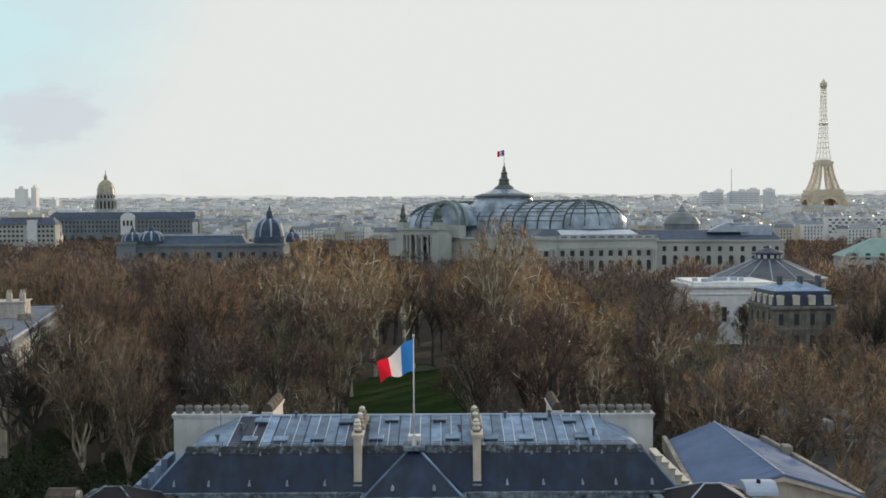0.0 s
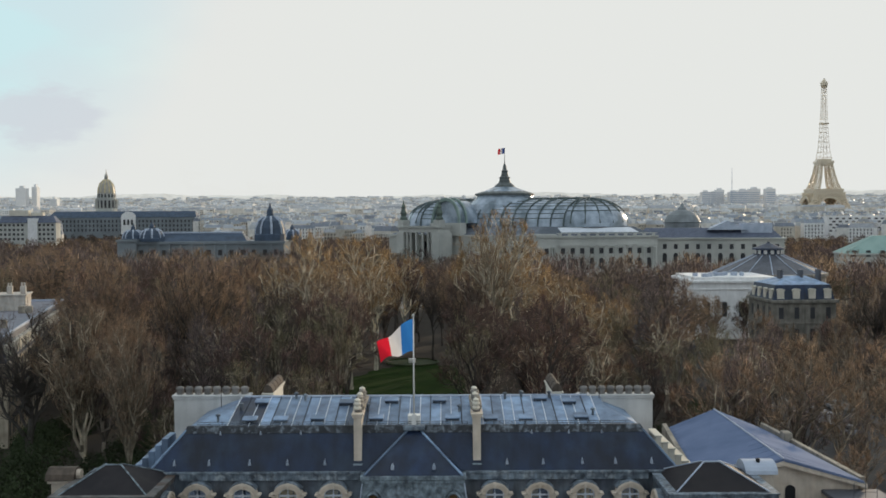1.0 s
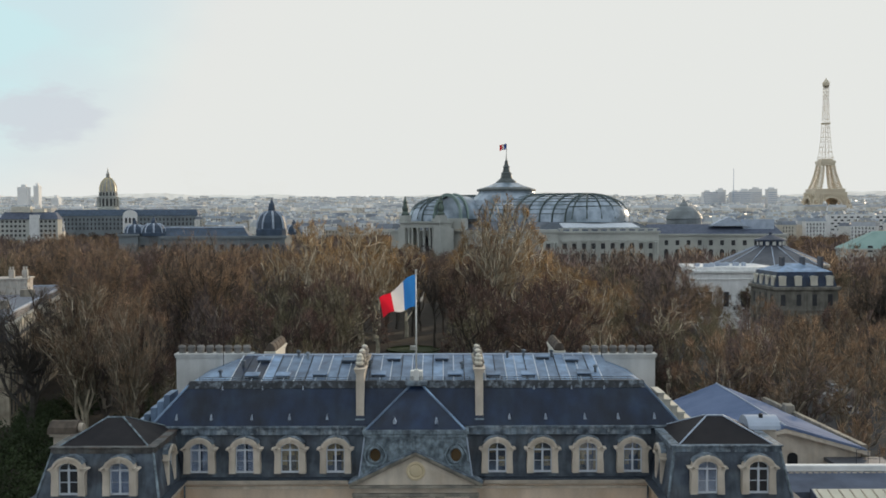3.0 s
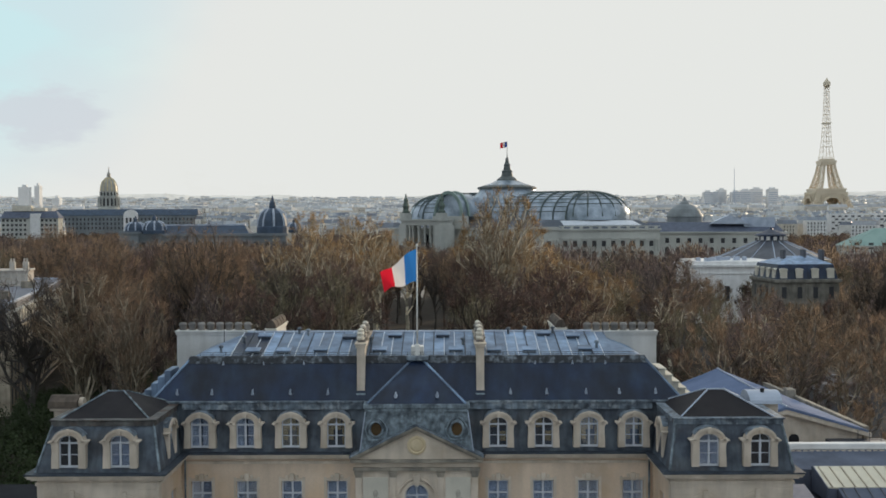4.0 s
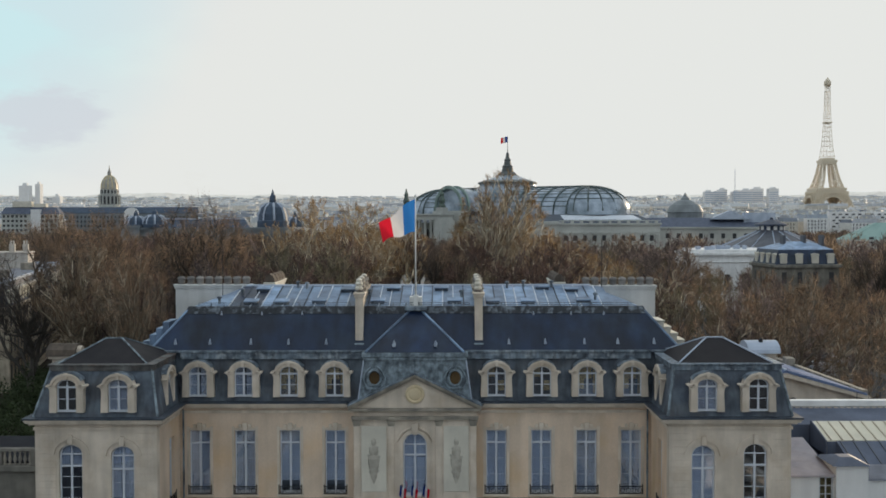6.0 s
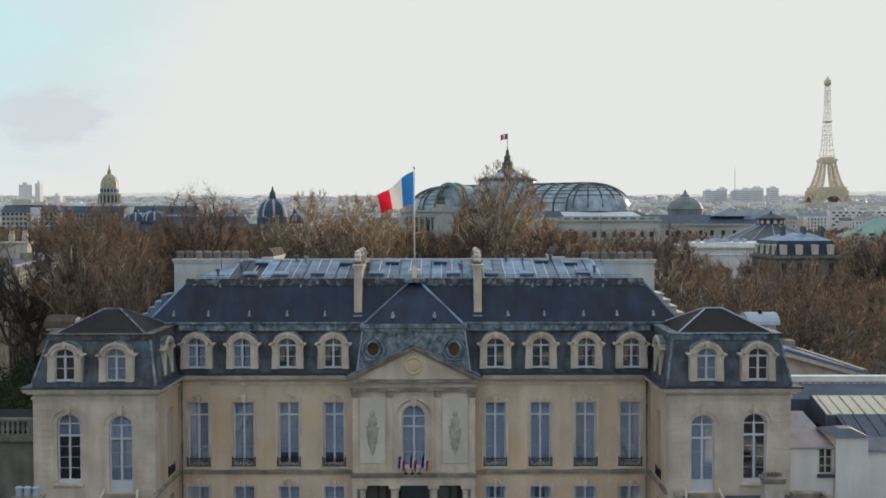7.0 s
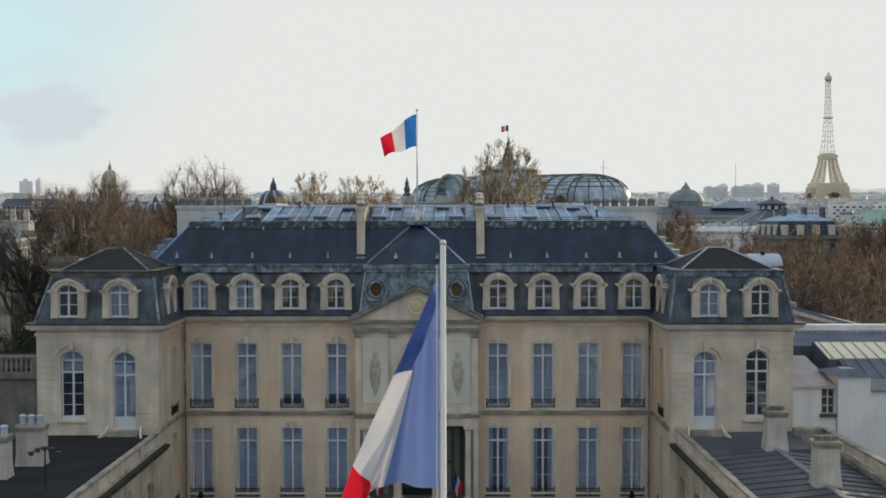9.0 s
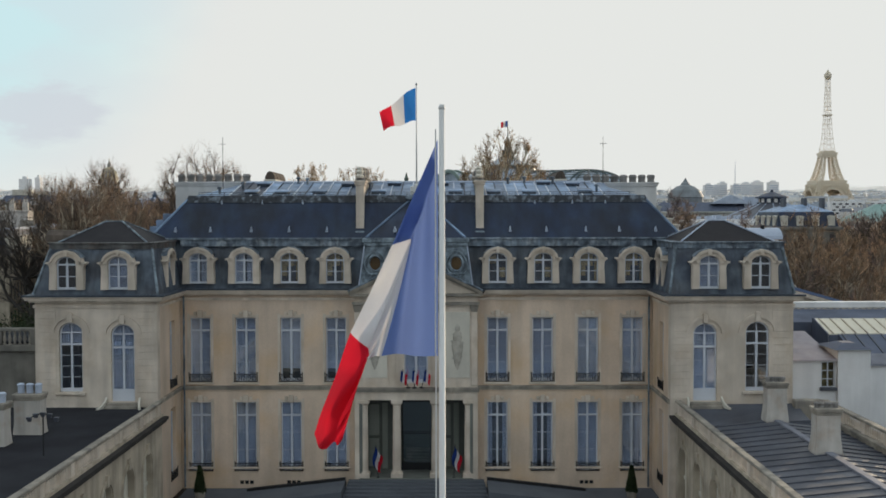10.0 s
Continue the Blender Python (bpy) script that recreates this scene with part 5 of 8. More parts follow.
tagged(part("lawn", bm, GRASS), "mown green garden lawn between bare trees", "lawn", kind="structure")
slab("garden_path", -30, 22, 84, 100, 0.0, material("garden_gravel", (0.16, 0.14, 0.11), (0.12, 0.105, 0.08), rough=0.95), "pale gravel garden terrace behind the palace", "path")
slab("road", 50, 68, 60, 330, 0.0, ASPHALT, "grey asphalt avenue under bare trees", "road")
slab("pavement", 68, 71, 60, 330, 0.14, material("pavement_stone", (0.11, 0.10, 0.095), (0.08, 0.075, 0.07), rough=0.9), "grey pavement along the avenue", "pavement")
fountain = thing("garden_basin", "round stone basin with a low white box in the lawn", "basin", (-7.0, 236, 0))
bm = bmesh.new()
lathe(bm, [(6.2, 0.0), (6.2, 0.35), (5.8, 0.4), (5.7, 0.12), (0.1, 0.1)], 0, 0, 32)
part("rim", bm, LEAF, fountain, "low dark clipped hedge ring")
bm = bmesh.new()
box(bm, -0.8, 0.8, -0.7, 0.7, 0.1, 1.0, 0.06)
part("box", bm, WHITE, fountain)

# ---- courtyard ranges ----
bal = bmesh.new()
lathe(bal, [(0.075, 0.0), (0.075, 0.05), (0.035, 0.1), (0.085, 0.24), (0.05, 0.42), (0.032, 0.52), (0.07, 0.58), (0.07, 0.62)], 0, 0, 8)
bal_me = mesh_of("baluster", bal, STONE_PALE, True)
post = bmesh.new()
box(post, -0.15, 0.15, -0.24, 0.24, 0.0, 0.70, 0.02)
post_me = mesh_of("post", post, STONE_PALE)
bpot = pot_me
zpot = bmesh.new()
lathe(zpot, [(0.20, 0.0), (0.20, 0.45), (0.24, 0.47), (0.24, 0.56), (0.12, 0.62)], 0, 0, 12)
zpot_me = mesh_of("chimney_pot", zpot, ZINC_PALE)


LEDGE_LEAD = material("black_brown_lead", (0.050, 0.044, 0.040), (0.030, 0.027, 0.026), rough=0.8, scale=2)


PLASTER_WARM = material("stained_pale_plaster", (0.63, 0.585, 0.53), (0.50, 0.46, 0.41), streak=0.3, rough=0.9, scale=1.4, stain=((0.45, 0.33, 0.24), 0.5, 1.5))


def range_house(s):
    x_in = -17.1 if s < 0 else 14.0
    house = thing("courtyard_range", "low limestone range with arched bays and a balustraded flat roof" if s < 0 else "low limestone range with arched bays and a ribbed zinc roof", "building", (x_in, 38, 0), "courtyard ranges")
    # wall with arches, from y = 14 to 62.45
    bm = bmesh.new()
    bays = [2.0 + 3.6 * k for k in range(13)]
    wall_x(bm, 0, 48.4, 0, 0.6, 0, 5.55, [(b, 1.7, 0.5, 3.5, 0.85) for b in bays])
    M = Matrix.Translation((0, -24, 0)) @ R_LEFT if s < 0 else Matrix.Translation((0, 24.4, 0)) @ R_RIGHT
    bm.transform(M)
    part("wall", bm, STONE_DIM, house, "grimy limestone courtyard wall with blind arches")
    bay = bmesh.new()
    for i in range(10):
        a0, a1 = math.pi * i / 10, math.pi * (i + 1) / 10
        q = lambda r, a: (r * math.cos(a), 3.5 + r * math.sin(a))
        prism_y(bay, [q(0.92, a0), q(1.15, a0), q(1.15, a1), q(0.92, a1)], -0.08, 0)
    box(bay, -0.16, 0.16, -0.13, 0, 4.3, 4.9)
    for e in (-1.05, 1.05):
        box(bay, e - 0.12, e + 0.12, -0.06, 0, 0.4, 3.5)
    bay_me = mesh_of("arch_moulding", bay, STONE_DIM)
    infill = bmesh.new()
    box(infill, -0.85, 0.85, 0.3, 0.36, 0.5, 4.4)
    box(infill, -0.85, 0.85, 0.22, 0.3, 2.35, 2.55)
    for e in (-0.6, 0.0, 0.6):
        box(infill, e - 0.05, e + 0.05, 0.26, 0.3, 0.6, 3.9)
    infill_me = mesh_of("blind_panel", infill, RELIEF)
    for b in bays:
        again("arch_moulding", bay_me, house, M @ pose(b, 0, 0))
        again("blind_panel", infill_me, house, M @ pose(b, 0, 0))
    bm = bmesh.new()
    a, b = sorted((0, -s * 0.28))
    box(bm, min(a, b), max(a, b), -24, 24.4, 5.55, 5.72)
    a, b = sorted((s * 0.3, -s * 0.42))
    box(bm, a, b, -24, 24.4, 5.72, 5.9)
    part("cornice", bm, LEDGE_LEAD, house, "black-brown capped cornice")
    # balustrade
    bm = bmesh.new()
    box(bm, *sorted((-s * 0.1, s * 0.3)), -24, 24.3, 5.9, 6.06)
    part("bottom_rail", bm, STONE_DIM, house)
    bm = bmesh.new()
    box(bm, *sorted((-s * 0.08, s * 0.28)), -24, 24.3, 6.68, 6.84, 0.03)
    part("top_rail", bm, STONE_GREY, house, "weathered stone balustrade rail")
    for k in range(14):
        y = 23.6 - 3.6 * k
        again("post", post_me, house, pose(s * 0.1, y, 6.0))
        if k < 9:
            for j in range(11):
                again("baluster", bal_me, house, pose(s * 0.1, y - 0.45 - 0.27 * j, 6.06))
    # roof
    if s < 0:
        bm = bmesh.new()
        box(bm, -14, -0.9, -24, 24.4, 5.6, 6.42)
        box(bm, -0.9, -0.3, -24, 24.4, 5.6, 5.98)
        part("roof", bm, TAR, house, "flat dark felt roof")
    else:
        bm = bmesh.new()
        prism_y(bm, [(0.3, 5.0), (8.6, 5.0), (8.6, 5.7), (5.2, 6.1), (0.3, 5.6)], -24, 24.4)
        rf = part("roof", bm, ROOF_GREY, house, "low-pitched grey metal roof with standing seams")
        sm = bmesh.new()
        L1 = math.hypot(4.9, 0.55)
        box(sm, 0, L1, -0.03, 0.03, 0, 0.06)
        sm_me = mesh_of("seam", sm, ROOF_GREY)
        L2 = math.hypot(3.4, 0.4)
        s2 = bmesh.new()
        box(s2, 0, L2, -0.03, 0.03, 0, 0.06)
        s2_me = mesh_of("seam", s2, ROOF_GREY)
        for k in range(36):
            y = 22.6 - 1.05 * k
            again("seam", sm_me, rf, pose(0.35, y, 5.6, 0, -math.degrees(math.atan2(0.5, 4.9)), 0))
            again("seam", s2_me, rf, pose(5.2, y, 6.1, 0, math.degrees(math.atan2(0.4, 3.4)), 0))
        bm = bmesh.new()
        box(bm, 5.0, 5.4, -24, 22.4, 6.05, 6.2, 0.03)
        part("ridge", bm, RIDGE_GREY, house, "grey zinc ridge capping")
        bm = bmesh.new()
        solid(bm, [(0.4, 21.9, 5.2), (7.2, 21.9, 5.2), (7.2, 24.39, 5.2), (0.4, 24.39, 5.2)], [(0.4, 21.9, 5.7), (7.2, 21.9, 6.1), (7.2, 24.39, 6.62), (0.4, 24.39, 6.55)])
        part("landing", bm, ROOF_GREY, house, "smooth dark sheet landing rising to the palace wall")
        bm = bmesh.new()
        box(bm, 8.6, 9.2, -24, 24.4, 0.0, 5.95)
        box(bm, 8.5, 9.3, -24, 24.4, 5.95, 6.1, 0.02)
        part("outer_wall", bm, STONE_GREY, house, "lichened outer wall of the range")
        bm = bmesh.new()
        box(bm, 8.7, 9.1, -24, 24.3, 6.72, 6.88, 0.03)
        part("top_rail", bm, STONE_GREY, house, "lichened outer balustrade rail")
        for k in range(8):
            y = 23.9 - 2.9 * k
            again("post", post_me, house, pose(8.9, y, 6.06))
            for j in range(8):
                again("baluster", bal_me, house, pose(8.9, y - 0.4 - 0.3 * j, 6.1))
        bm = bmesh.new()
        box(bm, 6.9, 8.6, 23.6, 24.2, 5.6, 6.95, 0.05)
        part("parapet_end", bm, STONE_GREY, house, "weathered parapet block")
    # chimneys
    spots = ((-5.0, 17.0, 1.4, 8.75), (-5.75, 14.2, 1.4, 8.75)) if s < 0 else ((5.2, 22.0, 1.12, 8.5), (5.2, 13.9, 1.18, 8.5))
    for cx, cy, w, top in spots:
        bm = bmesh.new()
        for z0, z1, e0, e1 in ((5.4, 6.2, 0.13, 0.09), (6.2, 6.6, 0.09, 0.04), (6.6, 7.1, 0.04, 0.0), (7.1, top - 0.5, 0.0, 0.0)):
            ring = lambda e, z: [(cx - w / 2 - e, cy - 0.42 - e, z), (cx + w / 2 + e, cy - 0.42 - e, z), (cx + w / 2 + e, cy + 0.42 + e, z), (cx - w / 2 - e, cy + 0.42 + e, z)]
            solid(bm, ring(e0, z0), ring(e1, z1))
        st = part("chimney", bm, PLASTER_WARM, house, "pale rendered chimney stack flaring at its foot")
        bm = bmesh.new()
        box(bm, cx - w / 2 - 0.05, cx + w / 2 + 0.05, cy - 0.47, cy + 0.47, top - 0.5, top - 0.36, 0.02)
        box(bm, cx - w / 2 - 0.10, cx + w / 2 + 0.10, cy - 0.52, cy + 0.52, top - 0.36, top - 0.16, 0.03)
        part("capping", bm, STONE_GREY, st, "dark weathered capping")
        for k in range(3 if s < 0 else 5):
            nn = 3 if s < 0 else 5
            again("chimney_pot", bpot if s > 0 else zpot_me, st, pose(cx - w / 2 + w * (k + 0.5) / nn, cy, top - 0.17) @ Matrix.Scale(0.85 if s < 0 else 0.5, 4))
    return house


left_range, right_range = range_house(-1), range_house(1)
# lamp mast on the left range
mast = thing("floodlight_mast", "black mast with small floodlights on the flat roof", "floodlight", (-19.4, 49.8, 6.42))
bm = bmesh.new()
tube(bm, (0, 0, 0), (0, 0, 1.8), 0.035, n=6)
for k in range(6):
    a0, a1 = -0.75 + 0.25 * k, -0.5 + 0.25 * k
    tube(bm, (a0, 0, 2.05 - 0.55 * a0 * a0), (a1, 0, 2.05 - 0.55 * a1 * a1), 0.03, n=6)
tube(bm, (0, 0, 1.8), (0, 0, 2.05), 0.03, n=6)
part("mast", bm, IRON, mast)
for k in (-0.66, -0.34, 0.0, 0.34, 0.66):
    bm = bmesh.new()
    z = 2.02 - 0.55 * k * k
    solid(bm, [(k - 0.07, -0.06, z - 0.12), (k + 0.07, -0.06, z - 0.12), (k + 0.07, 0.08, z - 0.12), (k - 0.07, 0.08, z - 0.12)], [(k - 0.12, -0.16, z + 0.1), (k + 0.12, -0.16, z + 0.1), (k + 0.12, 0.06, z + 0.1), (k - 0.12, 0.06, z + 0.1)])
    part("lamp_head", bm, ROOF_GREY, mast)
# steps up to the wing doors
for s in (-1, 1):
    st = thing("roof_steps", "short stone steps from the roof up to the wing door", "steps", (CX + s * 17.6, FY - 5.5, 6.4))
    for k in range(2):
        bm = bmesh.new()
        box(bm, -0.95, 0.95, -0.35 - 0.3 * (1 - k), -0.003, -0.05, 0.15 + 0.16 * k, 0.02)
        part("step", bm, STONE_GREY, st)
    for e in (-1, 1):
        bm = bmesh.new()
        for k in range(6):
            f0, f1 = k / 6, (k + 1) / 6
            q = lambda f: (e * (1.02 + 0.25 * f * f), -0.003 - 1.0 * f, 0.5 * (1 - f) ** 1.6 + 0.12)
            (xa, ya, za), (xb, yb, zb) = q(f0), q(f1)
            solid(bm, [(xb - 0.06, yb, 0), (xb + 0.06, yb, 0), (xa + 0.06, ya, 0), (xa - 0.06, ya, 0)], [(xb - 0.06, yb, zb), (xb + 0.06, yb, zb), (xa + 0.06, ya, za), (xa - 0.06, ya, za)])
        part("cheek", bm, RELIEF, st)

# ---- neighbours right of the palace ----
hall = thing("gabled_hall", "long hall with a low-pitched lilac zinc roof and cream gable", "building", (30.2, 92, -0.75))
HF, HB = 6.9, 4.9            # half widths at the front and at the back
bm = bmesh.new()
solid(bm, [(-HF, 0.1, 0.5), (HF, 0.1, 0.5), (HB, 22.8, 0.5), (-HB, 22.8, 0.5)], [(-HF, 0.1, 10.3), (HF, 0.1, 10.3), (HB, 22.8, 10.3), (-HB, 22.8, 10.3)])
solid(bm, [(-HF, 0.1, 10.3), (HF, 0.1, 10.3), (0, 0.1, 12.2)], [(-HB, 22.8, 10.3), (HB, 22.8, 10.3), (0, 22.8, 12.2)])
part("wall", bm, STONE_PALE, hall, "pale cream rendered walls")
for s in (-1, 1):
    bm = bmesh.new()
    q = lambda w, y: [(0, y, 12.28), (s * w, y, 10.24), (s * w, y, 10.42), (0, y, 12.5)]
    solid(bm, q(HF + 0.3, -0.5), q(HB + 0.3, 23.2))
    bmesh.ops.recalc_face_normals(bm, faces=bm.faces[:])
    rf = part("roof_slope", bm, ROOF_LILAC, hall, "dull lilac-grey zinc roof slope")
    for k in range(15):
        y = -0.3 + 1.6 * k
        w = HF + 0.3 - (HF - HB) * (y + 0.5) / 23.7
        bm = bmesh.new()
        for y0, y1, z in ((y - 0.03, y + 0.03, 0.035),):
            solid(bm, [(0, y0, 12.49), (s * w, y0, 10.41), (s * w, y1, 10.41), (0, y1, 12.49)], [(0, y0, 12.5 + z), (s * w, y0, 10.42 + z), (s * w, y1, 10.42 + z), (0, y1, 12.5 + z)])
        bmesh.ops.recalc_face_normals(bm, faces=bm.faces[:])
        part("seam", bm, ROOF_LILAC, rf)
bm = bmesh.new()
tube(bm, (0, -0.5, 12.53), (0, 23.2, 12.53), 0.08, n=6)
part("ridge_capping", bm, ZINC_PALE, hall)
for s in (-1, 1):
    bm = bmesh.new()
    pts = [(0, 12.25), (s * 7.5, 10.15), (s * 7.5, 9.8), (0, 11.85)]
    prism_y(bm, pts if s > 0 else pts[::-1], -0.45, 0.1)
    part("raking_cornice", bm, STONE_PALE, hall)
bm = bmesh.new()
prism_y(bm, arch_points(0.8, 0.9, 8.6, 9.6, 0.4), 0.02, 0.098)
part("window", bm, IRON, hall, "dark arched gable window")
for s in (-1, 1):
    bm = bmesh.new()
    q = lambda x0, x1, y, z: [(s * x0, y, 9.3), (s * x1, y, 9.3), (s * x1, y, z), (s * x0, y, z)]
    solid(bm, q(HF + 0.32, HF + 0.8, 0.6, 10.55), q(HB + 0.32, HB + 0.8, 23.6, 10.85))
    bmesh.ops.recalc_face_normals(bm, faces=bm.faces[:])
    part("parapet", bm, STONE_GREY, hall, "pale stone parapet along the eaves")
bm = bmesh.new()
box(bm, HB + 0.4, HB + 1.3, 15.5, 17.0, 9.3, 11.4, 0.08)
part("chimney", bm, STONE_GREY, hall, "low pale stack on the parapet")
bm = bmesh.new()
for x in (5.2, 6.2, 7.2):
    tube(bm, (x, -3.2, 9.5), (x, -3.2, 11.0), 0.03, n=5)
for z in (10.2, 11.0):
    tube(bm, (5.2, -3.2, z), (7.2, -3.2, z), 0.025, n=5)
box(bm, 3.6, 8.6, -3.6, 0.05, 9.3, 9.6)
part("roof_platform", bm, ROOF_GREY, hall, "roof platform with a metal guard rail")

annex = thing("annex", "white flat-roofed annex with pale skylights and grey zinc roofs", "building", (21.05, 66, 0))
bm = bmesh.new()
box(bm, 2.2, 40, 13.0, 25, 0, 7.6)
part("rear_block", bm, ROOF_GREY, annex, "low grey rear block")
bm = bmesh.new()
box(bm, 1.2, 40.3, 12.2, 12.85, 10.95, 11.42, 0.05)
part("parapet", bm, RENDER, annex, "white parapet")
bm = bmesh.new()
prism_x(bm, [(9.2, 0), (12.85, 0), (12.85, 10.93), (12.2, 10.93), (9.2, 10.2)], 1.4, 40)
ur = part("upper_roof", bm, ROOF_BLUE, annex, "dark ribbed roof strip under the parapet")
scal = bmesh.new()
box(scal, -0.16, 0.16, 12.0, 12.19, 10.58, 10.93)
scal_me = mesh_of("scallop", scal, STONE_PALE)
for k in range(40):
    again("scallop", scal_me, ur, pose(1.8 + 0.48 * k, 0, 0))
bm = bmesh.new()
prism_x(bm, [(5.9, 8.8), (8.95, 8.8), (8.95, 10.5), (8.7, 10.5), (5.9, 9.75)], 5.6, 40)
sk = part("skylight", bm, material("pale_skylight_glazing", (0.72, 0.66, 0.52), (0.60, 0.55, 0.43), rough=0.4, spec=0.4), annex, "long cream skylight")
bm = bmesh.new()
prism_x(bm, [(5.88, 8.78), (8.97, 8.78), (8.97, 10.53), (8.7, 10.53), (5.88, 9.76)], 5.5, 5.58)
part("skylight_cheek", bm, ROOF_BLUE, annex)
bm = bmesh.new()
box(bm, 5.6, 40, 5.84, 5.895, 8.8, 9.66)
part("skylight_upstand", bm, ROOF_BLUE, annex, "dark upstand below the skylight")
sb = bmesh.new()
prism_x(sb, [(5.88, 9.75), (8.7, 10.5), (8.7, 10.56), (5.88, 9.81)], -0.04, 0.04)
sb_me = mesh_of("skylight_bar", sb, STONE_DIM)
for k in range(26):
    again("skylight_bar", sb_me, sk, pose(5.9 + 0.8 * k, 0, 0))
bm = bmesh.new()
prism_x(bm, [(2.9, 0), (9.1, 0), (9.1, 9.7), (5.85, 9.7), (2.9, 8.6)], 6.25, 40)
lr = part("lower_roof", bm, ROOF_BLUE, annex, "sloping grey zinc roof with seams")
sb = bmesh.new()
prism_x(sb, [(2.9, 8.6), (5.85, 9.7), (5.85, 9.77), (2.9, 8.67)], -0.035, 0.035)
sb_me = mesh_of("seam", sb, ROOF_GREY)
for k in range(20):
    again("seam", sb_me, lr, pose(6.5 + 0.9 * k, 0, 0))
bm = bmesh.new()
wall_x(bm, 0.05, 4.02, 0.2, 5.0, 0, 8.65, [(3.5, 0.92, 6.95, 8.6, 0.0)])
part("white_block", bm, RENDER, annex, "white rendered wall with one casement")
bm = bmesh.new()
box(bm, 4.04, 6.1, -0.05, 2.8, 0, 9.4)
part("stair_tower", bm, RENDER, annex, "plain white stair tower")
bm = bmesh.new()
box(bm, 6.3, 14, 0.6, 2.85, 0, 8.3)
part("white_block", bm, RENDER, annex, "white rendered side block")
bm = bmesh.new()
solid(bm, [(-0.1, 0.0, 8.65), (4.02, 0.0, 8.65), (4.02, 6.2, 8.65), (-0.1, 6.2, 8.65)], [(-0.1, 0.05, 8.75), (4.02, 0.05, 8.75), (4.02, 6.2, 9.9), (-0.1, 6.2, 9.9)])
part("pink_roof", bm, material("faded_pink_zinc", (0.42, 0.36, 0.36), (0.34, 0.31, 0.33), rough=0.6, streak=0.2, spec=0.2), annex, "faded pinkish sheet roof")
bm = bmesh.new()
solid(bm, [(3.75, -0.3, 9.4), (6.2, -0.3, 9.4), (6.2, 3.0, 9.4), (3.75, 3.0, 9.4)], [(4.6, 0.8, 9.75), (5.4, 0.8, 9.75), (5.4, 1.8, 9.75), (4.6, 1.8, 9.75)])
part("cap_roof", bm, ROOF_BLUE, annex, "hipped zinc cap of the stair tower")
bm = bmesh.new()
solid(bm, [(6.2, 0.4, 8.3), (14.1, 0.4, 8.3), (14.1, 3.0, 8.3), (6.2, 3.0, 8.3)], [(6.2, 0.5, 8.42), (14.1, 0.5, 8.42), (14.1, 3.0, 8.75), (6.2, 3.0, 8.75)])
part("cap_roof", bm, RIDGE_GREY, annex)
bm = bmesh.new()
box(bm, 3.05, 3.95, 0.6, 0.66, 6.95, 8.6)
part("window_opening", bm, material("dim_yellow_room", (0.20, 0.17, 0.09), (0.07, 0.06, 0.04), rough=0.9, scale=5), annex)
bm = bmesh.new()
for x in (3.05, 3.46, 3.88):
    box(bm, x, x + 0.08, 0.3, 0.36, 6.95, 8.6)
for z in (6.95, 7.45, 8.0, 8.53):
    box(bm, 3.05, 3.95, 0.31, 0.35, z, z + 0.05)
part("window_frame", bm, JOINERY, annex, "white casement in the white wall")
bm = bmesh.new()
box(bm, 2.95, 4.03, 0.0, 0.2, 6.75, 6.98, 0.02)
part("sill", bm, ROOF_GREY, annex)
# low stone building left of the palace
# the shade on these walls is put into the stone's colour
SHADED_STONE = material("shade_darkened_stone", (0.27, 0.25, 0.215), (0.16, 0.15, 0.13), streak=0.35, rough=0.95, scale=1.2)
lodge = thing("side_lodge", "low limestone side building with a stone balustrade", "building", (-24.85, 63.5, 0))
bm = bmesh.new()
box(bm, -16, -0.1, 0, 8, 0, 9.7)
part("wall", bm, SHADED_STONE, lodge)
bm = bmesh.new()
box(bm, -16.2, -0.1, -0.3, 8.2, 9.7, 10.1, 0.05)
box(bm, -16.2, -0.1, -0.2, 0.2, 10.95, 11.15, 0.03)
box(bm, -0.5, -0.1, -0.2, 0.2, 10.1, 10.98, 0.02)
box(bm, -16.2, -2.3, -0.16, 0.16, 10.1, 10.98, 0.02)
part("cornice", bm, SHADED_STONE, lodge, "weathered stone cornice and rails")
lodge_bal = bmesh.new()
lathe(lodge_bal, [(0.075, 0.0), (0.075, 0.05), (0.035, 0.1), (0.085, 0.24), (0.05, 0.42), (0.032, 0.52), (0.07, 0.58), (0.07, 0.62)], 0, 0, 8)
lodge_bal_me = mesh_of("baluster", lodge_bal, STONE_GREY, True)
for k in range(7):
    if k % 7 != 0:
        again("baluster", lodge_bal_me, lodge, pose(-0.3 - 0.31 * k, 0, 10.1) @ Matrix.Scale(1.38, 4))
bm = bmesh.new()
box(bm, -16.1, -0.15, 0.4, 8.1, 10.1, 10.2)
part("roof", bm, TAR, lodge)

slab("park_path", -18, -8, 372, 480, 0.05, material("pale_park_gravel", (0.30, 0.28, 0.25), (0.24, 0.22, 0.20), rough=0.95), "pale gravel clearing among the park trees", "path")

# ---- parked cars on the avenue ----


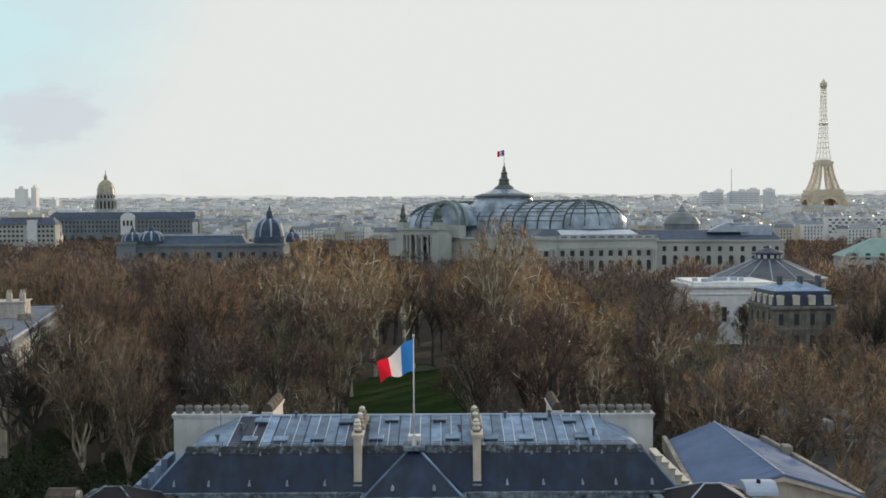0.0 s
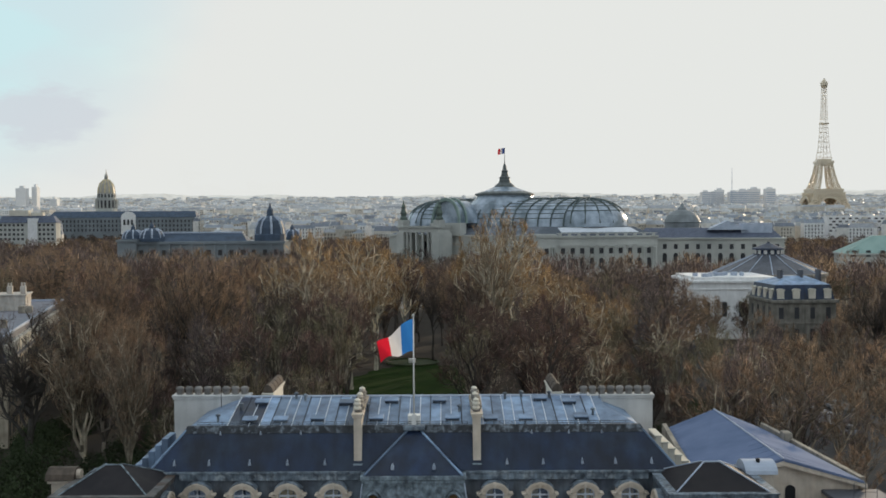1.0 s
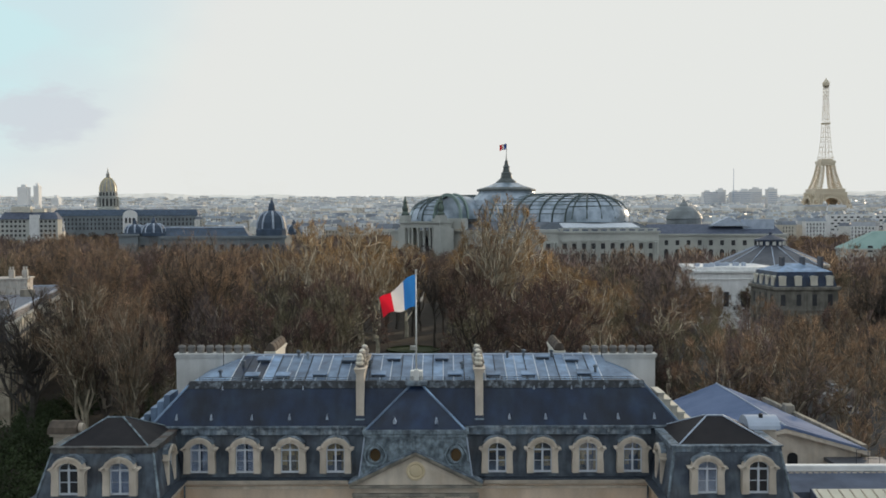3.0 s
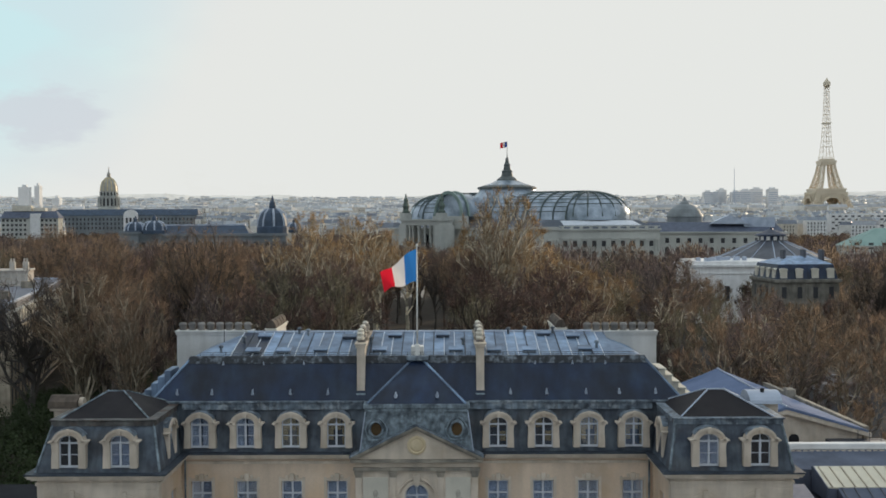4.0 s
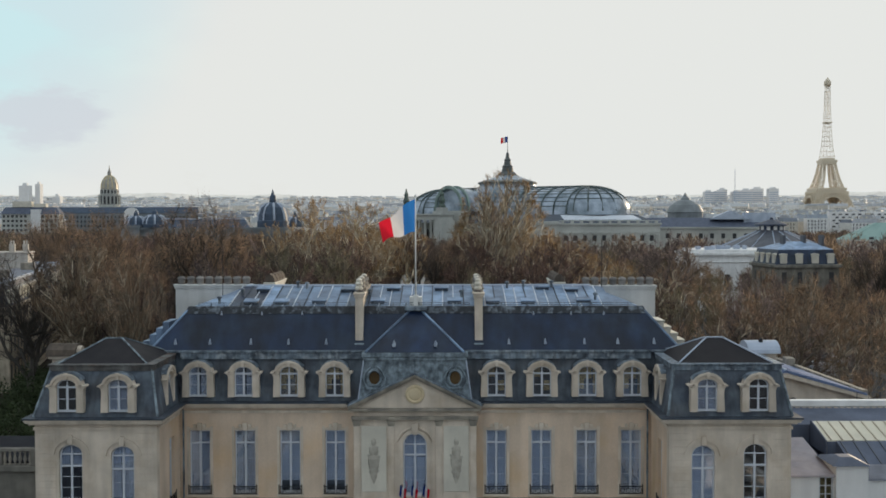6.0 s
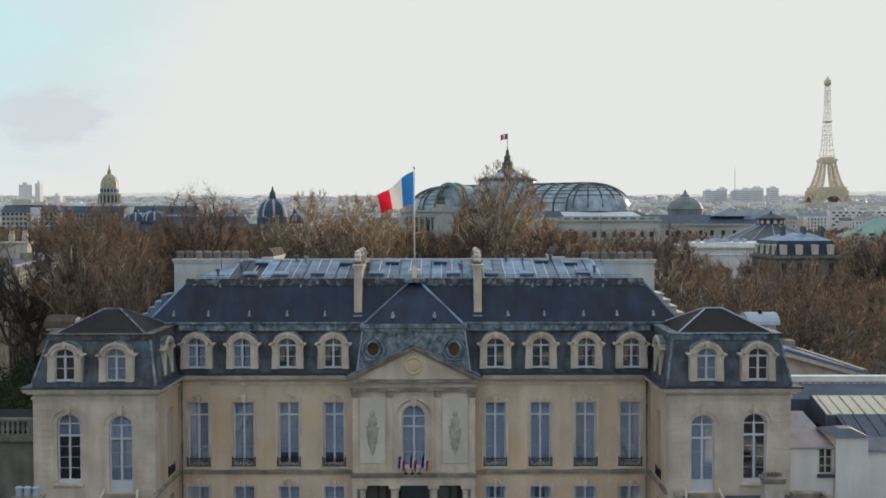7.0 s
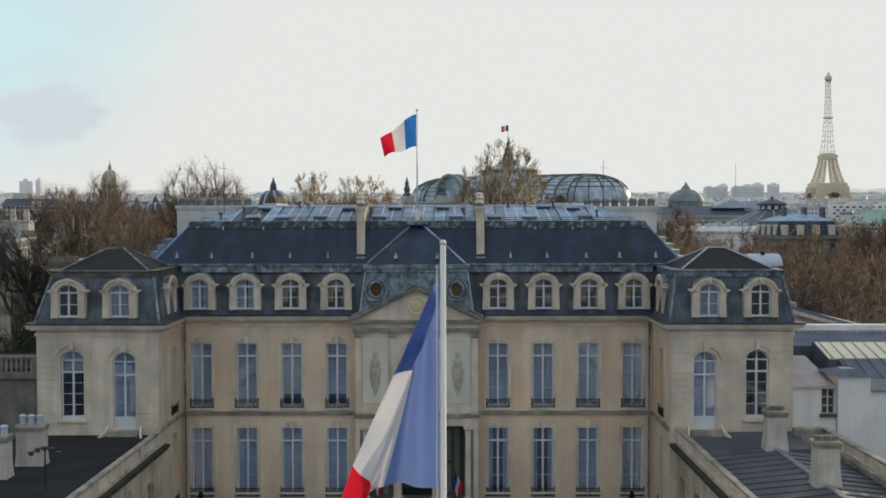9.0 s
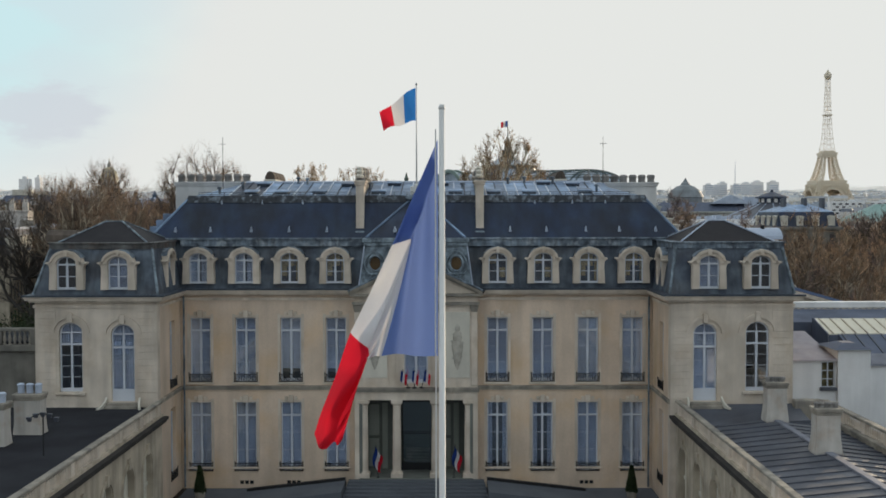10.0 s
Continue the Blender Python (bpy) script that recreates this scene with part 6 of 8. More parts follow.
def car(x, y, turn, colour, van=False):
    paint = material("car_paint", colour, tuple(c * 0.9 for c in colour), rough=0.3, bump=0, detail=0.02, spec=0.6)
    c = thing("van" if van else "car", ("white delivery van" if van else ("pale parked car" if colour[0] > 0.3 else "dark parked car")) + " on the avenue under bare trees", "van" if van else "car", (x, y, 0.0), "parked vehicles", turn=turn)
    bm = bmesh.new()
    prism_x(bm, [(-2.2, 0.3), (2.2, 0.3), (2.25, 0.75), (2.0, 0.95), (-2.15, 0.98), (-2.25, 0.6)], -0.88, 0.88)
    bmesh.ops.bevel(bm, geom=bm.edges[:], offset=0.06, segments=1, affect="EDGES")
    part("body", bm, paint, c)
    bm = bmesh.new()
    if van:
        solid(bm, [(-0.86, -2.15, 0.98), (0.86, -2.15, 0.98), (0.86, 1.5, 0.98), (-0.86, 1.5, 0.98)], [(-0.8, -2.1, 2.1), (0.8, -2.1, 2.1), (0.8, 0.8, 2.1), (-0.8, 0.8, 2.1)])
        part("cargo_body", bm, paint, c)
    else:
        solid(bm, [(-0.84, -1.9, 0.97), (0.84, -1.9, 0.97), (0.84, 1.2, 0.95), (-0.84, 1.2, 0.95)], [(-0.62, -1.25, 1.42), (0.62, -1.25, 1.42), (0.62, 0.35, 1.42), (-0.62, 0.35, 1.42)])
        part("cabin_glass", bm, material("car_glass", (0.03, 0.035, 0.04), rough=0.1, bump=0, spec=0.7), c)
        bm = bmesh.new()
        box(bm, -0.62, 0.62, -1.25, 0.35, 1.42, 1.47, 0.02)
        part("roof", bm, paint, c)
    wh = bmesh.new()
    lathe(wh, [(0.30, -0.11), (0.33, -0.06), (0.33, 0.06), (0.30, 0.11)], 0, 0, 14)
    me = mesh_of("wheel", wh, IRON)
    for wx in (-0.82, 0.82):
        for wy in (-1.4, 1.4):
            again("wheel", me, c, pose(wx, wy, 0.33, 0, 90, 0))


for x, y, tn, col, vn in ((60.5, 165, 4, (0.42, 0.43, 0.45), True), (61.5, 157, 2, (0.30, 0.31, 0.33), False), (66.8, 178, -3, (0.36, 0.38, 0.42), False), (66.6, 184, 0, (0.05, 0.05, 0.06), False), (61.0, 172, 0, (0.40, 0.42, 0.46), False), (58.0, 190, 2, (0.06, 0.06, 0.07), False), (66.8, 150, 1, (0.3, 0.31, 0.33), False)):
    car(x, y, tn, col, vn)

# ---- trees ----


def tree_mesh(name, seed, height, width, trunk, fork, counts, twig_w, n_twig, mats, steep=0.5, twig_len=1.0):
    """A bare winter tree: tapered trunk, limbs arching to a domed outline, branches, and a crown of fine twigs. Two meshes: wood, crown."""
    rnd = random.Random(seed)
    vs, fs = [], []

    def stick(p, q, r0, r1, n):
        d = (q - p).to_track_quat("Z", "Y")
        b = len(vs)
        for c, r in ((p, r0), (q, r1)):
            for i in range(n):
                vs.append(c + d @ Vector((math.cos(6.2832 * i / n) * r, math.sin(6.2832 * i / n) * r, 0)))
        for i in range(n):
            fs.append((b + i, b + (i + 1) % n, b + n + (i + 1) % n, b + n + i))

    def wob(s):
        return Vector((rnd.gauss(0, s), rnd.gauss(0, s), rnd.gauss(0, s)))

    def inside(p):
        """Pull a branch's end back within the domed outline."""
        q = Vector((p.x / R, p.y / R, (p.z - zc) / ((height - zc) if p.z > zc else 0.42 * height)))
        f = q.length * rnd.uniform(0.97, 1.07)
        return p if f <= 1 else Vector((p.x / f, p.y / f, zc + (p.z - zc) / f))

    n_limb, n_branch, n_spray = counts
    R, zc = width / 2, height * 0.52
    bend = [Vector((0, 0, -0.2))]
    for k in range(1, 7):
        bend.append(Vector((bend[-1].x + rnd.gauss(0, 0.007) * height, bend[-1].y + rnd.gauss(0, 0.007) * height, height * fork * 1.5 * k / 6)))
    for k in range(6):
        stick(bend[k], bend[k + 1], trunk * (1.15 - 0.13 * k), trunk * (1.02 - 0.13 * k), 6)
    tips = []
    for i in range(n_limb):
        az = 2.4 * i + rnd.uniform(-0.4, 0.4)
        phi = radians(82) * ((i + 0.5) / n_limb) ** 0.6 * rnd.uniform(0.88, 1.08)
        reach = rnd.uniform(0.82, 1.04)
        end = Vector((math.cos(az) * R * math.sin(phi) * reach, math.sin(az) * R * math.sin(phi) * reach, zc + (height * 0.94 - zc) * max(math.cos(phi), 0) ** 0.8 * reach - 0.06 * height * (phi > 1.2)))
        start = bend[min(6, 2 + int(rnd.random() * 5))] if i else bend[6]
        ctrl = start.lerp(end, 0.5) + Vector((math.cos(az), math.sin(az), 0)) * R * (0.22 - steep * 0.3) + Vector((0, 0, height * 0.06 * steep))
        ctrl.z = max(ctrl.z, start.z + 0.25 * (end.z - start.z))
        r0 = trunk * rnd.uniform(0.42, 0.62)
        last, side = start, []
        for k in range(1, 7):
            t = k / 6
            q = start * (1 - t) ** 2 + ctrl * 2 * t * (1 - t) + end * t * t + wob(0.014 * height) * (k < 6)
            stick(last, q, r0 * (1.1 - t), r0 * (0.95 - t) + 0.03, 4 if k < 3 else 3)
            if k > 1:
                side.append((last, q, t))
            last = q
        tips.append((last, (end - ctrl).normalized(), 1.0))
        for j in range(n_branch):
            a, b, t = side[rnd.randrange(len(side))]
            p = a.lerp(b, rnd.random())
            out = Vector((p.x, p.y, 0)) * (0.7 / max(R, 1))
            d = ((b - a).normalized() * 0.75 + out + wob(0.38) + Vector((0, 0, 0.35 + 0.4 * steep))).normalized()
            length = height * rnd.uniform(0.10, 0.20)
            m = p + d * length * 0.5
            d2 = (d + wob(0.22) + Vector((0, 0, 0.15))).normalized()
            m = inside(m)
            e = inside(m + d2 * length * 0.5)
            stick(p, m, r0 * 0.34, r0 * 0.22, 3)
            stick(m, e, r0 * 0.22, r0 * 0.1, 3)
            tips.append((e, d2, 1.0))
            for q in range(n_spray):
                c = (p.lerp(m, 0.5 + rnd.random() / 2) if q % 2 else m.lerp(e, rnd.random()))
                d3 = (d2 * 0.9 + wob(0.45) + Vector((0, 0, 0.15))).normalized()
                f = inside(c + d3 * height * rnd.uniform(0.045, 0.09))
                stick(c, f, r0 * 0.15, r0 * 0.06, 3)
                tips.append((c, d3, (f - c).length))
    wood = bpy.data.meshes.new(name + "_wood")
    wood.from_pydata([tuple(v) for v in vs], [], fs)
    wood.materials.append(mats[1])
    vs, fs = [], []
    for i in range(n_twig):
        p, d, run = tips[rnd.randrange(len(tips))]
        p = p + d * run * rnd.random() + wob(0.12)
        w = (d + wob(0.5) + Vector((0, 0, 0.25))).normalized()
        length = rnd.uniform(0.5, 1.6) * height / 22 * twig_len
        side = w.cross(wob(1)).normalized() * twig_w * rnd.uniform(0.6, 1.3)
        vs += [p - side, p + side, p + w * length]
        fs.append((3 * i, 3 * i + 1, 3 * i + 2))
    me = bpy.data.meshes.new(name + "_crown")
    me.from_pydata([tuple(v) for v in vs], [], fs)
    me.materials.append(mats[0])
    return wood, me


WOODS = ((TWIG, BARK_DARK), (TWIG_RED, BARK), (TWIG_WARM, BARK_LICHEN), (TWIG_OLIVE, BARK_LICHEN), (TWIG_MAUVE, BARK), (TWIG_RED, BARK_DARK), (TWIG_HAZY, BARK_MID), (TWIG_HAZY, BARK))
SPECIES = {
    "brown": [tree_mesh("brown", 10 + i, 20, (10, 8.5, 11, 9, 7.5, 10, 12, 8)[i], 0.3, (0.3, 0.4, 0.25, 0.35)[i % 4], (9, 8, 4), 0.034, 2400, m, (0.3, 0.7, 0.4, 0.9)[i % 4]) for i, m in enumerate(WOODS)],
    "pale": [tree_mesh("pale", 61 + i, 24, 8, 0.36, 0.36, (9, 6, 3), 0.028, 1500, (TWIG_WARM, BARK_PALE), 0.9) for i in range(2)],
    "gold": [tree_mesh("gold", 30 + i, 26, 12, 0.52, 0.34, (12, 7, 4), 0.034, 5600, (TWIG_GOLD, BARK_PALE), 0.6, 0.6) for i in range(2)],
    "plane": [tree_mesh("plane", 75, 34, 18, 0.66, 0.33, (20, 9, 4), 0.034, 13000, (TWIG_GOLD, BARK_PALE), 0.7, 0.5)],
    "round": [tree_mesh("round", 91 + i, 26, 15, 0.36, 0.3, (24, 11, 7), 0.016, 12000, (TWIG_WARM, BARK), 0.3, 1.1) for i in range(2)],
    "knotty": [tree_mesh("knotty", 140, 20, 11, 0.42, 0.3, (15, 10, 5), 0.024, 3800, (TWIG, BARK_DARK), 0.35, 1.1)],
    "near": [tree_mesh("near", 50 + i, 23, 11, 0.34, 0.16, (16, 11, 6), 0.016, 8000, (TWIG_WARM, BARK_LICHEN), 1.0, 1.1) for i in range(2)],
}
BASE = {"brown": 20, "pale": 24, "gold": 26, "plane": 34, "round": 26, "near": 23, "knotty": 20}
LABELS = {"knotty": ("dark knotty bare tree with thick crooked limbs", "tree"), "pale": ("slender bare tree with pale sunlit limbs", "tree"), "round": ("bare round-crowned tree with warm brown twigs", "tree"), "plane": ("very tall spreading plane tree with ochre twigs and pale limbs", "tree"), "brown": ("bare brown winter tree in the palace garden", "tree"), "gold": ("tall bare plane tree with ochre twigs and pale bark", "tree"), "near": ("large bare tree with dense fine upright branches", "tree")}


def tree(species, i, x, y, height, base, turn, width=0.0):
    wood, crown = SPECIES[species][i % len(SPECIES[species])]
    lab, cat = LABELS[species]
    t = thing("tree", lab, cat, (x, y, 0), "bare trees", turn=turn)
    kz = height / BASE[species]
    k = kz * random.uniform(0.9, 1.15)
    if width:
        xs = sorted(v.co.x for v in crown.vertices)
        n = len(xs)
        k = width / (xs[int(0.97 * n)] - xs[int(0.03 * n)])
    t.scale = (k, k, kz)
    again("trunk", wood, t, Matrix())
    again("crown", crown, t, Matrix())
    return t


# chosen trees whose outlines stand out
for x, y, h in ((17.0, 216, 27), (-17, 254, 25), (-9.5, 262, 24), (27, 190, 19), (-36, 225, 25), (34, 205, 18)):
    tree("gold", int(x), x, y, h, 26, x * 37)
for x, y, h, w in ((-31.5, 247, 30.8, 11.5), (-19.5, 243, 29.6, 15), (-24, 222, 25, 11), (-14.5, 225, 24, 9), (22, 200, 23, 12)):
    tree("gold", int(x), x, y, h, 26, x * 37, w)
for x, y, h, w in ((-54.5, 166, 26.4, 12.5), (-37.6, 162, 28.2, 13), (-90, 240, 27, 14)):
    tree("round", int(x), x, y, h, 26, x * 71, w)
for x, y, h, w in ((-46.8, 136, 22.6, 10.5), (-38.8, 128, 21.6, 7.5), (94, 203, 18, 10)):
    tree("near", int(x), x, y, h, 23, x * 53, w)
tree("knotty", 0, -55.5, 139, 21.2, 20, 40, 12.5)
tree("knotty", 0, 88, 210, 19, 20, 10, 11)
tree("brown", 4, 43, 200, 21.5, 20, 60, 10)
tree("brown", 7, 50, 215, 20, 20, 130, 9)
for x, y, h in ((53.5, 158, 13), (72.5, 152, 13), (54, 171, 13), (72, 178, 12), (47.5, 124, 12), (55.5, 108, 12), (70, 133, 13), (57, 188, 13.5), (42, 122, 16), (37, 127, 15.5), (33, 124, 14.5)):
    tree("brown", (2, 3, 6, 4)[int(y) % 4], x, y, h * 1.17, 20, x * 91 + y)
for x, y, h in ((62.5, 256, 14), (66.5, 260, 13.5), (63, 262, 12), (70, 266, 12.5), (77, 263, 11.5), (84, 265, 12), (91, 262, 12), (98, 266, 12), (70, 209, 11.5), (82, 208, 12), (95, 214, 14), (73, 200, 12), (77.5, 207, 12.5), (66.5, 206, 12), (66, 256, 13), (73, 252, 12.5), (81, 255, 13), (88, 251, 13), (95, 254, 13), (102, 250, 14)):
    tree("brown", int(x), x, y, h, 20, x * 41)
for x, y, h, w in ((-27, 205, 25.5, 9), (-17.6, 200, 23, 8), (-21.5, 188, 21, 8), (13.5, 150, 17.5, 8), (21.4, 143, 18, 7), (9, 200, 30, 9), (-33, 150, 18, 8), (46, 150, 15, 7), (-20, 170, 19, 7), (38, 175, 17, 8)):
    tree("pale", int(x), x, y, h, 24, x * 29, w)
tree("plane", 0, 10.8, 204, 34.2, 30, 20, 15.5)
rnd = random.Random(77)
placed = []
grove = []
for k in range(2600):
    y = rnd.uniform(104, 345)
    half = y * 0.47 + 12
    x = rnd.uniform(-half, half)
    if (abs(x + 7) < 11 and 168 < y < 238) or (abs(x + 5) < 9 and y < 215):
        continue
    if 58 < x < 63.5 or (x > 20 and x < 42 and y < 122) or (x < -58 - (y - 150) * 0.236 and y < 226):
        continue
    if 60 < x < 92 and 190 < y < 242 or 58 < x < 120 and 272 < y < 322:
        continue
    if x < -50 and y < 152 or x < -32 and y < 134:
        continue
    if x > 44 and y < 250 and int(x * 7 + y * 3) % 3:
        continue
    gap = 5.2 + 0.011 * y
    if any((x - a) ** 2 + (y - b) ** 2 < gap * gap for a, b in placed):
        continue
    placed.append((x, y))
    low = 0.72 if x > 18 else 1.0
    # paler kinds farther off, darker ones nearer, in place of distance haze
    kind = rnd.choice((0, 1, 3, 4, 5)) if y < 190 else rnd.choice((0, 1, 2, 6, 7, 4, 4, 2, 5, 1, 3))
    if x > 40:
        kind = (2, 3, 4, 6)[int(x + y) % 4]
    high, turn = rnd.uniform(16, 22.5) * low * (0.8 if y < 130 else 1), rnd.uniform(0, 360)
    if y > 232:
        grove.append((kind, x, y, high, turn))
    else:
        tree("brown", kind, x, y, high, 20, turn)
# the trees farther back, beyond counting
slots, gv, gf, gm, base = [], [], [], [], 0
for kind, x, y, high, turn in grove:
    for me in SPECIES["brown"][kind]:
        if me.materials[0] not in slots:
            slots.append(me.materials[0])
        co = np.empty(len(me.vertices) * 3)
        me.vertices.foreach_get("co", co)
        co = co.reshape(-1, 3) * (high / 20)
        c, q = math.cos(radians(turn)), math.sin(radians(turn))
        gv.append(np.stack([x + c * co[:, 0] - q * co[:, 1], y + q * co[:, 0] + c * co[:, 1], co[:, 2]], 1))
        k = len(me.polygons[0].vertices)
        ix = np.empty(len(me.loops), dtype=np.int32)
        me.loops.foreach_get("vertex_index", ix)
        gf += (ix.reshape(-1, k) + base).tolist()
        gm += [slots.index(me.materials[0])] * len(me.polygons)
        base += len(me.vertices)
me = bpy.data.meshes.new("tree_grove")
me.from_pydata(np.concatenate(gv).tolist(), [], gf)
for m in slots:
    me.materials.append(m)
me.polygons.foreach_set("material_index", gm)
tagged(new("tree_grove", me), "dense grove of bare brown trees deep in the garden", "trees", kind="stuff")

# undergrowth: evergreen shrubs on the garden's edges
rnd = random.Random(9)
for x, y, r, h in ((-58, 108, 6, 5.5), (-64, 118, 6, 6), (-38, 104, 5, 4), (-51, 105, 5, 5), (-33, 103, 5, 3.5), (-44, 101, 5, 4), (-34, 112, 4, 3.4), (-27, 108, 3.2, 2.8), (-42, 108, 4.5, 4.2), (-30, 118, 4, 3.6), (-48, 116, 4, 5), (58.5, 122, 2.2, 8.5), (-22, 150, 4, 3), (16, 160, 4, 3.0), (12, 246, 5, 4), (-25, 247, 5, 4), (-52, 240, 3, 12), (30, 128, 4, 3), (-47, 109, 5, 5.5), (-62.5, 205, 2.6, 19.5), (-96, 232, 3, 18), (-88, 205, 2.6, 20), (-68, 262, 3, 17), (-40, 113, 4.5, 5), (-54, 113, 5, 6), (-36, 108, 4, 4.5), (-30, 105, 4, 3.5), (20, 152, 4, 4), (34, 150, 5, 4), (45, 140, 4, 4), (-30, 145, 5, 4), (-40, 160, 5, 5), (-56, 124, 5, 7.5), (-50, 122, 4.5, 7), (-44, 119, 4, 6.5), (-52, 130, 4, 7), (-38, 119, 4, 6), (-33, 121, 4, 5), (-60, 112, 5, 7.5), (-30, 126, 4, 5.5)) + tuple((rnd.uniform(-60, -22), rnd.uniform(128, 182), rnd.uniform(3, 4.6), rnd.uniform(3, 6)) for _ in range(26)) + tuple((rnd.uniform(22, 52), rnd.uniform(128, 185), rnd.uniform(2.5, 4), rnd.uniform(2, 3.6)) for _ in range(14)):
    if h > 8:
        shrub = thing("evergreen_tree", "narrow dark evergreen tree among bare trees", "tree", (x, y, 0), "evergreen trees")
        bm = bmesh.new()
        tube(bm, (0, 0, -0.1), (0, 0, h * 0.8), 0.22, 0.06, 6)
        part("trunk", bm, BARK_DARK, shrub)
    else:
        shrub = thing("shrub", "dark evergreen shrub under the bare trees", "shrub", (x, y, 0), "garden shrubs")
    vs, fs = [], []
    for i in range(1700):
        a, b, c = rnd.gauss(0, 1), rnd.gauss(0, 1), abs(rnd.gauss(0, 1))
        l = math.sqrt(a * a + b * b + c * c) / (0.75 + 0.25 * math.sin(3 * math.atan2(b, a)) * 0.6 + rnd.uniform(-0.15, 0.15))
        p = Vector((a / l * r, b / l * r, c / l * h))
        d1, d2 = Vector([rnd.uniform(-0.28, 0.28) for _ in range(3)]), Vector([rnd.uniform(-0.28, 0.28) for _ in range(3)])
        vs += [p, p + d1, p + d2]
        fs.append((3 * i, 3 * i + 1, 3 * i + 2))
    me = bpy.data.meshes.new("foliage")
    me.from_pydata([tuple(v) for v in vs], [], fs)
    me.materials.append(LEAF_LIME if (x, y) == (58.5, 122) else LEAF)
    if (x, y) == (58.5, 122):
        tagged(shrub, "yellow-green bushy tree beside the avenue", "tree")
    new("foliage", me).parent = shrub

# far woods along the avenue gardens, beyond counting
rnd = np.random.default_rng(4)
def far_wood(name, spots, mat, label, w=0.16, per=420):
    vs, fs = [], []
    for x, y, h in spots:
        n = per
        d = rnd.normal(size=(n, 3))
        d /= np.linalg.norm(d, axis=1)[:, None]
        r = rnd.uniform(0.35, 1.0, n) ** 0.5
        c = np.stack([x + d[:, 0] * r * h * 0.34, y + d[:, 1] * r * h * 0.34, h * 0.58 + d[:, 2] * r * h * 0.42], 1)
        up = np.stack([d[:, 0] * 0.7, d[:, 1] * 0.7, np.abs(d[:, 2]) + 0.55], 1) + rnd.normal(size=(n, 3)) * 0.35
        up /= np.linalg.norm(up, axis=1)[:, None]
        side = np.cross(up, rnd.normal(size=(n, 3)))
        side *= (w * rnd.uniform(0.6, 1.4, n) / np.linalg.norm(side, axis=1))[:, None]
        L = rnd.uniform(1.0, 2.6, n)[:, None]
        b = sum(len(v) for v in vs)
        vs.append(np.concatenate([c - side, c + side, c + up * L], 0))
        i = np.arange(n)
        fs.append(np.stack([b + i, b + n + i, b + 2 * n + i], 1))
        t = np.array([[x - 0.3, y, 0], [x + 0.3, y, 0], [x + 0.1, y, h * 0.7], [x - 0.1, y, h * 0.7]])
        b = sum(len(v) for v in vs)
        vs.append(t)
        fs.append(np.array([[b, b + 1, b + 2], [b, b + 2, b + 3]]))
    me = bpy.data.meshes.new(name)
    me.from_pydata(np.concatenate(vs).tolist(), [], np.concatenate(fs).tolist())
    me.materials.append(mat)
    return tagged(new(name, me), label, "woods", kind="stuff")


spots = []
while len(spots) < 420:
    y = rnd.uniform(335, 545)
    x = rnd.uniform(-0.46 * y, 0.46 * y)
    if x > 25 and y > 500 or (-185 < x < -80 and y > 520):
        continue
    if 55 < x < 130 and 265 < y < 335:
        continue
    if abs(x + 13) < 8 and y < 485:
        continue
    spots.append((x, y, rnd.uniform(13, 19) if y < 420 else (rnd.uniform(4.5, 9) if x > 10 else (rnd.uniform(8, 13) if x > -60 else rnd.uniform(13.5, 18.5)))))
# a third of these trees takes the haze-paled tawny twigs
far_wood("far_woods", spots[0::3], TWIG_HAZY, "tawny bare trees of the avenue gardens")
far_wood("far_woods", spots[1::3], TWIG_MAUVE, "mauve-brown bare trees of the avenue gardens")
far_wood("far_woods", spots[2::3], TWIG, "dark brown bare trees of the avenue gardens")
spots = [(x + rnd.uniform(-6, 6), y, rnd.uniform(6, 9)) for y in np.arange(1000, 1600, 50) for x in np.arange(-0.365 * y, -0.235 * y, 22)]
far_wood("esplanade_woods", spots, TWIG, "bare trees along the far esplanade", 0.35, 90)
spots = []
while len(spots) < 520:
    y = rnd.uniform(548, 990)
    x = rnd.uniform(-0.47 * y, -0.01 * y)
    if -190 < x < -78 and y < 625:
        continue
    spots.append((x, y, rnd.uniform(10, 16)))
while len(spots) < 700:
    y = rnd.uniform(560, 990)
    x = rnd.uniform(0.33 * y, 0.47 * y)
    spots.append((x, y, rnd.uniform(9, 14)))
# half of these trees takes the haze-paled tawny twigs
far_wood("park_woods", spots[0::2], TWIG_HAZY, "tawny bare trees of the park by the river", 0.26, 200)
far_wood("park_woods", spots[1::2], TWIG_MAUVE, "mauve-brown bare trees of the park by the river", 0.26, 200)

# ---- landmarks ----
# light second tone paints patches of sky reflection onto the glass
GLAZING = material("sky_patched_glazing", (0.14, 0.185, 0.22), (0.42, 0.49, 0.58), rough=0.22, metal=0.0, scale=0.28, spec=0.7, bump=0, detail=0.3)
GREEN_STEEL = material("green_painted_steel", (0.10, 0.13, 0.125), (0.07, 0.09, 0.09), rough=0.6, scale=0.3)
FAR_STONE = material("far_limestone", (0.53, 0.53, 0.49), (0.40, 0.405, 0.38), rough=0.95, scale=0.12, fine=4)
FAR_DARK = material("far_window_dark", (0.05, 0.05, 0.055), rough=0.4, bump=0)
GOLDLEAF = material("gilded_lead", (0.42, 0.39, 0.33), (0.30, 0.29, 0.27), rough=0.45, metal=0.2, scale=0.3)

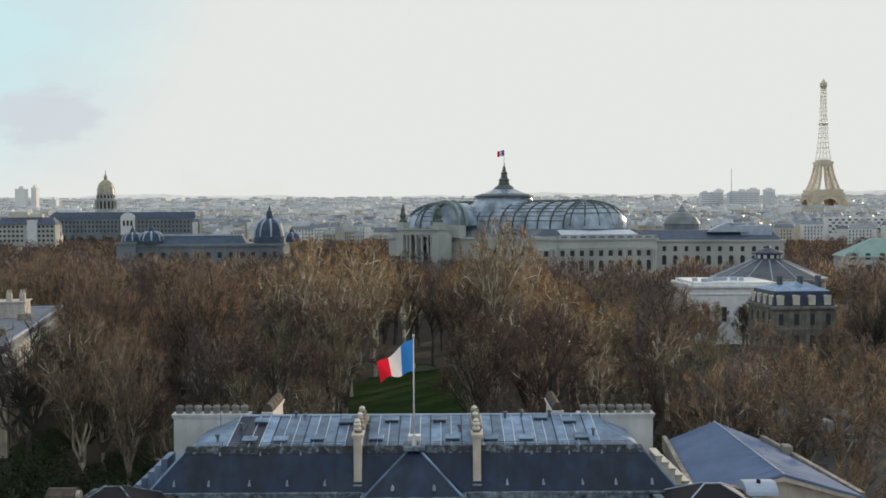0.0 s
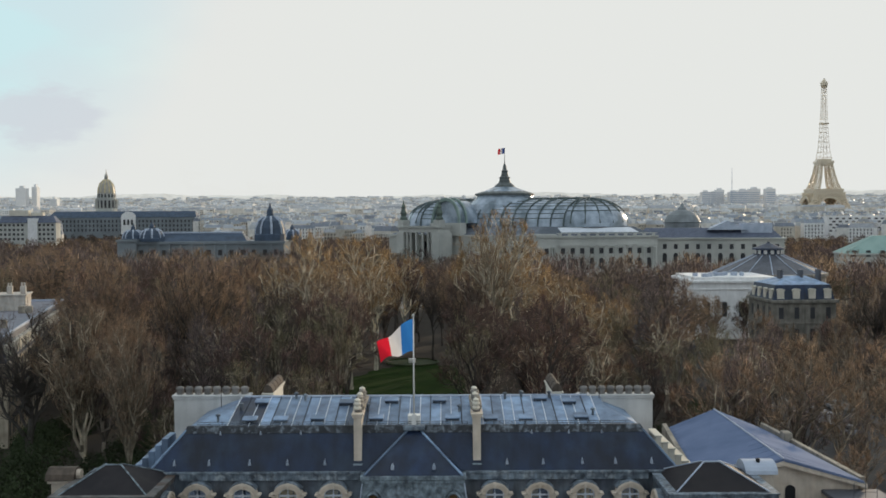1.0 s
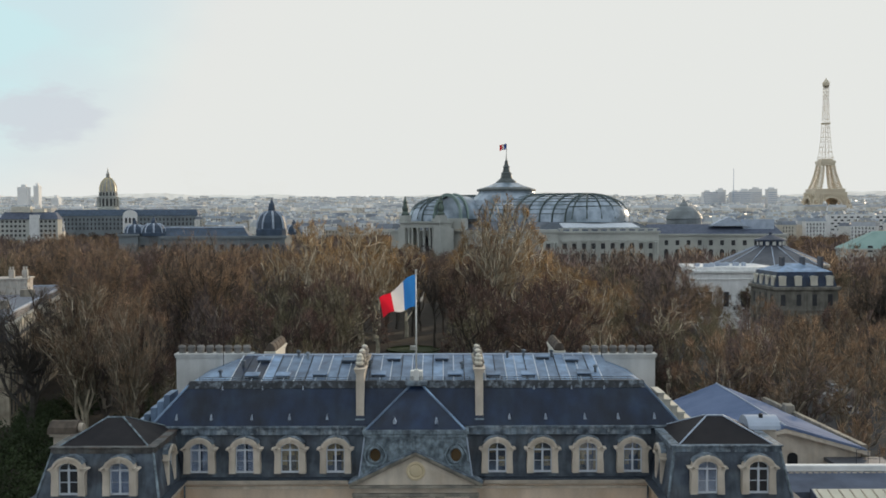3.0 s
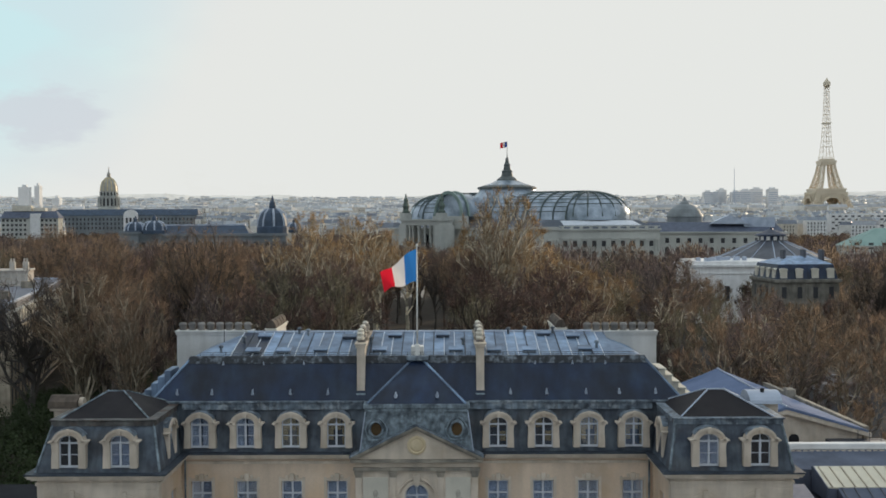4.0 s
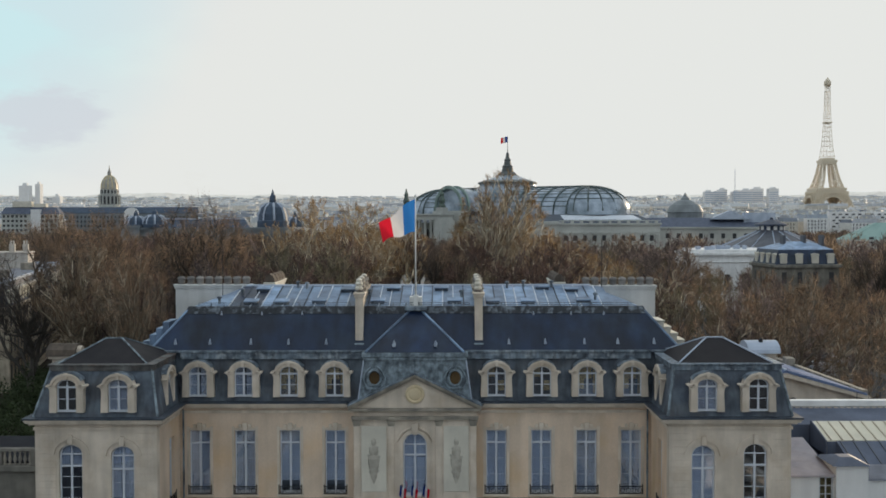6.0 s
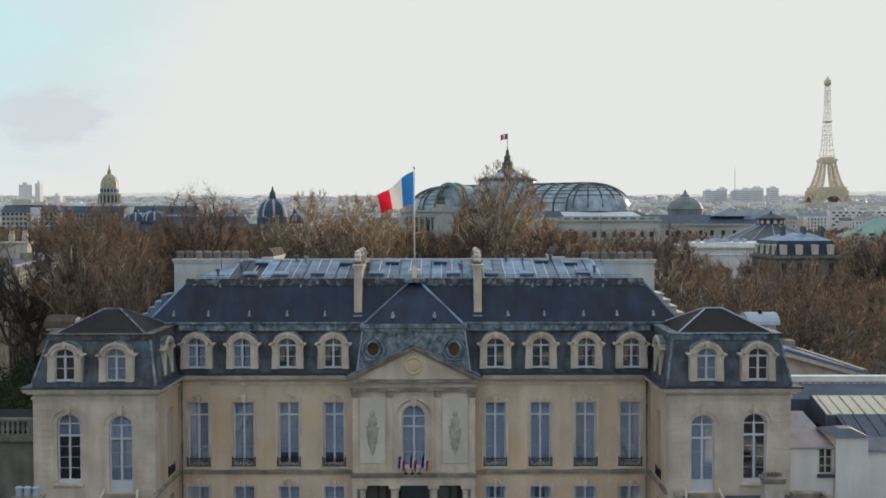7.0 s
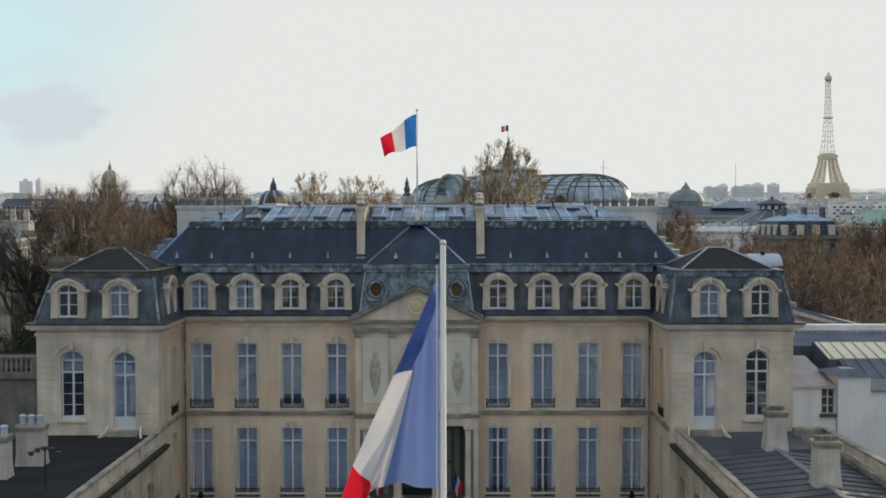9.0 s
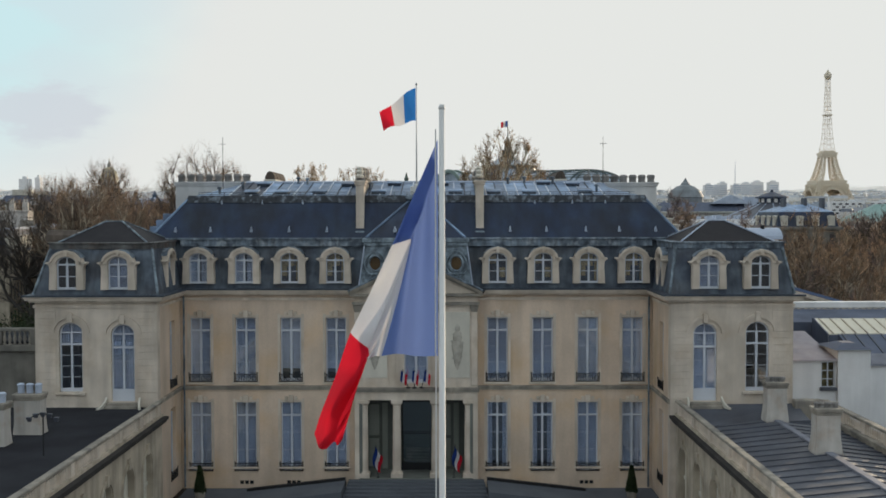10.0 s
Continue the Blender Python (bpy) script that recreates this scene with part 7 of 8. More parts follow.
grand = thing("exhibition_palace", "vast exhibition hall with a glass barrel roof and stone colonnade", "building", (37.5, 629, 0), turn=-36)
bm = bmesh.new()
box(bm, -54, 56, -44, 44, 0, 22)
box(bm, -55, 56, -45, 45, 21.2, 22.4)
part("wall", bm, FAR_STONE, grand, "long pale stone walls")
bm = bmesh.new()
solid(bm, [(-53, -43, 22.4), (56, -43, 22.4), (56, 43, 22.4), (-53, 43, 22.4)], [(-50, -27, 27), (56, -27, 27), (56, 27, 27), (-50, 27, 27)])
part("lower_roof", bm, material("blue_grey_skirt_zinc", (0.20, 0.225, 0.26), (0.12, 0.135, 0.16), streak=0.3, rough=0.7, scale=0.4), grand, "sloping grey zinc skirt roof")
# the end facing the garden
END = pose(37.5, 629, 0, 0, 0, -36).inverted() @ pose(51, 556, 0, 0, 0, 8)


def end_part(name, bm, mat, label=""):
    bm.transform(END)
    return part(name, bm, mat, grand, label)


bm = bmesh.new()
box(bm, 0, 66, 0, 62, 0, 22)
box(bm, -0.6, 66.6, -0.8, 62, 21.2, 22.2)
box(bm, -0.3, 66.3, -0.4, 62, 17.2, 17.7)
box(bm, -0.3, 66.3, -0.5, 62, 0, 3)
end_part("end_wall", bm, FAR_STONE, "long stone end front with cornices")
bm = bmesh.new()
box(bm, -1.5, 9.5, -2.0, 10, 0, 23.2)
box(bm, -2.1, 10.1, -2.6, 10, 21.4, 22.6)
end_part("corner_pavilion", bm, FAR_STONE, "projecting corner pavilion")
bm = bmesh.new()
solid(bm, [(0.5, 0.5, 22.2), (65.5, 0.5, 22.2), (65.5, 61, 22.2), (0.5, 61, 22.2)], [(10, 16, 26.9), (58, 16, 26.9), (58, 60, 26.9), (10, 60, 26.9)])
end_part("lower_roof", bm, material("dark_blue_zinc", (0.115, 0.135, 0.165), (0.08, 0.095, 0.115), streak=0.3, rough=0.7, scale=0.4), "sloping dark zinc roof")
bm = bmesh.new()
solid(bm, [(14, 5.0, 23.75), (57, 5.0, 23.75), (55, 13.2, 26.15), (14, 13.2, 26.15)], [(14, 4.9, 24.15), (57, 4.9, 24.15), (55, 13.1, 26.55), (14, 13.1, 26.55)])
end_part("skylight", bm, material("frosted_skylight", (0.72, 0.75, 0.80), (0.60, 0.63, 0.68), rough=0.4), "long pale frosted skylight")
for k in range(11):
    bm = bmesh.new()
    box(bm, 11 + 5.2 * k, 12.6 + 5.2 * k, -0.6, 0.4, 22.2, 23.6)
    end_part("parapet_pier", bm, FAR_STONE)
bm = bmesh.new()
box(bm, 10, 66, -0.5, -0.1, 23.3, 23.7)
end_part("parapet_rail", bm, FAR_STONE)

def vault(bm, x0, x1, half, z0, rise, n=16, m=18, out=0.0):
    """A barrel vault along x with rounded ends."""
    R = half + out
    rows = []
    xs = []
    for i in range(9):
        a = math.pi / 2 * i / 8
        xs.append((x0 - R * math.cos(a) * 0.9, math.sin(a)))
    for i in range(1, m):
        xs.append((x0 + (x1 - x0) * i / m, 1.0))
    for i in range(9):
        a = math.pi / 2 * (1 - i / 8)
        xs.append((x1 + R * math.cos(a) * 0.9, math.sin(a)))
    for x, s in xs:
        s = max(s, 0.03)
        rows.append([bm.verts.new((x, -R * s * math.cos(math.pi * j / n), z0 + (rise + out) * s ** 0.8 * math.sin(math.pi * j / n) ** 0.85)) for j in range(n + 1)])
    for a, b in zip(rows, rows[1:]):
        for j in range(n):
            bm.faces.new((a[j], b[j], b[j + 1], a[j + 1]))


bm = bmesh.new()
vault(bm, -44, 55, 26, 26.8, 16)
part("glass_vault", bm, GLAZING, grand, "glazed barrel vault over the nave", True)
for k in range(13):
    x = -44 + 8.25 * k
    bm = bmesh.new()
    pts = [(-26.4 * math.cos(math.pi * j / 16), 26.8 + 16.4 * math.sin(math.pi * j / 16) ** 0.85) for j in range(17)]
    for (a, b), (c, d) in zip(pts, pts[1:]):
        tube(bm, (x, a, b), (x, c, d), 0.45, n=4)
    part("rib", bm, GREEN_STEEL, grand)


def shell(x_end, sgn, psi, rho):
    """A point on the rounded end of the vault, psi round from the axis, rho out from the ridge's end."""
    sc = math.sqrt(max(1e-6, 1 - (rho * math.cos(psi)) ** 2))
    c = max(-1.0, min(1.0, rho * math.sin(psi) / sc))
    return (x_end + sgn * 23.4 * rho * math.cos(psi), 26.3 * rho * math.sin(psi), 26.8 + 16.3 * sc ** 0.8 * math.sqrt(1 - c * c) ** 0.85)


for sgn, x_end in ((1, 55), (-1, -44)):
    for k in range(9):
        psi = radians(-80 + 20 * k)
        bm = bmesh.new()
        for a in range(8):
            tube(bm, shell(x_end, sgn, psi, a / 8 + 0.001), shell(x_end, sgn, psi, (a + 1) / 8 - 0.004), 0.45, n=4)
        part("rib", bm, GREEN_STEEL, grand)
    for rho in (0.25, 0.38, 0.5, 0.62, 0.74, 0.87):
        bm = bmesh.new()
        for k in range(16):
            tube(bm, shell(x_end, sgn, radians(-88 + 11 * k), rho), shell(x_end, sgn, radians(-77 + 11 * k), rho), 0.2, n=4)
        part("purlin", bm, GREEN_STEEL, grand)
for th in (14, 24, 34, 44, 54, 64, 76):
    c, q = math.cos(radians(th)), math.sin(radians(th)) ** 0.85
    bm = bmesh.new()
    tube(bm, (-44, -26.1 * c, 26.8 + 16.1 * q), (55, -26.1 * c, 26.8 + 16.1 * q), 0.2, n=4)
    part("purlin", bm, GREEN_STEEL, grand)
bm = bmesh.new()
box(bm, -43, 54, -1.6, 1.6, 42.6, 43.6)
part("ridge_walk", bm, GREEN_STEEL, grand)
bm = bmesh.new()
lathe(bm, [(24, 27), (23.5, 34), (21, 40), (17, 44.2), (16.5, 45.6), (17.5, 46.0), (16, 46.8), (8, 49.8), (7, 50.4)], 0, 0, 32)
part("crossing_dome", bm, GLAZING, grand, "shallow glazed dome over the crossing")
bm = bmesh.new()
lathe(bm, [(17.8, 45.3), (17.8, 46.4), (12, 48.2), (6.2, 50.4), (6.0, 51.2), (3.6, 53.0), (3.0, 55.5), (3.4, 56), (2.2, 57), (1.8, 59.5), (2.2, 60), (1.2, 61), (0.9, 63.5), (0.3, 64.5), (0.2, 66.5)], 0, 0, 20)
part("lantern", bm, material("dark_patinated_lead", (0.13, 0.145, 0.14), (0.09, 0.10, 0.10), rough=0.6), grand, "dark stepped lantern with a spire")
bm = bmesh.new()
tube(bm, (0, 0, 66), (0, 0, 74), 0.15, n=5)
part("flagpole", bm, IRON, grand)
for k, (nm, mt) in enumerate((("blue_panel", BLUE), ("white_panel", FLAGWHITE), ("red_panel", RED))):
    bm = bmesh.new()
    prism_y(bm, [(-1.6 * (k + 1), 70.4 - 0.25 * k), (-1.6 * k, 70.6 - 0.25 * k), (-1.6 * k, 74 - 0.25 * k), (-1.6 * (k + 1), 73.8 - 0.25 * k)], -0.1 + 0.2 * (k % 2), 0.0 + 0.2 * (k % 2))
    part(nm, bm, mt, grand)
PORCH = Matrix.Translation((-20, -4, 0)) @ Matrix.Diagonal((0.82, 1, 1, 1))
# porch on the avenue side with paired columns, and the glazed arch above
bm = bmesh.new()
box(bm, -17, 17, -56, -44, 24, 27.5)
box(bm, -18, 18, -57, -44, 26.6, 27.5)
for x in (-15.5, 15.5):
    box(bm, x - 3, x + 3, -56.5, -44, 0, 24)
    box(bm, x - 2.4, x + 2.4, -56, -50, 27.5, 31)
box(bm, -17, 17, -56, -44, 0, 4)
bm.transform(PORCH)
part("porch", bm, FAR_STONE, grand, "monumental stone porch")
colm = bmesh.new()
lathe(colm, [(1.25, 4), (1.25, 5), (1.0, 5.4), (0.95, 14), (0.85, 22), (1.2, 22.8), (1.2, 24)], 0, 0, 12)
colm_me = mesh_of("column", colm, FAR_STONE, True)
for x in (-10.6, -7.6, -2.6, 2.6, 7.6, 10.6):
    again("column", colm_me, grand, PORCH @ pose(x, -54.5, 0))
bm = bmesh.new()
for x in (-5.1, 0, 5.1):
    prism_y(bm, arch_points(x, 3.4, 4, 17, 2), -46, -44.5)
bm.transform(PORCH)
part("doorway", bm, FAR_DARK, grand, "tall dark doorways behind the columns")
ARCH_GREEN = material("pale_green_painted_steel", (0.26, 0.34, 0.31), (0.18, 0.24, 0.22), rough=0.6, scale=0.4)
for y0, y1, r0, r1 in ((-46, -44.5, 8.6, 9.9), (-43, -42.2, 7.4, 8.1), (-39, -37.5, 9.0, 9.9)):
    bm = bmesh.new()
    for i in range(16):
        a0, a1 = math.pi * i / 16, math.pi * (i + 1) / 16
        q = lambda r, a: (-11 + r * math.cos(a), 29 + r * 1.48 * math.sin(a) ** 0.9)
        prism_y(bm, [q(r0, a0), q(r1, a0), q(r1, a1), q(r0, a1)], y0, y1)
    part("porch_arch", bm, ARCH_GREEN, grand, "green steel arch above the porch")
bm = bmesh.new()
prism_y(bm, [(-11 + 8.8 * math.cos(math.pi * i / 16), 29 + 13 * math.sin(math.pi * i / 16) ** 0.9) for i in range(17)], -44.2, -26)
part("porch_glazing", bm, GLAZING, grand, "short glazed vault behind the porch arch")
bm = bmesh.new()
box(bm, -21.5, -0.5, -46.5, -40, 22, 29.2)
part("porch_attic", bm, FAR_STONE, grand)
for x in (-15.5, 15.5):
    bm = bmesh.new()
    lathe(bm, [(2.4, 31), (2.6, 32), (1.6, 33), (2.2, 35), (1.2, 37.5), (1.5, 38.5), (0.7, 40), (0.3, 42)], x, -53, 9)
    bm.transform(PORCH)
    part("roof_sculpture", bm, material("green_bronze", (0.12, 0.16, 0.13), (0.09, 0.11, 0.10), rough=0.7, scale=0.6), grand, "dark bronze roof sculpture group")
# columns and windows along the sides
cs = bmesh.new()
lathe(cs, [(0.7, 3), (0.62, 3.5), (0.55, 15), (0.75, 15.8), (0.75, 16.4)], 0, 0, 8)
cs_me = mesh_of("side_column", cs, FAR_STONE, True)
wn1 = bmesh.new()
prism_y(wn1, arch_points(0, 2.6, 4.5, 9, 1.3, 6), -0.15, 0.0)
wn1_me = mesh_of("window", wn1, FAR_DARK)
wnu = bmesh.new()
box(wnu, -1.1, 1.1, -0.15, 0, 12.6, 15.6)
wnu_me = mesh_of("window", wnu, FAR_DARK)
wf1 = bmesh.new()
for a in (-1.7, 1.3):
    box(wf1, a, a + 0.4, -0.5, 0, 3.5, 16.4)
box(wf1, -1.8, 1.8, -0.6, 0, 16.4, 17.2)
box(wf1, -1.7, 1.7, -0.4, 0, 11.2, 12.0)
wf1_me = mesh_of("window_surround", wf1, FAR_STONE)
for k in range(6):
    x = 16 + 6 * k
    again("window", wn1_me, grand, pose(x, -44, 0))
    again("window", wnu_me, grand, pose(x, -44, 0))
    again("window_surround", wf1_me, grand, pose(x, -44, 0))
for k in range(10):
    m = END @ pose(13.5 + 5.3 * k, 0, 0)
    again("window", wn1_me, grand, m)
    again("window", wnu_me, grand, m)
    again("window_surround", wf1_me, grand, m)
    if k in (5, 8, 9):
        again("side_column", cs_me, grand, m @ pose(2.2, -0.9, 0))
        again("side_column", cs_me, grand, m @ pose(3.4, -0.9, 0))
again("window", wn1_me, grand, END @ pose(4, -2.0, 0))
again("window", wnu_me, grand, END @ pose(4, -2.0, 0))
for x in (-0.4, 1.2, 6.8, 8.4):
    again("side_column", cs_me, grand, END @ pose(x, -2.9, 0))

science = thing("museum_wing", "long stone museum wing with grey roofs and a low dome", "building", (170, 640, 0), turn=-12)
bm = bmesh.new()
box(bm, -50, 36, -18, 30, 0, 19)
box(bm, -51, 37, -19, 31, 18.4, 19.4)
part("wall", bm, FAR_STONE, science)
bm = bmesh.new()
solid(bm, [(-49, -16, 19.4), (35, -16, 19.4), (35, 28, 19.4), (-49, 28, 19.4)], [(-45, -4, 25), (30, -4, 25), (30, 16, 25), (-45, 16, 25)])
part("roof", bm, ROOF_BLUE, science, "dark grey zinc roof")
bm = bmesh.new()
lathe(bm, [(11, 20), (11, 28), (11.7, 28.4), (11, 30), (9.2, 33), (5.5, 35.6), (3.0, 36.4), (2.6, 37.6), (1.6, 38.4), (0.3, 41)], -22, 28, 24)
# lead lightened so that the dome looks hazed by distance
part("dome", bm, material("hazed_lead_dome", (0.24, 0.26, 0.27), (0.17, 0.185, 0.19), rough=0.6, scale=0.4), science, "low dark lead dome")
for k in range(13):
    again("window", wn1_me, science, pose(-46 + 6.5 * k, -18, 0))
    again("window", wnu_me, science, pose(-46 + 6.5 * k, -18, 0))
bm = bmesh.new()
box(bm, 12, 30, -10, 10, 19, 28)
prism_y(bm, [(-8, 24), (16, 24), (4, 29.5)], -12, 20)
part("roof_block", bm, ZINC_PALE, science, "raised zinc roof blocks")

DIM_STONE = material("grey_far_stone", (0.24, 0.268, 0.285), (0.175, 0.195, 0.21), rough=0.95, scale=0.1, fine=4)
DOME_SLATE = material("blue_grey_slate", (0.065, 0.095, 0.145), (0.045, 0.065, 0.095), rough=0.55, scale=0.5)
petit = thing("art_museum", "stone museum with slate roof, corner domes and a tall dome", "building", (-128, 562, 0), turn=3)
bm = bmesh.new()
box(bm, -44, 42, 0, 40, 0, 19.5)
box(bm, -45, 43, -1, 41, 18.8, 20.2)
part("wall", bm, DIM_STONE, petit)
bm = bmesh.new()
solid(bm, [(-30, 1, 20.2), (22, 1, 20.2), (22, 20, 20.2), (-30, 20, 20.2)], [(-27, 8, 24.5), (19, 8, 24.5), (19, 12, 24.5), (-27, 12, 24.5)])
part("roof", bm, DOME_SLATE, petit, "long slate roof")
bm = bmesh.new()
box(bm, -27, 19, 7.6, 12.4, 24.4, 25.3)
part("ridge_skylight", bm, ZINC_PALE, petit, "pale ridge skylight")
for x, y, r, z, top in ((34, 8, 8.0, 20.2, 41), (-29, 4, 6.2, 20.2, 31), (-40, 8, 5.6, 20.2, 30), (44, 30, 5.5, 20.2, 29)):
    bm = bmesh.new()
    h = top - z
    lathe(bm, [(r * 1.08, z), (r * 1.08, z + 0.16 * h), (r, z + 0.18 * h), (r * 0.96, z + 0.34 * h), (r * 0.78, z + 0.52 * h), (r * 0.42, z + 0.63 * h), (r * 0.22, z + 0.66 * h), (r * 0.24, z + 0.7 * h), (r * 0.2, z + 0.82 * h), (r * 0.12, z + 0.86 * h), (0.1, z + h)], x, y, 16)
    dm = part("dome", bm, DOME_SLATE, petit, "ribbed slate dome with a lantern")
    for k in range(8):
        a = 2 * math.pi * k / 8 + 0.2
        b2 = bmesh.new()
        last = None
        for rr, zz in ((1.0, 0.18), (0.97, 0.34), (0.79, 0.52), (0.43, 0.63)):
            p = (x + rr * r * math.cos(a), y + rr * r * math.sin(a), z + zz * h)
            if last:
                tube(b2, last, p, r * 0.075, n=4)
            last = p
        part("rib", b2, ZINC_PALE, dm)
for k in range(14):
    again("window", wn1_me, petit, pose(-40 + 6 * k, 0, 0))
    again("window", wnu_me, petit, pose(-40 + 6 * k, 0, 0))
for k in range(15):
    bm = bmesh.new()
    box(bm, -43.6 + 6 * k, -42.4 + 6 * k, -0.8, 0.0, 3, 18.8)
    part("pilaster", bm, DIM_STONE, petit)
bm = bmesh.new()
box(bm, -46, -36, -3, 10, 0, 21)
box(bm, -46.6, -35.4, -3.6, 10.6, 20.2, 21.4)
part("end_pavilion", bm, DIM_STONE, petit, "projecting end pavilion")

church = thing("domed_church", "classical church with a gilded dome above a long stone building", "church", (-556, 1728, 6))
bm = bmesh.new()
lathe(bm, [(17, -8), (17, 40), (15.5, 41), (15.5, 58), (16.5, 58.5), (14.5, 59), (14.2, 66), (14.8, 66.5)], 0, 0, 24)
part("drum", bm, FAR_STONE, church, "round columned stone drum")
bm = bmesh.new()
lathe(bm, [(13.8, 66.5), (13.8, 68), (13, 76), (10.4, 83), (6, 88), (3.4, 89.5), (3.0, 90), (3.0, 96), (2.2, 97), (0.9, 101), (0.3, 107)], 0, 0, 24)
part("dome", bm, GOLDLEAF, church, "gilded dome with a lantern and spire")
cm = bmesh.new()
lathe(cm, [(1.1, 41.5), (0.9, 57.8)], 0, 0, 6)
cm_me = mesh_of("column", cm, FAR_STONE)
for k in range(16):
    a = 2 * math.pi * k / 16
    again("column", cm_me, church, pose(17 * math.cos(a), 17 * math.sin(a), 0))
bm = bmesh.new()
box(bm, -72, 162, -60, -30, -8, 27)
part("long_wing", bm, DIM_STONE, church)
bm = bmesh.new()
solid(bm, [(-73, -61, 27), (163, -61, 27), (163, -29, 27), (-73, -29, 27)], [(-68, -50, 37), (158, -50, 37), (158, -40, 37), (-68, -40, 37)])
part("long_roof", bm, DOME_SLATE, church, "long dark slate roof")
wn2 = bmesh.new()
box(wn2, -1.2, 1.2, -0.2, 0, 0, 4)
wn2_me = mesh_of("window", wn2, FAR_DARK)
for k in range(38):
    for z in (5, 12, 19):
        again("window", wn2_me, church, pose(-69 + 6.1 * k, -60, z))
bm = bmesh.new()
prism_y(bm, arch_points(54, 23, 0, 27, 9, 12), -62, -58)
portal = part("portal", bm, RENDER, church, "pale arched portal")
for x in (-6, 0, 6):
    bm = bmesh.new()
    prism_y(bm, arch_points(54 + x, 3.4, 15, 22, 1.7, 6), -62.3, -62.0)
    part("window", bm, FAR_DARK, portal)
for k in range(12):
    a = 2 * math.pi * k / 12 + 0.13
    bm = bmesh.new()
    last = None
    for rr, zz in ((13.9, 67.5), (13.2, 76), (10.6, 83), (6.2, 88), (3.4, 89.8)):
        p = (rr * math.cos(a), rr * math.sin(a), zz)
        if last:
            tube(bm, last, p, 0.75, n=4)
        last = p
    part("rib", bm, material("bright_gilding", (0.62, 0.51, 0.29), (0.5, 0.41, 0.24), rough=0.4, metal=0.5, scale=0.3) if k == 0 else bpy.data.materials["bright_gilding"], church)
for k in range(16):
    a = 2 * math.pi * (k + 0.5) / 16
    for z0, z1, r in ((43, 54, 15.6), (60, 64.5, 14.4)):
        bm = bmesh.new()
        prism_y(bm, arch_points(0, 3.0, z0, z1, 1.5, 6), -0.3, 0.3)
        bm.transform(Matrix.Translation((r * math.cos(a), r * math.sin(a), 0)) @ Matrix.Rotation(a + math.pi / 2, 4, "Z"))
        part("window", bm, FAR_DARK, church)

# offices by the river, left of the church
offices = thing("office_building", "long pale office building with blue-grey roofs beyond bare trees", "building", (-352, 905, 0), turn=6)
bm = bmesh.new()
box(bm, -32, 16, 0, 16, 0, 29)
part("wall", bm, FAR_STONE, offices)
bm = bmesh.new()
solid(bm, [(-33, -1, 29), (17, -1, 29), (17, 17, 29), (-33, 17, 29)], [(-30, 5, 35), (13, 5, 35), (13, 11, 35), (-30, 11, 35)])
part("roof", bm, ROOF_BLUE, offices, "blue-grey zinc roof")
bm = bmesh.new()
box(bm, -7, 1, -2.5, 4, 0, 33)
part("stair_bay", bm, RENDER, offices, "projecting white stair bay")
bm = bmesh.new()
box(bm, -24, -8, 4, 12, 35, 40)
box(bm, -6, 4, 4, 12, 35, 38)
part("roof_block", bm, RELIEF, offices, "pale blocks on the roof")
ow = bmesh.new()
box(ow, -1.0, 1.0, -0.15, 0, 0, 2.0)
ow_me = mesh_of("window", ow, FAR_DARK)
for k in range(13):
    if k not in (6, 7, 8):
        for z in (14, 18, 22, 26):
            again("window", ow_me, offices, pose(-30 + 3.6 * k, 0, z))

# iron lattice tower
tower = thing("lattice_tower", "tall tapering iron lattice tower with platforms", "tower", (741, 2033, 22))
tower.scale = (0.74, 0.74, 0.945)
# iron paled well past its brown paint to imitate haze and glare
TOWER_IRON = material("hazed_tower_iron", (0.70, 0.60, 0.45), (0.62, 0.53, 0.40), rough=0.4, metal=0.25, scale=0.05, bump=0, spec=0.6)
PROFILE = [(0, 62.5), (20, 54), (45, 42), (57, 36), (75, 28), (95, 21.5), (116, 17.0), (140, 12.4), (165, 9.6), (196, 7.6), (230, 6.1), (262, 5.4), (276, 5.2)]


def tower_half(z):
    for (z0, r0), (z1, r1) in zip(PROFILE, PROFILE[1:]):
        if z0 <= z <= z1:
            return r0 + (r1 - r0) * (z - z0) / (z1 - z0)
    return PROFILE[-1][1]


for sx_, sy_ in ((-1, -1), (1, -1), (1, 1), (-1, 1)):
    bm = bmesh.new()
    levels = [0, 10, 20, 30, 40, 50, 57, 66, 75, 85, 95, 105, 116]
    for z0, z1 in zip(levels, levels[1:]):
        r0, r1 = tower_half(z0), tower_half(z1)
        w0, w1 = 17 - 8 * z0 / 116, 17 - 8 * z1 / 116
        c0 = [(sx_ * (r0 - a * w0), sy_ * (r0 - b * w0), z0) for a, b in ((0, 0), (1, 0), (1, 1), (0, 1))]
        c1 = [(sx_ * (r1 - a * w1), sy_ * (r1 - b * w1), z1) for a, b in ((0, 0), (1, 0), (1, 1), (0, 1))]
        for i in range(4):
            j = (i + 1) % 4
            tube(bm, c0[i], c1[i], 1.1, n=4)
            tube(bm, c0[i], c1[j], 0.6, n=4)
            tube(bm, c0[j], c1[i], 0.6, n=4)
            tube(bm, c1[i], c1[j], 0.8, n=4)
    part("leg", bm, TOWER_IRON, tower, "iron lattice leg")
bm = bmesh.new()
z = 116.0
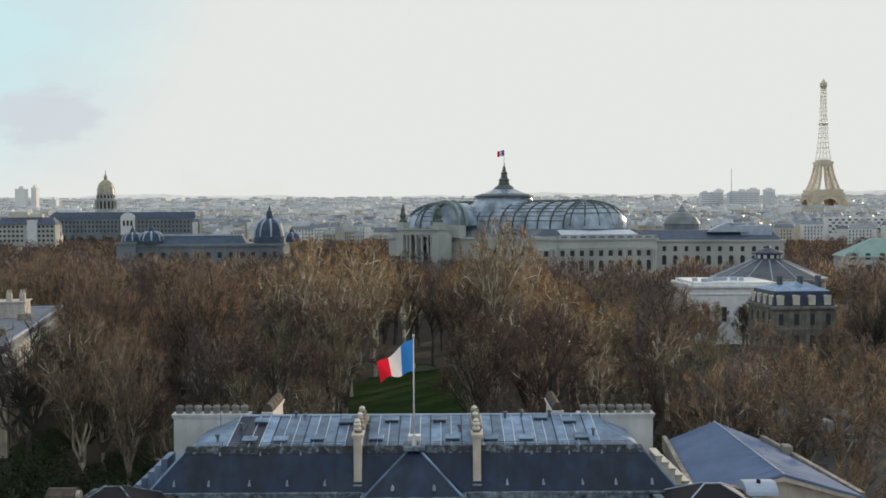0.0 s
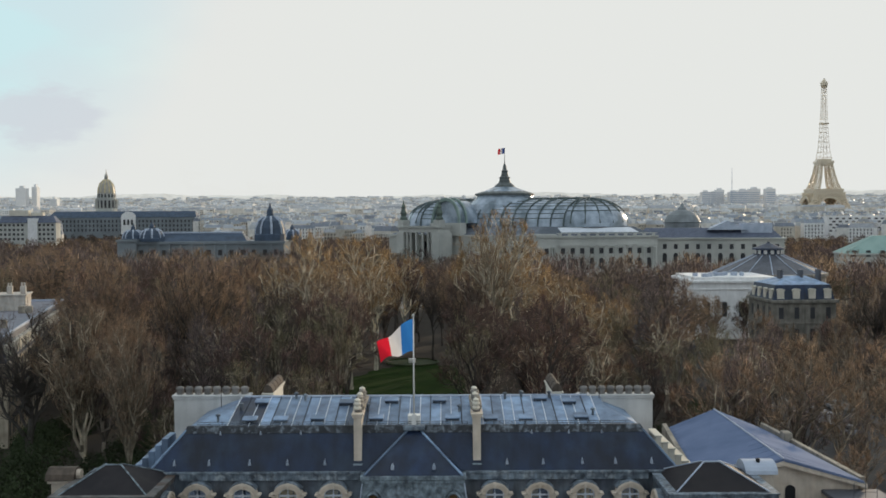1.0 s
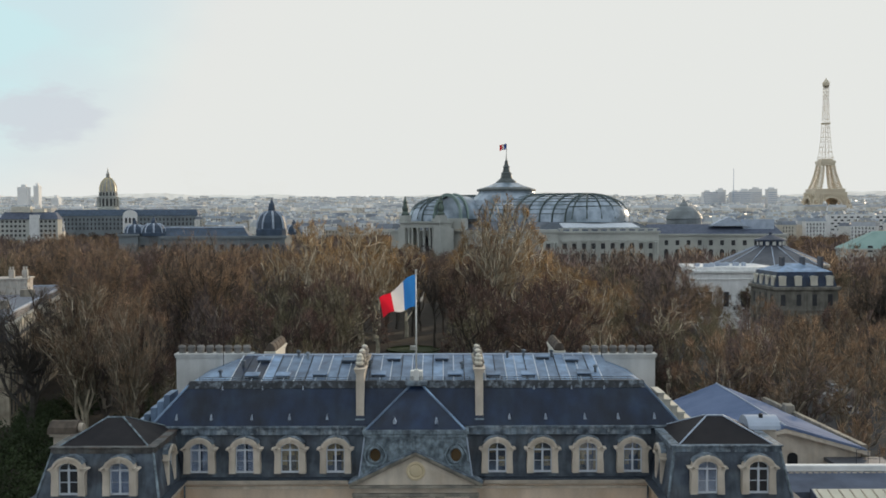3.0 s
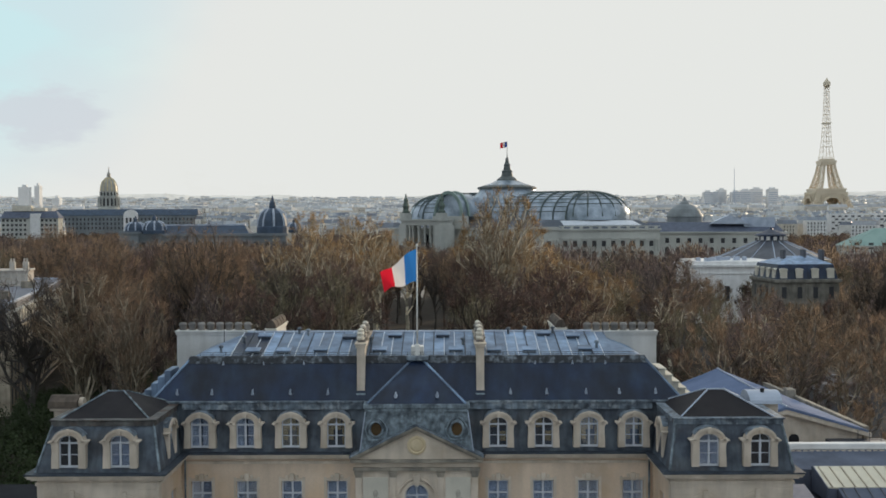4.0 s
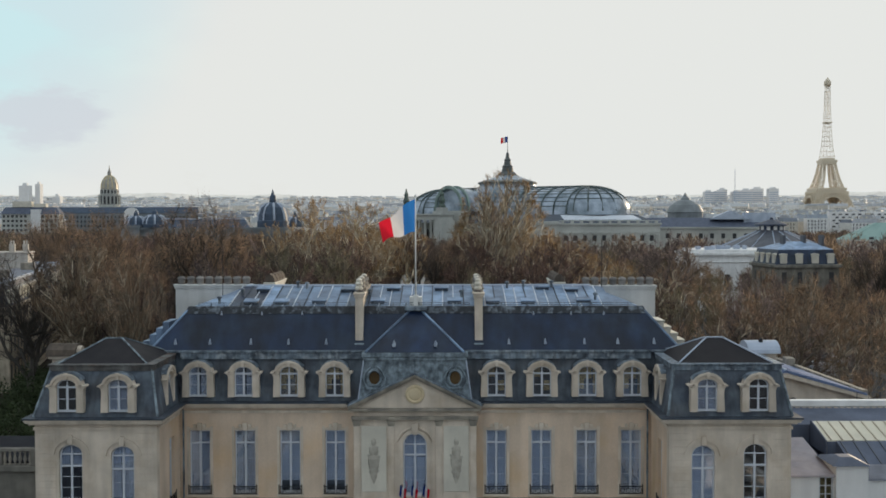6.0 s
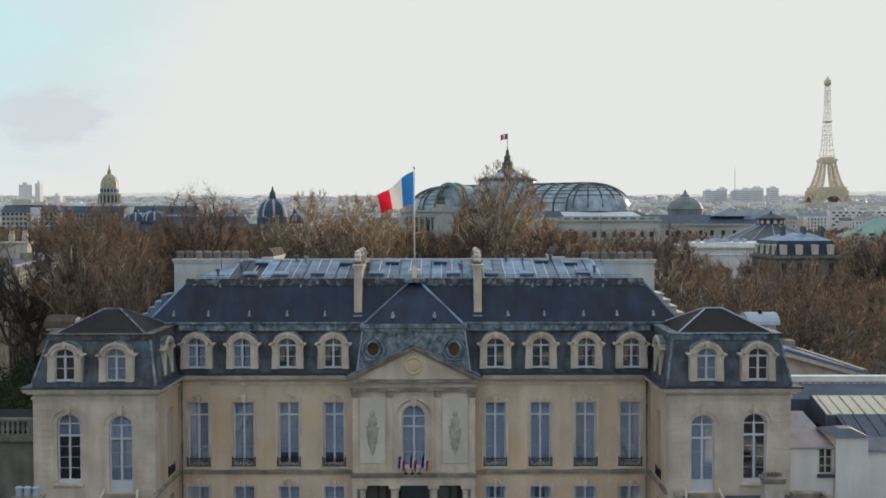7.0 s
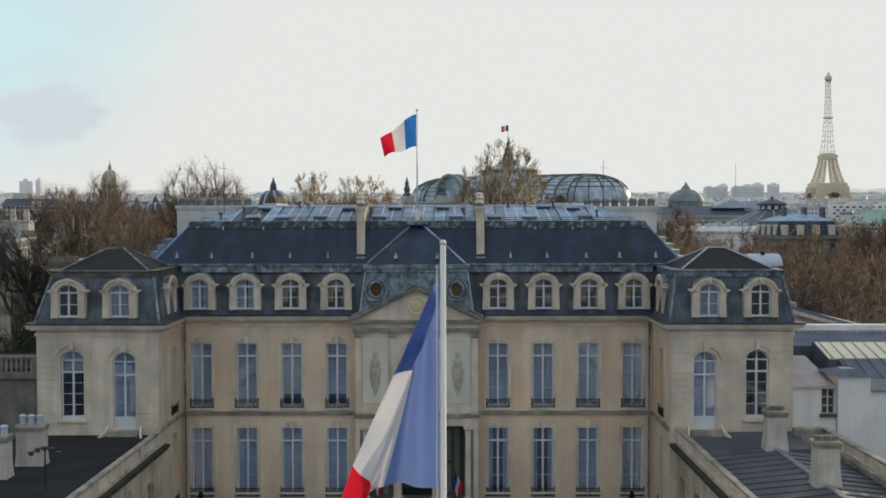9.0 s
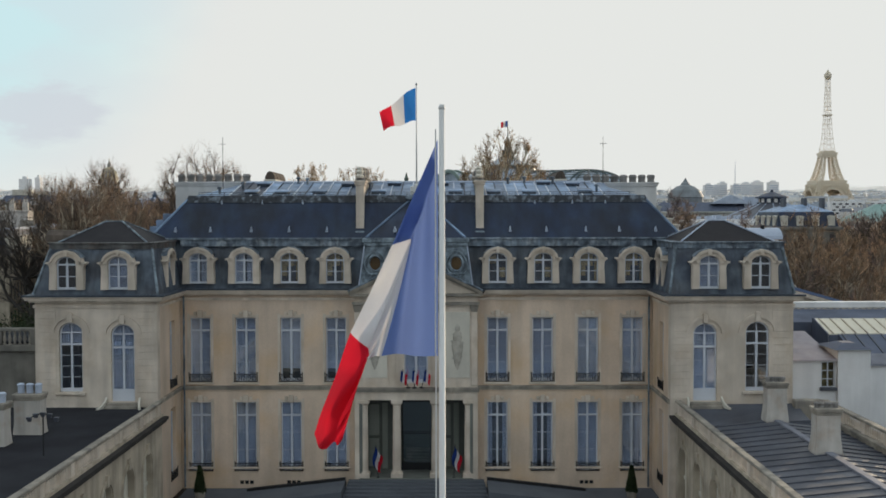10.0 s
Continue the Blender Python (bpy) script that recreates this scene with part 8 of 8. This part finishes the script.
while z < 275:
    h = 6.5 + (275 - z) * 0.03
    z1 = min(z + h, 276)
    r0, r1 = tower_half(z), tower_half(z1)
    c0 = [(-r0, -r0, z), (r0, -r0, z), (r0, r0, z), (-r0, r0, z)]
    c1 = [(-r1, -r1, z1), (r1, -r1, z1), (r1, r1, z1), (-r1, r1, z1)]
    for i in range(4):
        j = (i + 1) % 4
        tube(bm, c0[i], c1[i], 0.5, n=4)
        tube(bm, c0[i], c1[j], 0.17, n=4)
        tube(bm, c0[j], c1[i], 0.17, n=4)
        tube(bm, c1[i], c1[j], 0.25, n=4)
    z = z1
tube(bm, (0, 0, 116), (0, 0, 276), 0.55, n=6)
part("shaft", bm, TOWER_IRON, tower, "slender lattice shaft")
for z, r, h in ((54, 37.5, 8.5), (111, 18.8, 9), (195, 8.6, 3.0)):
    bm = bmesh.new()
    box(bm, -r, r, -r, r, z, z + h * 0.5)
    box(bm, -r - 1.6, r + 1.6, -r - 1.6, r + 1.6, z + h * 0.5, z + h)
    if z > 100 and z < 150:
        box(bm, -r + 4, r - 4, -r + 4, r - 4, z + h, z + h + 4)
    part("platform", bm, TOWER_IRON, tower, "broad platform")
bm = bmesh.new()
lathe(bm, [(6, 270), (9.4, 275), (9.4, 281), (7, 282), (5, 285), (2.4, 287), (1.0, 290)], 0, 0, 12)
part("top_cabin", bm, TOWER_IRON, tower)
for a in range(4):
    bm = bmesh.new()
    n = 16
    for i in range(n):
        t0, t1 = math.pi * i / n, math.pi * (i + 1) / n
        q = lambda r, t: (r * math.cos(t), 8 + (r + 4) * 0.9 * math.sin(t))
        prism_y(bm, [q(36, t0), q(40, t0), q(40, t1), q(36, t1)], -52, -50)
    for i in range(11):
        x = -34 + 6.8 * i
        zb = 8 + 40 * 0.9 * math.sqrt(max(0, 1 - (x / 40) ** 2)) + 3
        tube(bm, (x, -50, zb), (x + 3.4, -48, 54), 0.7, n=4)
        tube(bm, (x + 6.8, -50, zb), (x + 3.4, -48, 54), 0.7, n=4)
    bm.transform(Matrix.Rotation(math.pi / 2 * a, 4, "Z") @ Matrix.Diagonal((0.92, 0.92, 1, 1)))
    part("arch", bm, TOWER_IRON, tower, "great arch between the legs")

for a in range(4):
    bm = bmesh.new()
    for k in range(20):
        x0, x1 = -42 + 4.2 * k, -42 + 4.2 * (k + 1)
        low = lambda x: 24 + 20 * math.sqrt(max(0.0, 1 - (x / 31) ** 2)) if abs(x) < 31 else 22
        prism_y(bm, [(x0, low(x0)), (x1, low(x1)), (x1 * 0.95, 56), (x0 * 0.95, 56)], -43, -41)
    bm.transform(Matrix.Rotation(math.pi / 2 * a, 4, "Z"))
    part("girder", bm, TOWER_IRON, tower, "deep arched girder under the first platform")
for sx_, sy_ in ((-1, -1), (1, -1), (1, 1), (-1, 1)):
    bm = bmesh.new()
    solid(bm, [(sx_ * 50 + a * 20, sy_ * 50 + b * 20, -24) for a, b in ((-1, -1), (1, -1), (1, 1), (-1, 1))], [(sx_ * 50 + a * 15, sy_ * 50 + b * 15, 2) for a, b in ((-1, -1), (1, -1), (1, 1), (-1, 1))])
    part("pier", bm, FAR_STONE, tower, "sloping masonry pier")

# low hall with a green copper roof, and a modern white block, beyond the trees
green = thing("copper_roofed_hall", "stone hall with a pale green copper roof among bare trees", "building", (211, 500, 0), turn=-8)
bm = bmesh.new()
box(bm, -17, 30, 0, 24, 0, 14)
box(bm, -17.6, 30.6, -0.6, 24.6, 13.4, 14.2)
part("wall", bm, FAR_STONE, green)
bm = bmesh.new()
solid(bm, [(-17.5, -0.5, 14.2), (30.5, -0.5, 14.2), (30.5, 24.5, 14.2), (-17.5, 24.5, 14.2)], [(-2, 10, 22.5), (22, 10, 22.5), (22, 14, 22.5), (-2, 14, 22.5)])
part("roof", bm, material("green_copper", (0.30, 0.42, 0.38), (0.22, 0.33, 0.30), rough=0.7, scale=0.3), green, "pale green copper roof")
for k in range(7):
    again("window", wn1_me, green, pose(-13 + 6.5 * k, 0, 0))
    again("window", wnu_me, green, pose(-13 + 6.5 * k, 0, 0))
modern = thing("modern_block", "white modern block with a chequer of dark windows", "building", (450, 1120, 0), turn=-10)
bm = bmesh.new()
box(bm, -36, 40, 0, 20, 0, 31)
part("wall", bm, RENDER, modern)
mw = bmesh.new()
box(mw, -1.6, 1.6, -0.15, 0, 0, 1.7)
mw_me = mesh_of("window", mw, FAR_DARK)
for r in range(5):
    for k in range(11):
        again("window", mw_me, modern, pose(-32 + 6.6 * k + 3.3 * (r % 2), 0, 14 + 3.3 * r))

# rotunda theatre, white wing and the corner house beyond the garden
theatre = thing("round_theatre", "white round theatre with a conical grey roof and lantern", "theatre", (98.5, 315, 0))
bm = bmesh.new()
lathe(bm, [(16.5, 0), (16.5, 14.6), (17.1, 15), (17.1, 15.8), (16, 15.9)], 0, 0, 32)
part("drum", bm, STONE_GREY, theatre, "weathered round drum wall")
bm = bmesh.new()
lathe(bm, [(16.5, 15.8), (4.4, 21.0), (4.4, 21.4)], 0, 0, 24)
part("roof", bm, ROOF_GREY, theatre, "grey conical roof with pale ribs")
for k in range(14):
    a = 2 * math.pi * k / 14
    bm = bmesh.new()
    tube(bm, (16.5 * math.cos(a), 16.5 * math.sin(a), 15.85), (4.4 * math.cos(a), 4.4 * math.sin(a), 21.1), 0.16, n=4)
    part("roof_rib", bm, ZINC_PALE, theatre)
bm = bmesh.new()
lathe(bm, [(3.8, 21.0), (3.8, 22.6), (4.9, 22.7), (4.8, 23.1), (0.6, 24.6), (0.3, 25.2)], 0, 0, 16)
part("lantern", bm, SLATE, theatre, "small slate-capped lantern")
for k in range(12):
    a = 2 * math.pi * k / 12
    bm = bmesh.new()
    box(bm, -0.5, 0.5, -0.08, 0.08, 21.4, 22.5)
    bm.transform(Matrix.Translation((3.83 * math.cos(a), 3.83 * math.sin(a), 0)) @ Matrix.Rotation(a + math.pi / 2, 4, "Z"))
    part("lantern_pane", bm, WHITE, theatre)
wing = thing("theatre_wing", "white flat-topped wing of the theatre with roof plant", "building", (84.0, 278, 0))
bm = bmesh.new()
box(bm, -17, 6, 0, 24, 0, 15.0)
box(bm, -17.6, 6.6, -0.6, 24.6, 15.0, 15.8, 0.1)
box(bm, -17.3, 6.3, -0.3, 24.3, 13.2, 13.5, 0.1)
box(bm, -16.5, 5.5, 0.5, 23.5, 15.8, 16.5)
part("wall", bm, RENDER, wing, "white rendered walls with bands")
rr = random.Random(3)
for k in range(8):
    bm = bmesh.new()
    w, h = rr.uniform(0.8, 2.2), rr.uniform(0.5, 1.2)
    x, y = -15 + 1.9 * k, rr.uniform(2, 12)
    box(bm, x - w / 2, x + w / 2, y, y + 1.5, 16.5, 16.5 + h, 0.05)
    part("roof_plant", bm, ZINC_PALE, wing)
for k in range(5):
    bm = bmesh.new()
    box(bm, -14 + 4.6 * k, -12.6 + 4.6 * k, -0.06, 0.0, 6, 10)
    part("window", bm, FAR_DARK, wing)
corner = thing("corner_house", "stone corner house with a slate mansard and white dormers", "house", (75.5, 219, 0), turn=4)
bm = bmesh.new()
box(bm, -6, 7.6, 0, 14, 0, 15.0)
box(bm, -6.5, 8.1, -0.5, 14.5, 14.6, 15.3, 0.08)
box(bm, -6.2, 7.8, -0.2, 14.2, 5.6, 5.9)
box(bm, -6.2, 7.8, -0.2, 14.2, 10.2, 10.5)
# shade-darkened stone keeps this front dim
part("wall", bm, SHADED_STONE, corner)
bm = bmesh.new()
solid(bm, [(-5.9, 0.2, 15.3), (7.4, 0.2, 15.3), (7.4, 13.8, 15.3), (-5.9, 13.8, 15.3)], [(-5.2, 1.0, 18.4), (6.7, 1.0, 18.4), (6.7, 13, 18.4), (-5.2, 13, 18.4)])
part("mansard", bm, SLATE, corner, "dark slate mansard")
bm = bmesh.new()
solid(bm, [(-5.2, 1.0, 18.4), (6.7, 1.0, 18.4), (6.7, 13, 18.4), (-5.2, 13, 18.4)], [(-1, 6, 20.0), (3.6, 6, 20.0), (3.6, 8, 20.0), (-1, 8, 20.0)])
part("roof", bm, ZINC, corner, "pale zinc upper roof")
cdm = bmesh.new()
box(cdm, -0.75, 0.75, -0.3, 1.0, 0, 1.8, 0.05)
prism_y(cdm, arch_points(0, 1.7, 1.75, 1.85, 0.3, 6), -0.4, 1.0)
cdm_me = mesh_of("dormer", cdm, RELIEF)
cwn = bmesh.new()
box(cwn, -0.5, 0.5, -0.06, 0, 0, 2.4)
cwn_me = mesh_of("window", cwn, FAR_DARK)
for k in range(4):
    x = -4.3 + 3.4 * k
    again("dormer", cdm_me, corner, pose(x, 0.5, 15.5))
    for z in (1.5, 6.8, 11.3):
        again("window", cwn_me, corner, pose(x, 0, z))
for k in range(4):
    y = 2 + 3.3 * k
    again("dormer", cdm_me, corner, pose(-5.6, y, 15.5, 0, 0, -90))
    for z in (1.5, 6.8, 11.3):
        again("window", cwn_me, corner, pose(-6, y, z, 0, 0, -90))
for x in (-2.5, 2, 6):
    bm = bmesh.new()
    box(bm, x, x + 0.55, 5, 7, 18.5, 21.4, 0.05)
    part("chimney", bm, ROOF_GREY, corner, "dark slim chimney stack")
# houses at the left edge
for x, y, w, d, h, tn in ((-70.8, 148.2, 16, 74, 12.4, 13.3),):
    hs = thing("town_house", "stone town house with a mansard roof and tall chimneys", "house", (x, y, 0), "town houses", turn=tn)
    bm = bmesh.new()
    box(bm, -w / 2, w / 2, 0, d, 0, h)
    box(bm, -w / 2 - 0.4, w / 2 + 0.4, -0.4, d + 0.4, h - 0.5, h, 0.08)
    part("wall", bm, STONE_DIM, hs)
    bm = bmesh.new()
    solid(bm, [(-w / 2, 0, h), (w / 2, 0, h), (w / 2, d, h), (-w / 2, d, h)], [(-w / 2 + 1, 1, h + 3), (w / 2 - 1, 1, h + 3), (w / 2 - 1, d - 1, h + 3), (-w / 2 + 1, d - 1, h + 3)])
    part("mansard", bm, SLATE, hs)
    bm = bmesh.new()
    box(bm, -w / 2 + 0.8, w / 2 - 0.8, 0.8, d - 0.8, h + 3, h + 3.4)
    part("roof", bm, RIDGE_GREY, hs, "flat grey zinc roof")
    for k in range(int(w / 3)):
        for z in (1.5, 5.5, 9.5):
            again("window", cwn_me, hs, pose(-w / 2 + 1.8 + 3 * k, 0, z))
        again("dormer", cdm_me, hs, pose(-w / 2 + 1.8 + 3 * k, 0.4, h + 0.3))
    for k in range(int(d / 3)):
        for z in (1.5, 5.5, 9.5):
            again("window", cwn_me, hs, pose(w / 2, 1.8 + 3 * k, z, 0, 0, 90))
        again("dormer", cdm_me, hs, pose(w / 2 - 0.4, 1.8 + 3 * k, h + 0.3, 0, 0, 90))
    bm = bmesh.new()
    box(bm, -3.5, 3.2, 50, 57, h + 3.4, h + 6.2)
    box(bm, -3.8, 3.5, 49.7, 57.3, h + 6.2, h + 6.5, 0.05)
    up = part("attic_block", bm, PLASTER_WARM, hs, "white flat-topped attic block")
    for cx in (-3.0, 0.2, 2.6):
        bm = bmesh.new()
        box(bm, cx - 0.5, cx + 0.5, 51, 52.2, h + 6.5, h + 8.0, 0.05)
        for e in (-0.25, 0.25):
            lathe(bm, [(0.18, h + 8.0), (0.16, h + 8.6), (0.2, h + 8.65)], cx + e, 51.6, 8)
        part("chimney", bm, PLASTER_WARM, up)
    bm = bmesh.new()
    for x0, x1, y0, y1 in ((-w / 2 + 0.7, -w / 2 + 1.0, 0.7, d - 0.7), (w / 2 - 1.0, w / 2 - 0.7, 0.7, d - 0.7), (-w / 2 + 1.0, w / 2 - 1.0, 0.7, 1.0), (-w / 2 + 1.0, w / 2 - 1.0, d - 1.0, d - 0.7)):
        box(bm, x0, x1, y0, y1, h + 3.4, h + 3.75, 0.03)
    part("roof_edge", bm, ZINC_PALE, hs, "pale zinc roof edge")
    for z in (4.6, 8.6):
        bm = bmesh.new()
        box(bm, w / 2 + 0.41, w / 2 + 1.1, 0.5, d - 0.5, z, z + 0.16)
        for k in range(int(d / 0.5)):
            box(bm, w / 2 + 1.04, w / 2 + 1.08, 0.6 + 0.5 * k, 0.64 + 0.5 * k, z + 0.16, z + 1.05)
        box(bm, w / 2 + 1.03, w / 2 + 1.09, 0.5, d - 0.5, z + 1.05, z + 1.11)
        part("balcony", bm, IRON, hs, "long dark iron balcony")
    for k in range(7):
        bm = bmesh.new()
        box(bm, (-4, 4, -1)[k % 3] - 1.2, (-4, 4, -1)[k % 3] + 1.2, 8 + 9 * k, 9.2 + 9 * k, h + 3.3, h + 4.7, 0.05)
        part("chimney", bm, STONE_GREY, hs)

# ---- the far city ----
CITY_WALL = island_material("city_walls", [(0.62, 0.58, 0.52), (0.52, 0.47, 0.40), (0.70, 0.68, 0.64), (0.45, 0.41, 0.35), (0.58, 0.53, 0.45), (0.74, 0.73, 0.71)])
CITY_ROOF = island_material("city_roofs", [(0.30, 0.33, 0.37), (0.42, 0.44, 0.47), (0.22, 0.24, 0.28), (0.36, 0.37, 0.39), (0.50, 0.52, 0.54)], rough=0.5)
# paler, flatter palettes for the farthest blocks stand in for haze
HAZED_WALL = island_material("hazed_city_walls", [(0.76, 0.72, 0.66), (0.66, 0.61, 0.54), (0.82, 0.80, 0.76), (0.58, 0.54, 0.48), (0.72, 0.67, 0.60), (0.85, 0.84, 0.82)])
HAZED_ROOF = island_material("hazed_city_roofs", [(0.45, 0.46, 0.48), (0.56, 0.57, 0.58), (0.36, 0.37, 0.39), (0.50, 0.50, 0.51), (0.64, 0.65, 0.66)], rough=0.5)
rnd = np.random.default_rng(12)


def city(name, count, y0, y1, hmin, hmax, base, label, w=(14, 40), walls=CITY_WALL, roofs=CITY_ROOF):
    wv, wf, rv, rf, dv, df = [], [], [], [], [], []
    for k in range(count):
        y = y0 + (y1 - y0) * rnd.uniform() ** 0.8
        x = rnd.uniform(-0.5, 0.5) * y
        if 690 < x < 790 and 1960 < y < 2110 or -660 < x < -400 and 1640 < y < 1800:
            continue
        if -0.372 < x / y < -0.225 and y < 1660:
            continue
        a, bb, h = rnd.uniform(*w) / 2, rnd.uniform(10, 16) / 2, rnd.uniform(hmin, hmax)
        zb = base(y)
        th = rnd.choice([0.2, -0.5, 0.9]) + rnd.normal() * 0.1
        c, s = math.cos(th), math.sin(th)
        P = lambda u, v, z: (x + c * u - s * v, y + s * u + c * v, zb + z)
        i = len(wv)
        wv += [P(-a, -bb, -5 - zb), P(a, -bb, -5 - zb), P(a, bb, -5 - zb), P(-a, bb, -5 - zb), P(-a, -bb, h), P(a, -bb, h), P(a, bb, h), P(-a, bb, h)]
        wf += [(i, i + 1, i + 5, i + 4), (i + 1, i + 2, i + 6, i + 5), (i + 2, i + 3, i + 7, i + 6), (i + 3, i, i + 4, i + 7), (i + 4, i + 5, i + 6, i + 7)]
        j = len(rv)
        q, rh = 2.2, rnd.uniform(2.5, 5)
        rv += [P(-a, -bb, h + 0.05), P(a, -bb, h + 0.05), P(a, bb, h + 0.05), P(-a, bb, h + 0.05), P(-a + 0.5, -bb + q, h + rh), P(a - 0.5, -bb + q, h + rh), P(a - 0.5, bb - q, h + rh), P(-a + 0.5, bb - q, h + rh)]
        rf += [(j, j + 1, j + 5, j + 4), (j + 1, j + 2, j + 6, j + 5), (j + 2, j + 3, j + 7, j + 6), (j + 3, j, j + 4, j + 7), (j + 4, j + 5, j + 6, j + 7)]
        for m in range(int(rnd.integers(1, 4))):
            u = rnd.uniform(-a, a)
            i = len(wv)
            wv += [P(u - 0.5, -2, h), P(u + 0.5, -2, h), P(u + 0.5, 2, h), P(u - 0.5, 2, h), P(u - 0.5, -2, h + rh + 2), P(u + 0.5, -2, h + rh + 2), P(u + 0.5, 2, h + rh + 2), P(u - 0.5, 2, h + rh + 2)]
            wf += [(i, i + 1, i + 5, i + 4), (i + 1, i + 2, i + 6, i + 5), (i + 2, i + 3, i + 7, i + 6), (i + 3, i, i + 4, i + 7), (i + 4, i + 5, i + 6, i + 7)]
        if y < 1900:
            nw = int(2 * a / 3.2)
            for m in range(nw):
                for fl in range(int(h / 3.4)):
                    u = -a + 1.6 + 3.2 * m
                    i = len(dv)
                    z = 1.2 + 3.4 * fl
                    dv += [P(u - 0.55, -bb - 0.06, z), P(u + 0.55, -bb - 0.06, z), P(u + 0.55, -bb - 0.06, z + 2), P(u - 0.55, -bb - 0.06, z + 2)]
                    df.append((i, i + 1, i + 2, i + 3))
    for nm, v, f, mt, lb in ((name, wv, wf, walls, label), (name + "_roofs", rv, rf, roofs, label + ", their zinc roofs"), (name + "_windows", dv, df, FAR_DARK, label + ", their dark windows")):
        if v:
            me = bpy.data.meshes.new(nm)
            me.from_pydata(v, [], f)
            me.materials.append(mt)
            tagged(new(nm, me), lb, "city", kind="stuff")


def rise(y):
    return 0 if y < 900 else (y - 900) * 0.0155 + max(0.0, y - 2100) ** 2 * 0.62e-5


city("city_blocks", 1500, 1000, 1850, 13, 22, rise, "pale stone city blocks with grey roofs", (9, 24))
city("far_city_blocks", 3600, 1750, 4300, 18, 32, rise, "far city blocks in haze-paled tones", (10, 44), HAZED_WALL, HAZED_ROOF)
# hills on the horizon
# pale base and weak emission imitate haze in front of the hills
HAZED_HILL = material("hazed_far_hills", (0.58, 0.55, 0.49), (0.44, 0.42, 0.38), rough=1.0, scale=0.03, fine=1.2, detail=0.35, bump=0)
HAZED_HILL.node_tree.nodes["Principled BSDF"].inputs["Emission Color"].default_value = (0.66, 0.64, 0.60, 1)
HAZED_HILL.node_tree.nodes["Principled BSDF"].inputs["Emission Strength"].default_value = 0.40
bm = bmesh.new()
prev = None
for i in range(321):
    i = i / 4
    a = radians(-40 + i)
    x, y = 4600 * math.sin(a), 100 + 4600 * math.cos(a)
    h = 125 + 6 * math.sin(i * 0.31) + 4 * math.sin(i * 0.83 + 1) + 2 * math.sin(i * 2.1) + 1.8 * math.sin(i * 9.7) * math.sin(i * 3.1)
    cur = bm.verts.new((x * 0.93, y * 0.93, 30)), bm.verts.new((x * 0.97, y * 0.97, 0.7 * h)), bm.verts.new((x, y, h)), bm.verts.new((x * 1.02, y * 1.02, -30))
    if prev:
        for k in range(3):
            bm.faces.new((prev[k], cur[k], cur[k + 1], prev[k + 1]))
    prev = cur
tagged(part("hills", bm, HAZED_HILL, None), "low wooded hills far off on the horizon", "hills", kind="structure")
# towers far off by the river
for x, y, w, h, n in ((646, 2560, 26, 0, 4),):
    for k, (dx, hh, ww) in enumerate(((0, 88, 22), (22, 86, 16), (42, 94, 20), (68, 88, 22), (96, 92, 28), (128, 96, 28), (158, 95, 24))):
        tw = thing("tower_block", "pale high-rise block far off in the city", "building", (x + dx, y + 15 * (k % 3), 0), "tower blocks")
        bm = bmesh.new()
        box(bm, -ww / 2, ww / 2, 0, 20, 0, hh)
        box(bm, -ww / 4, ww / 4, 5, 15, hh, hh + 4)
        part("wall", bm, RENDER, tw)
        bm = bmesh.new()
        for f in range(12):
            box(bm, -ww / 2 + 1, ww / 2 - 1, -0.1, 0, 30 + 5 * f, 32 + 5 * f)
        part("glazing", bm, ZINC_PALE, tw)
mastf = thing("radio_mast", "thin radio mast far off", "mast", (706, 2550, 0))
bm = bmesh.new()
tube(bm, (0, 0, 0), (0, 0, 145), 1.2, 0.5, 5)
part("mast", bm, ZINC_PALE, mastf)
for x, y, w, h in ((-1010, 2500, 24, 104), (-985, 2520, 12, 108), (-940, 2520, 18, 78), (-900, 2550, 40, 58), (-880, 2600, 30, 60)):
    tw = thing("tower_block", "pale high-rise block far off in the city", "building", (x, y, 0), "tower blocks")
    bm = bmesh.new()
    box(bm, -w / 2, w / 2, 0, 20, 0, h)
    box(bm, -w / 5, w / 5, 5, 15, h, h + 6)
    part("wall", bm, RENDER, tw)
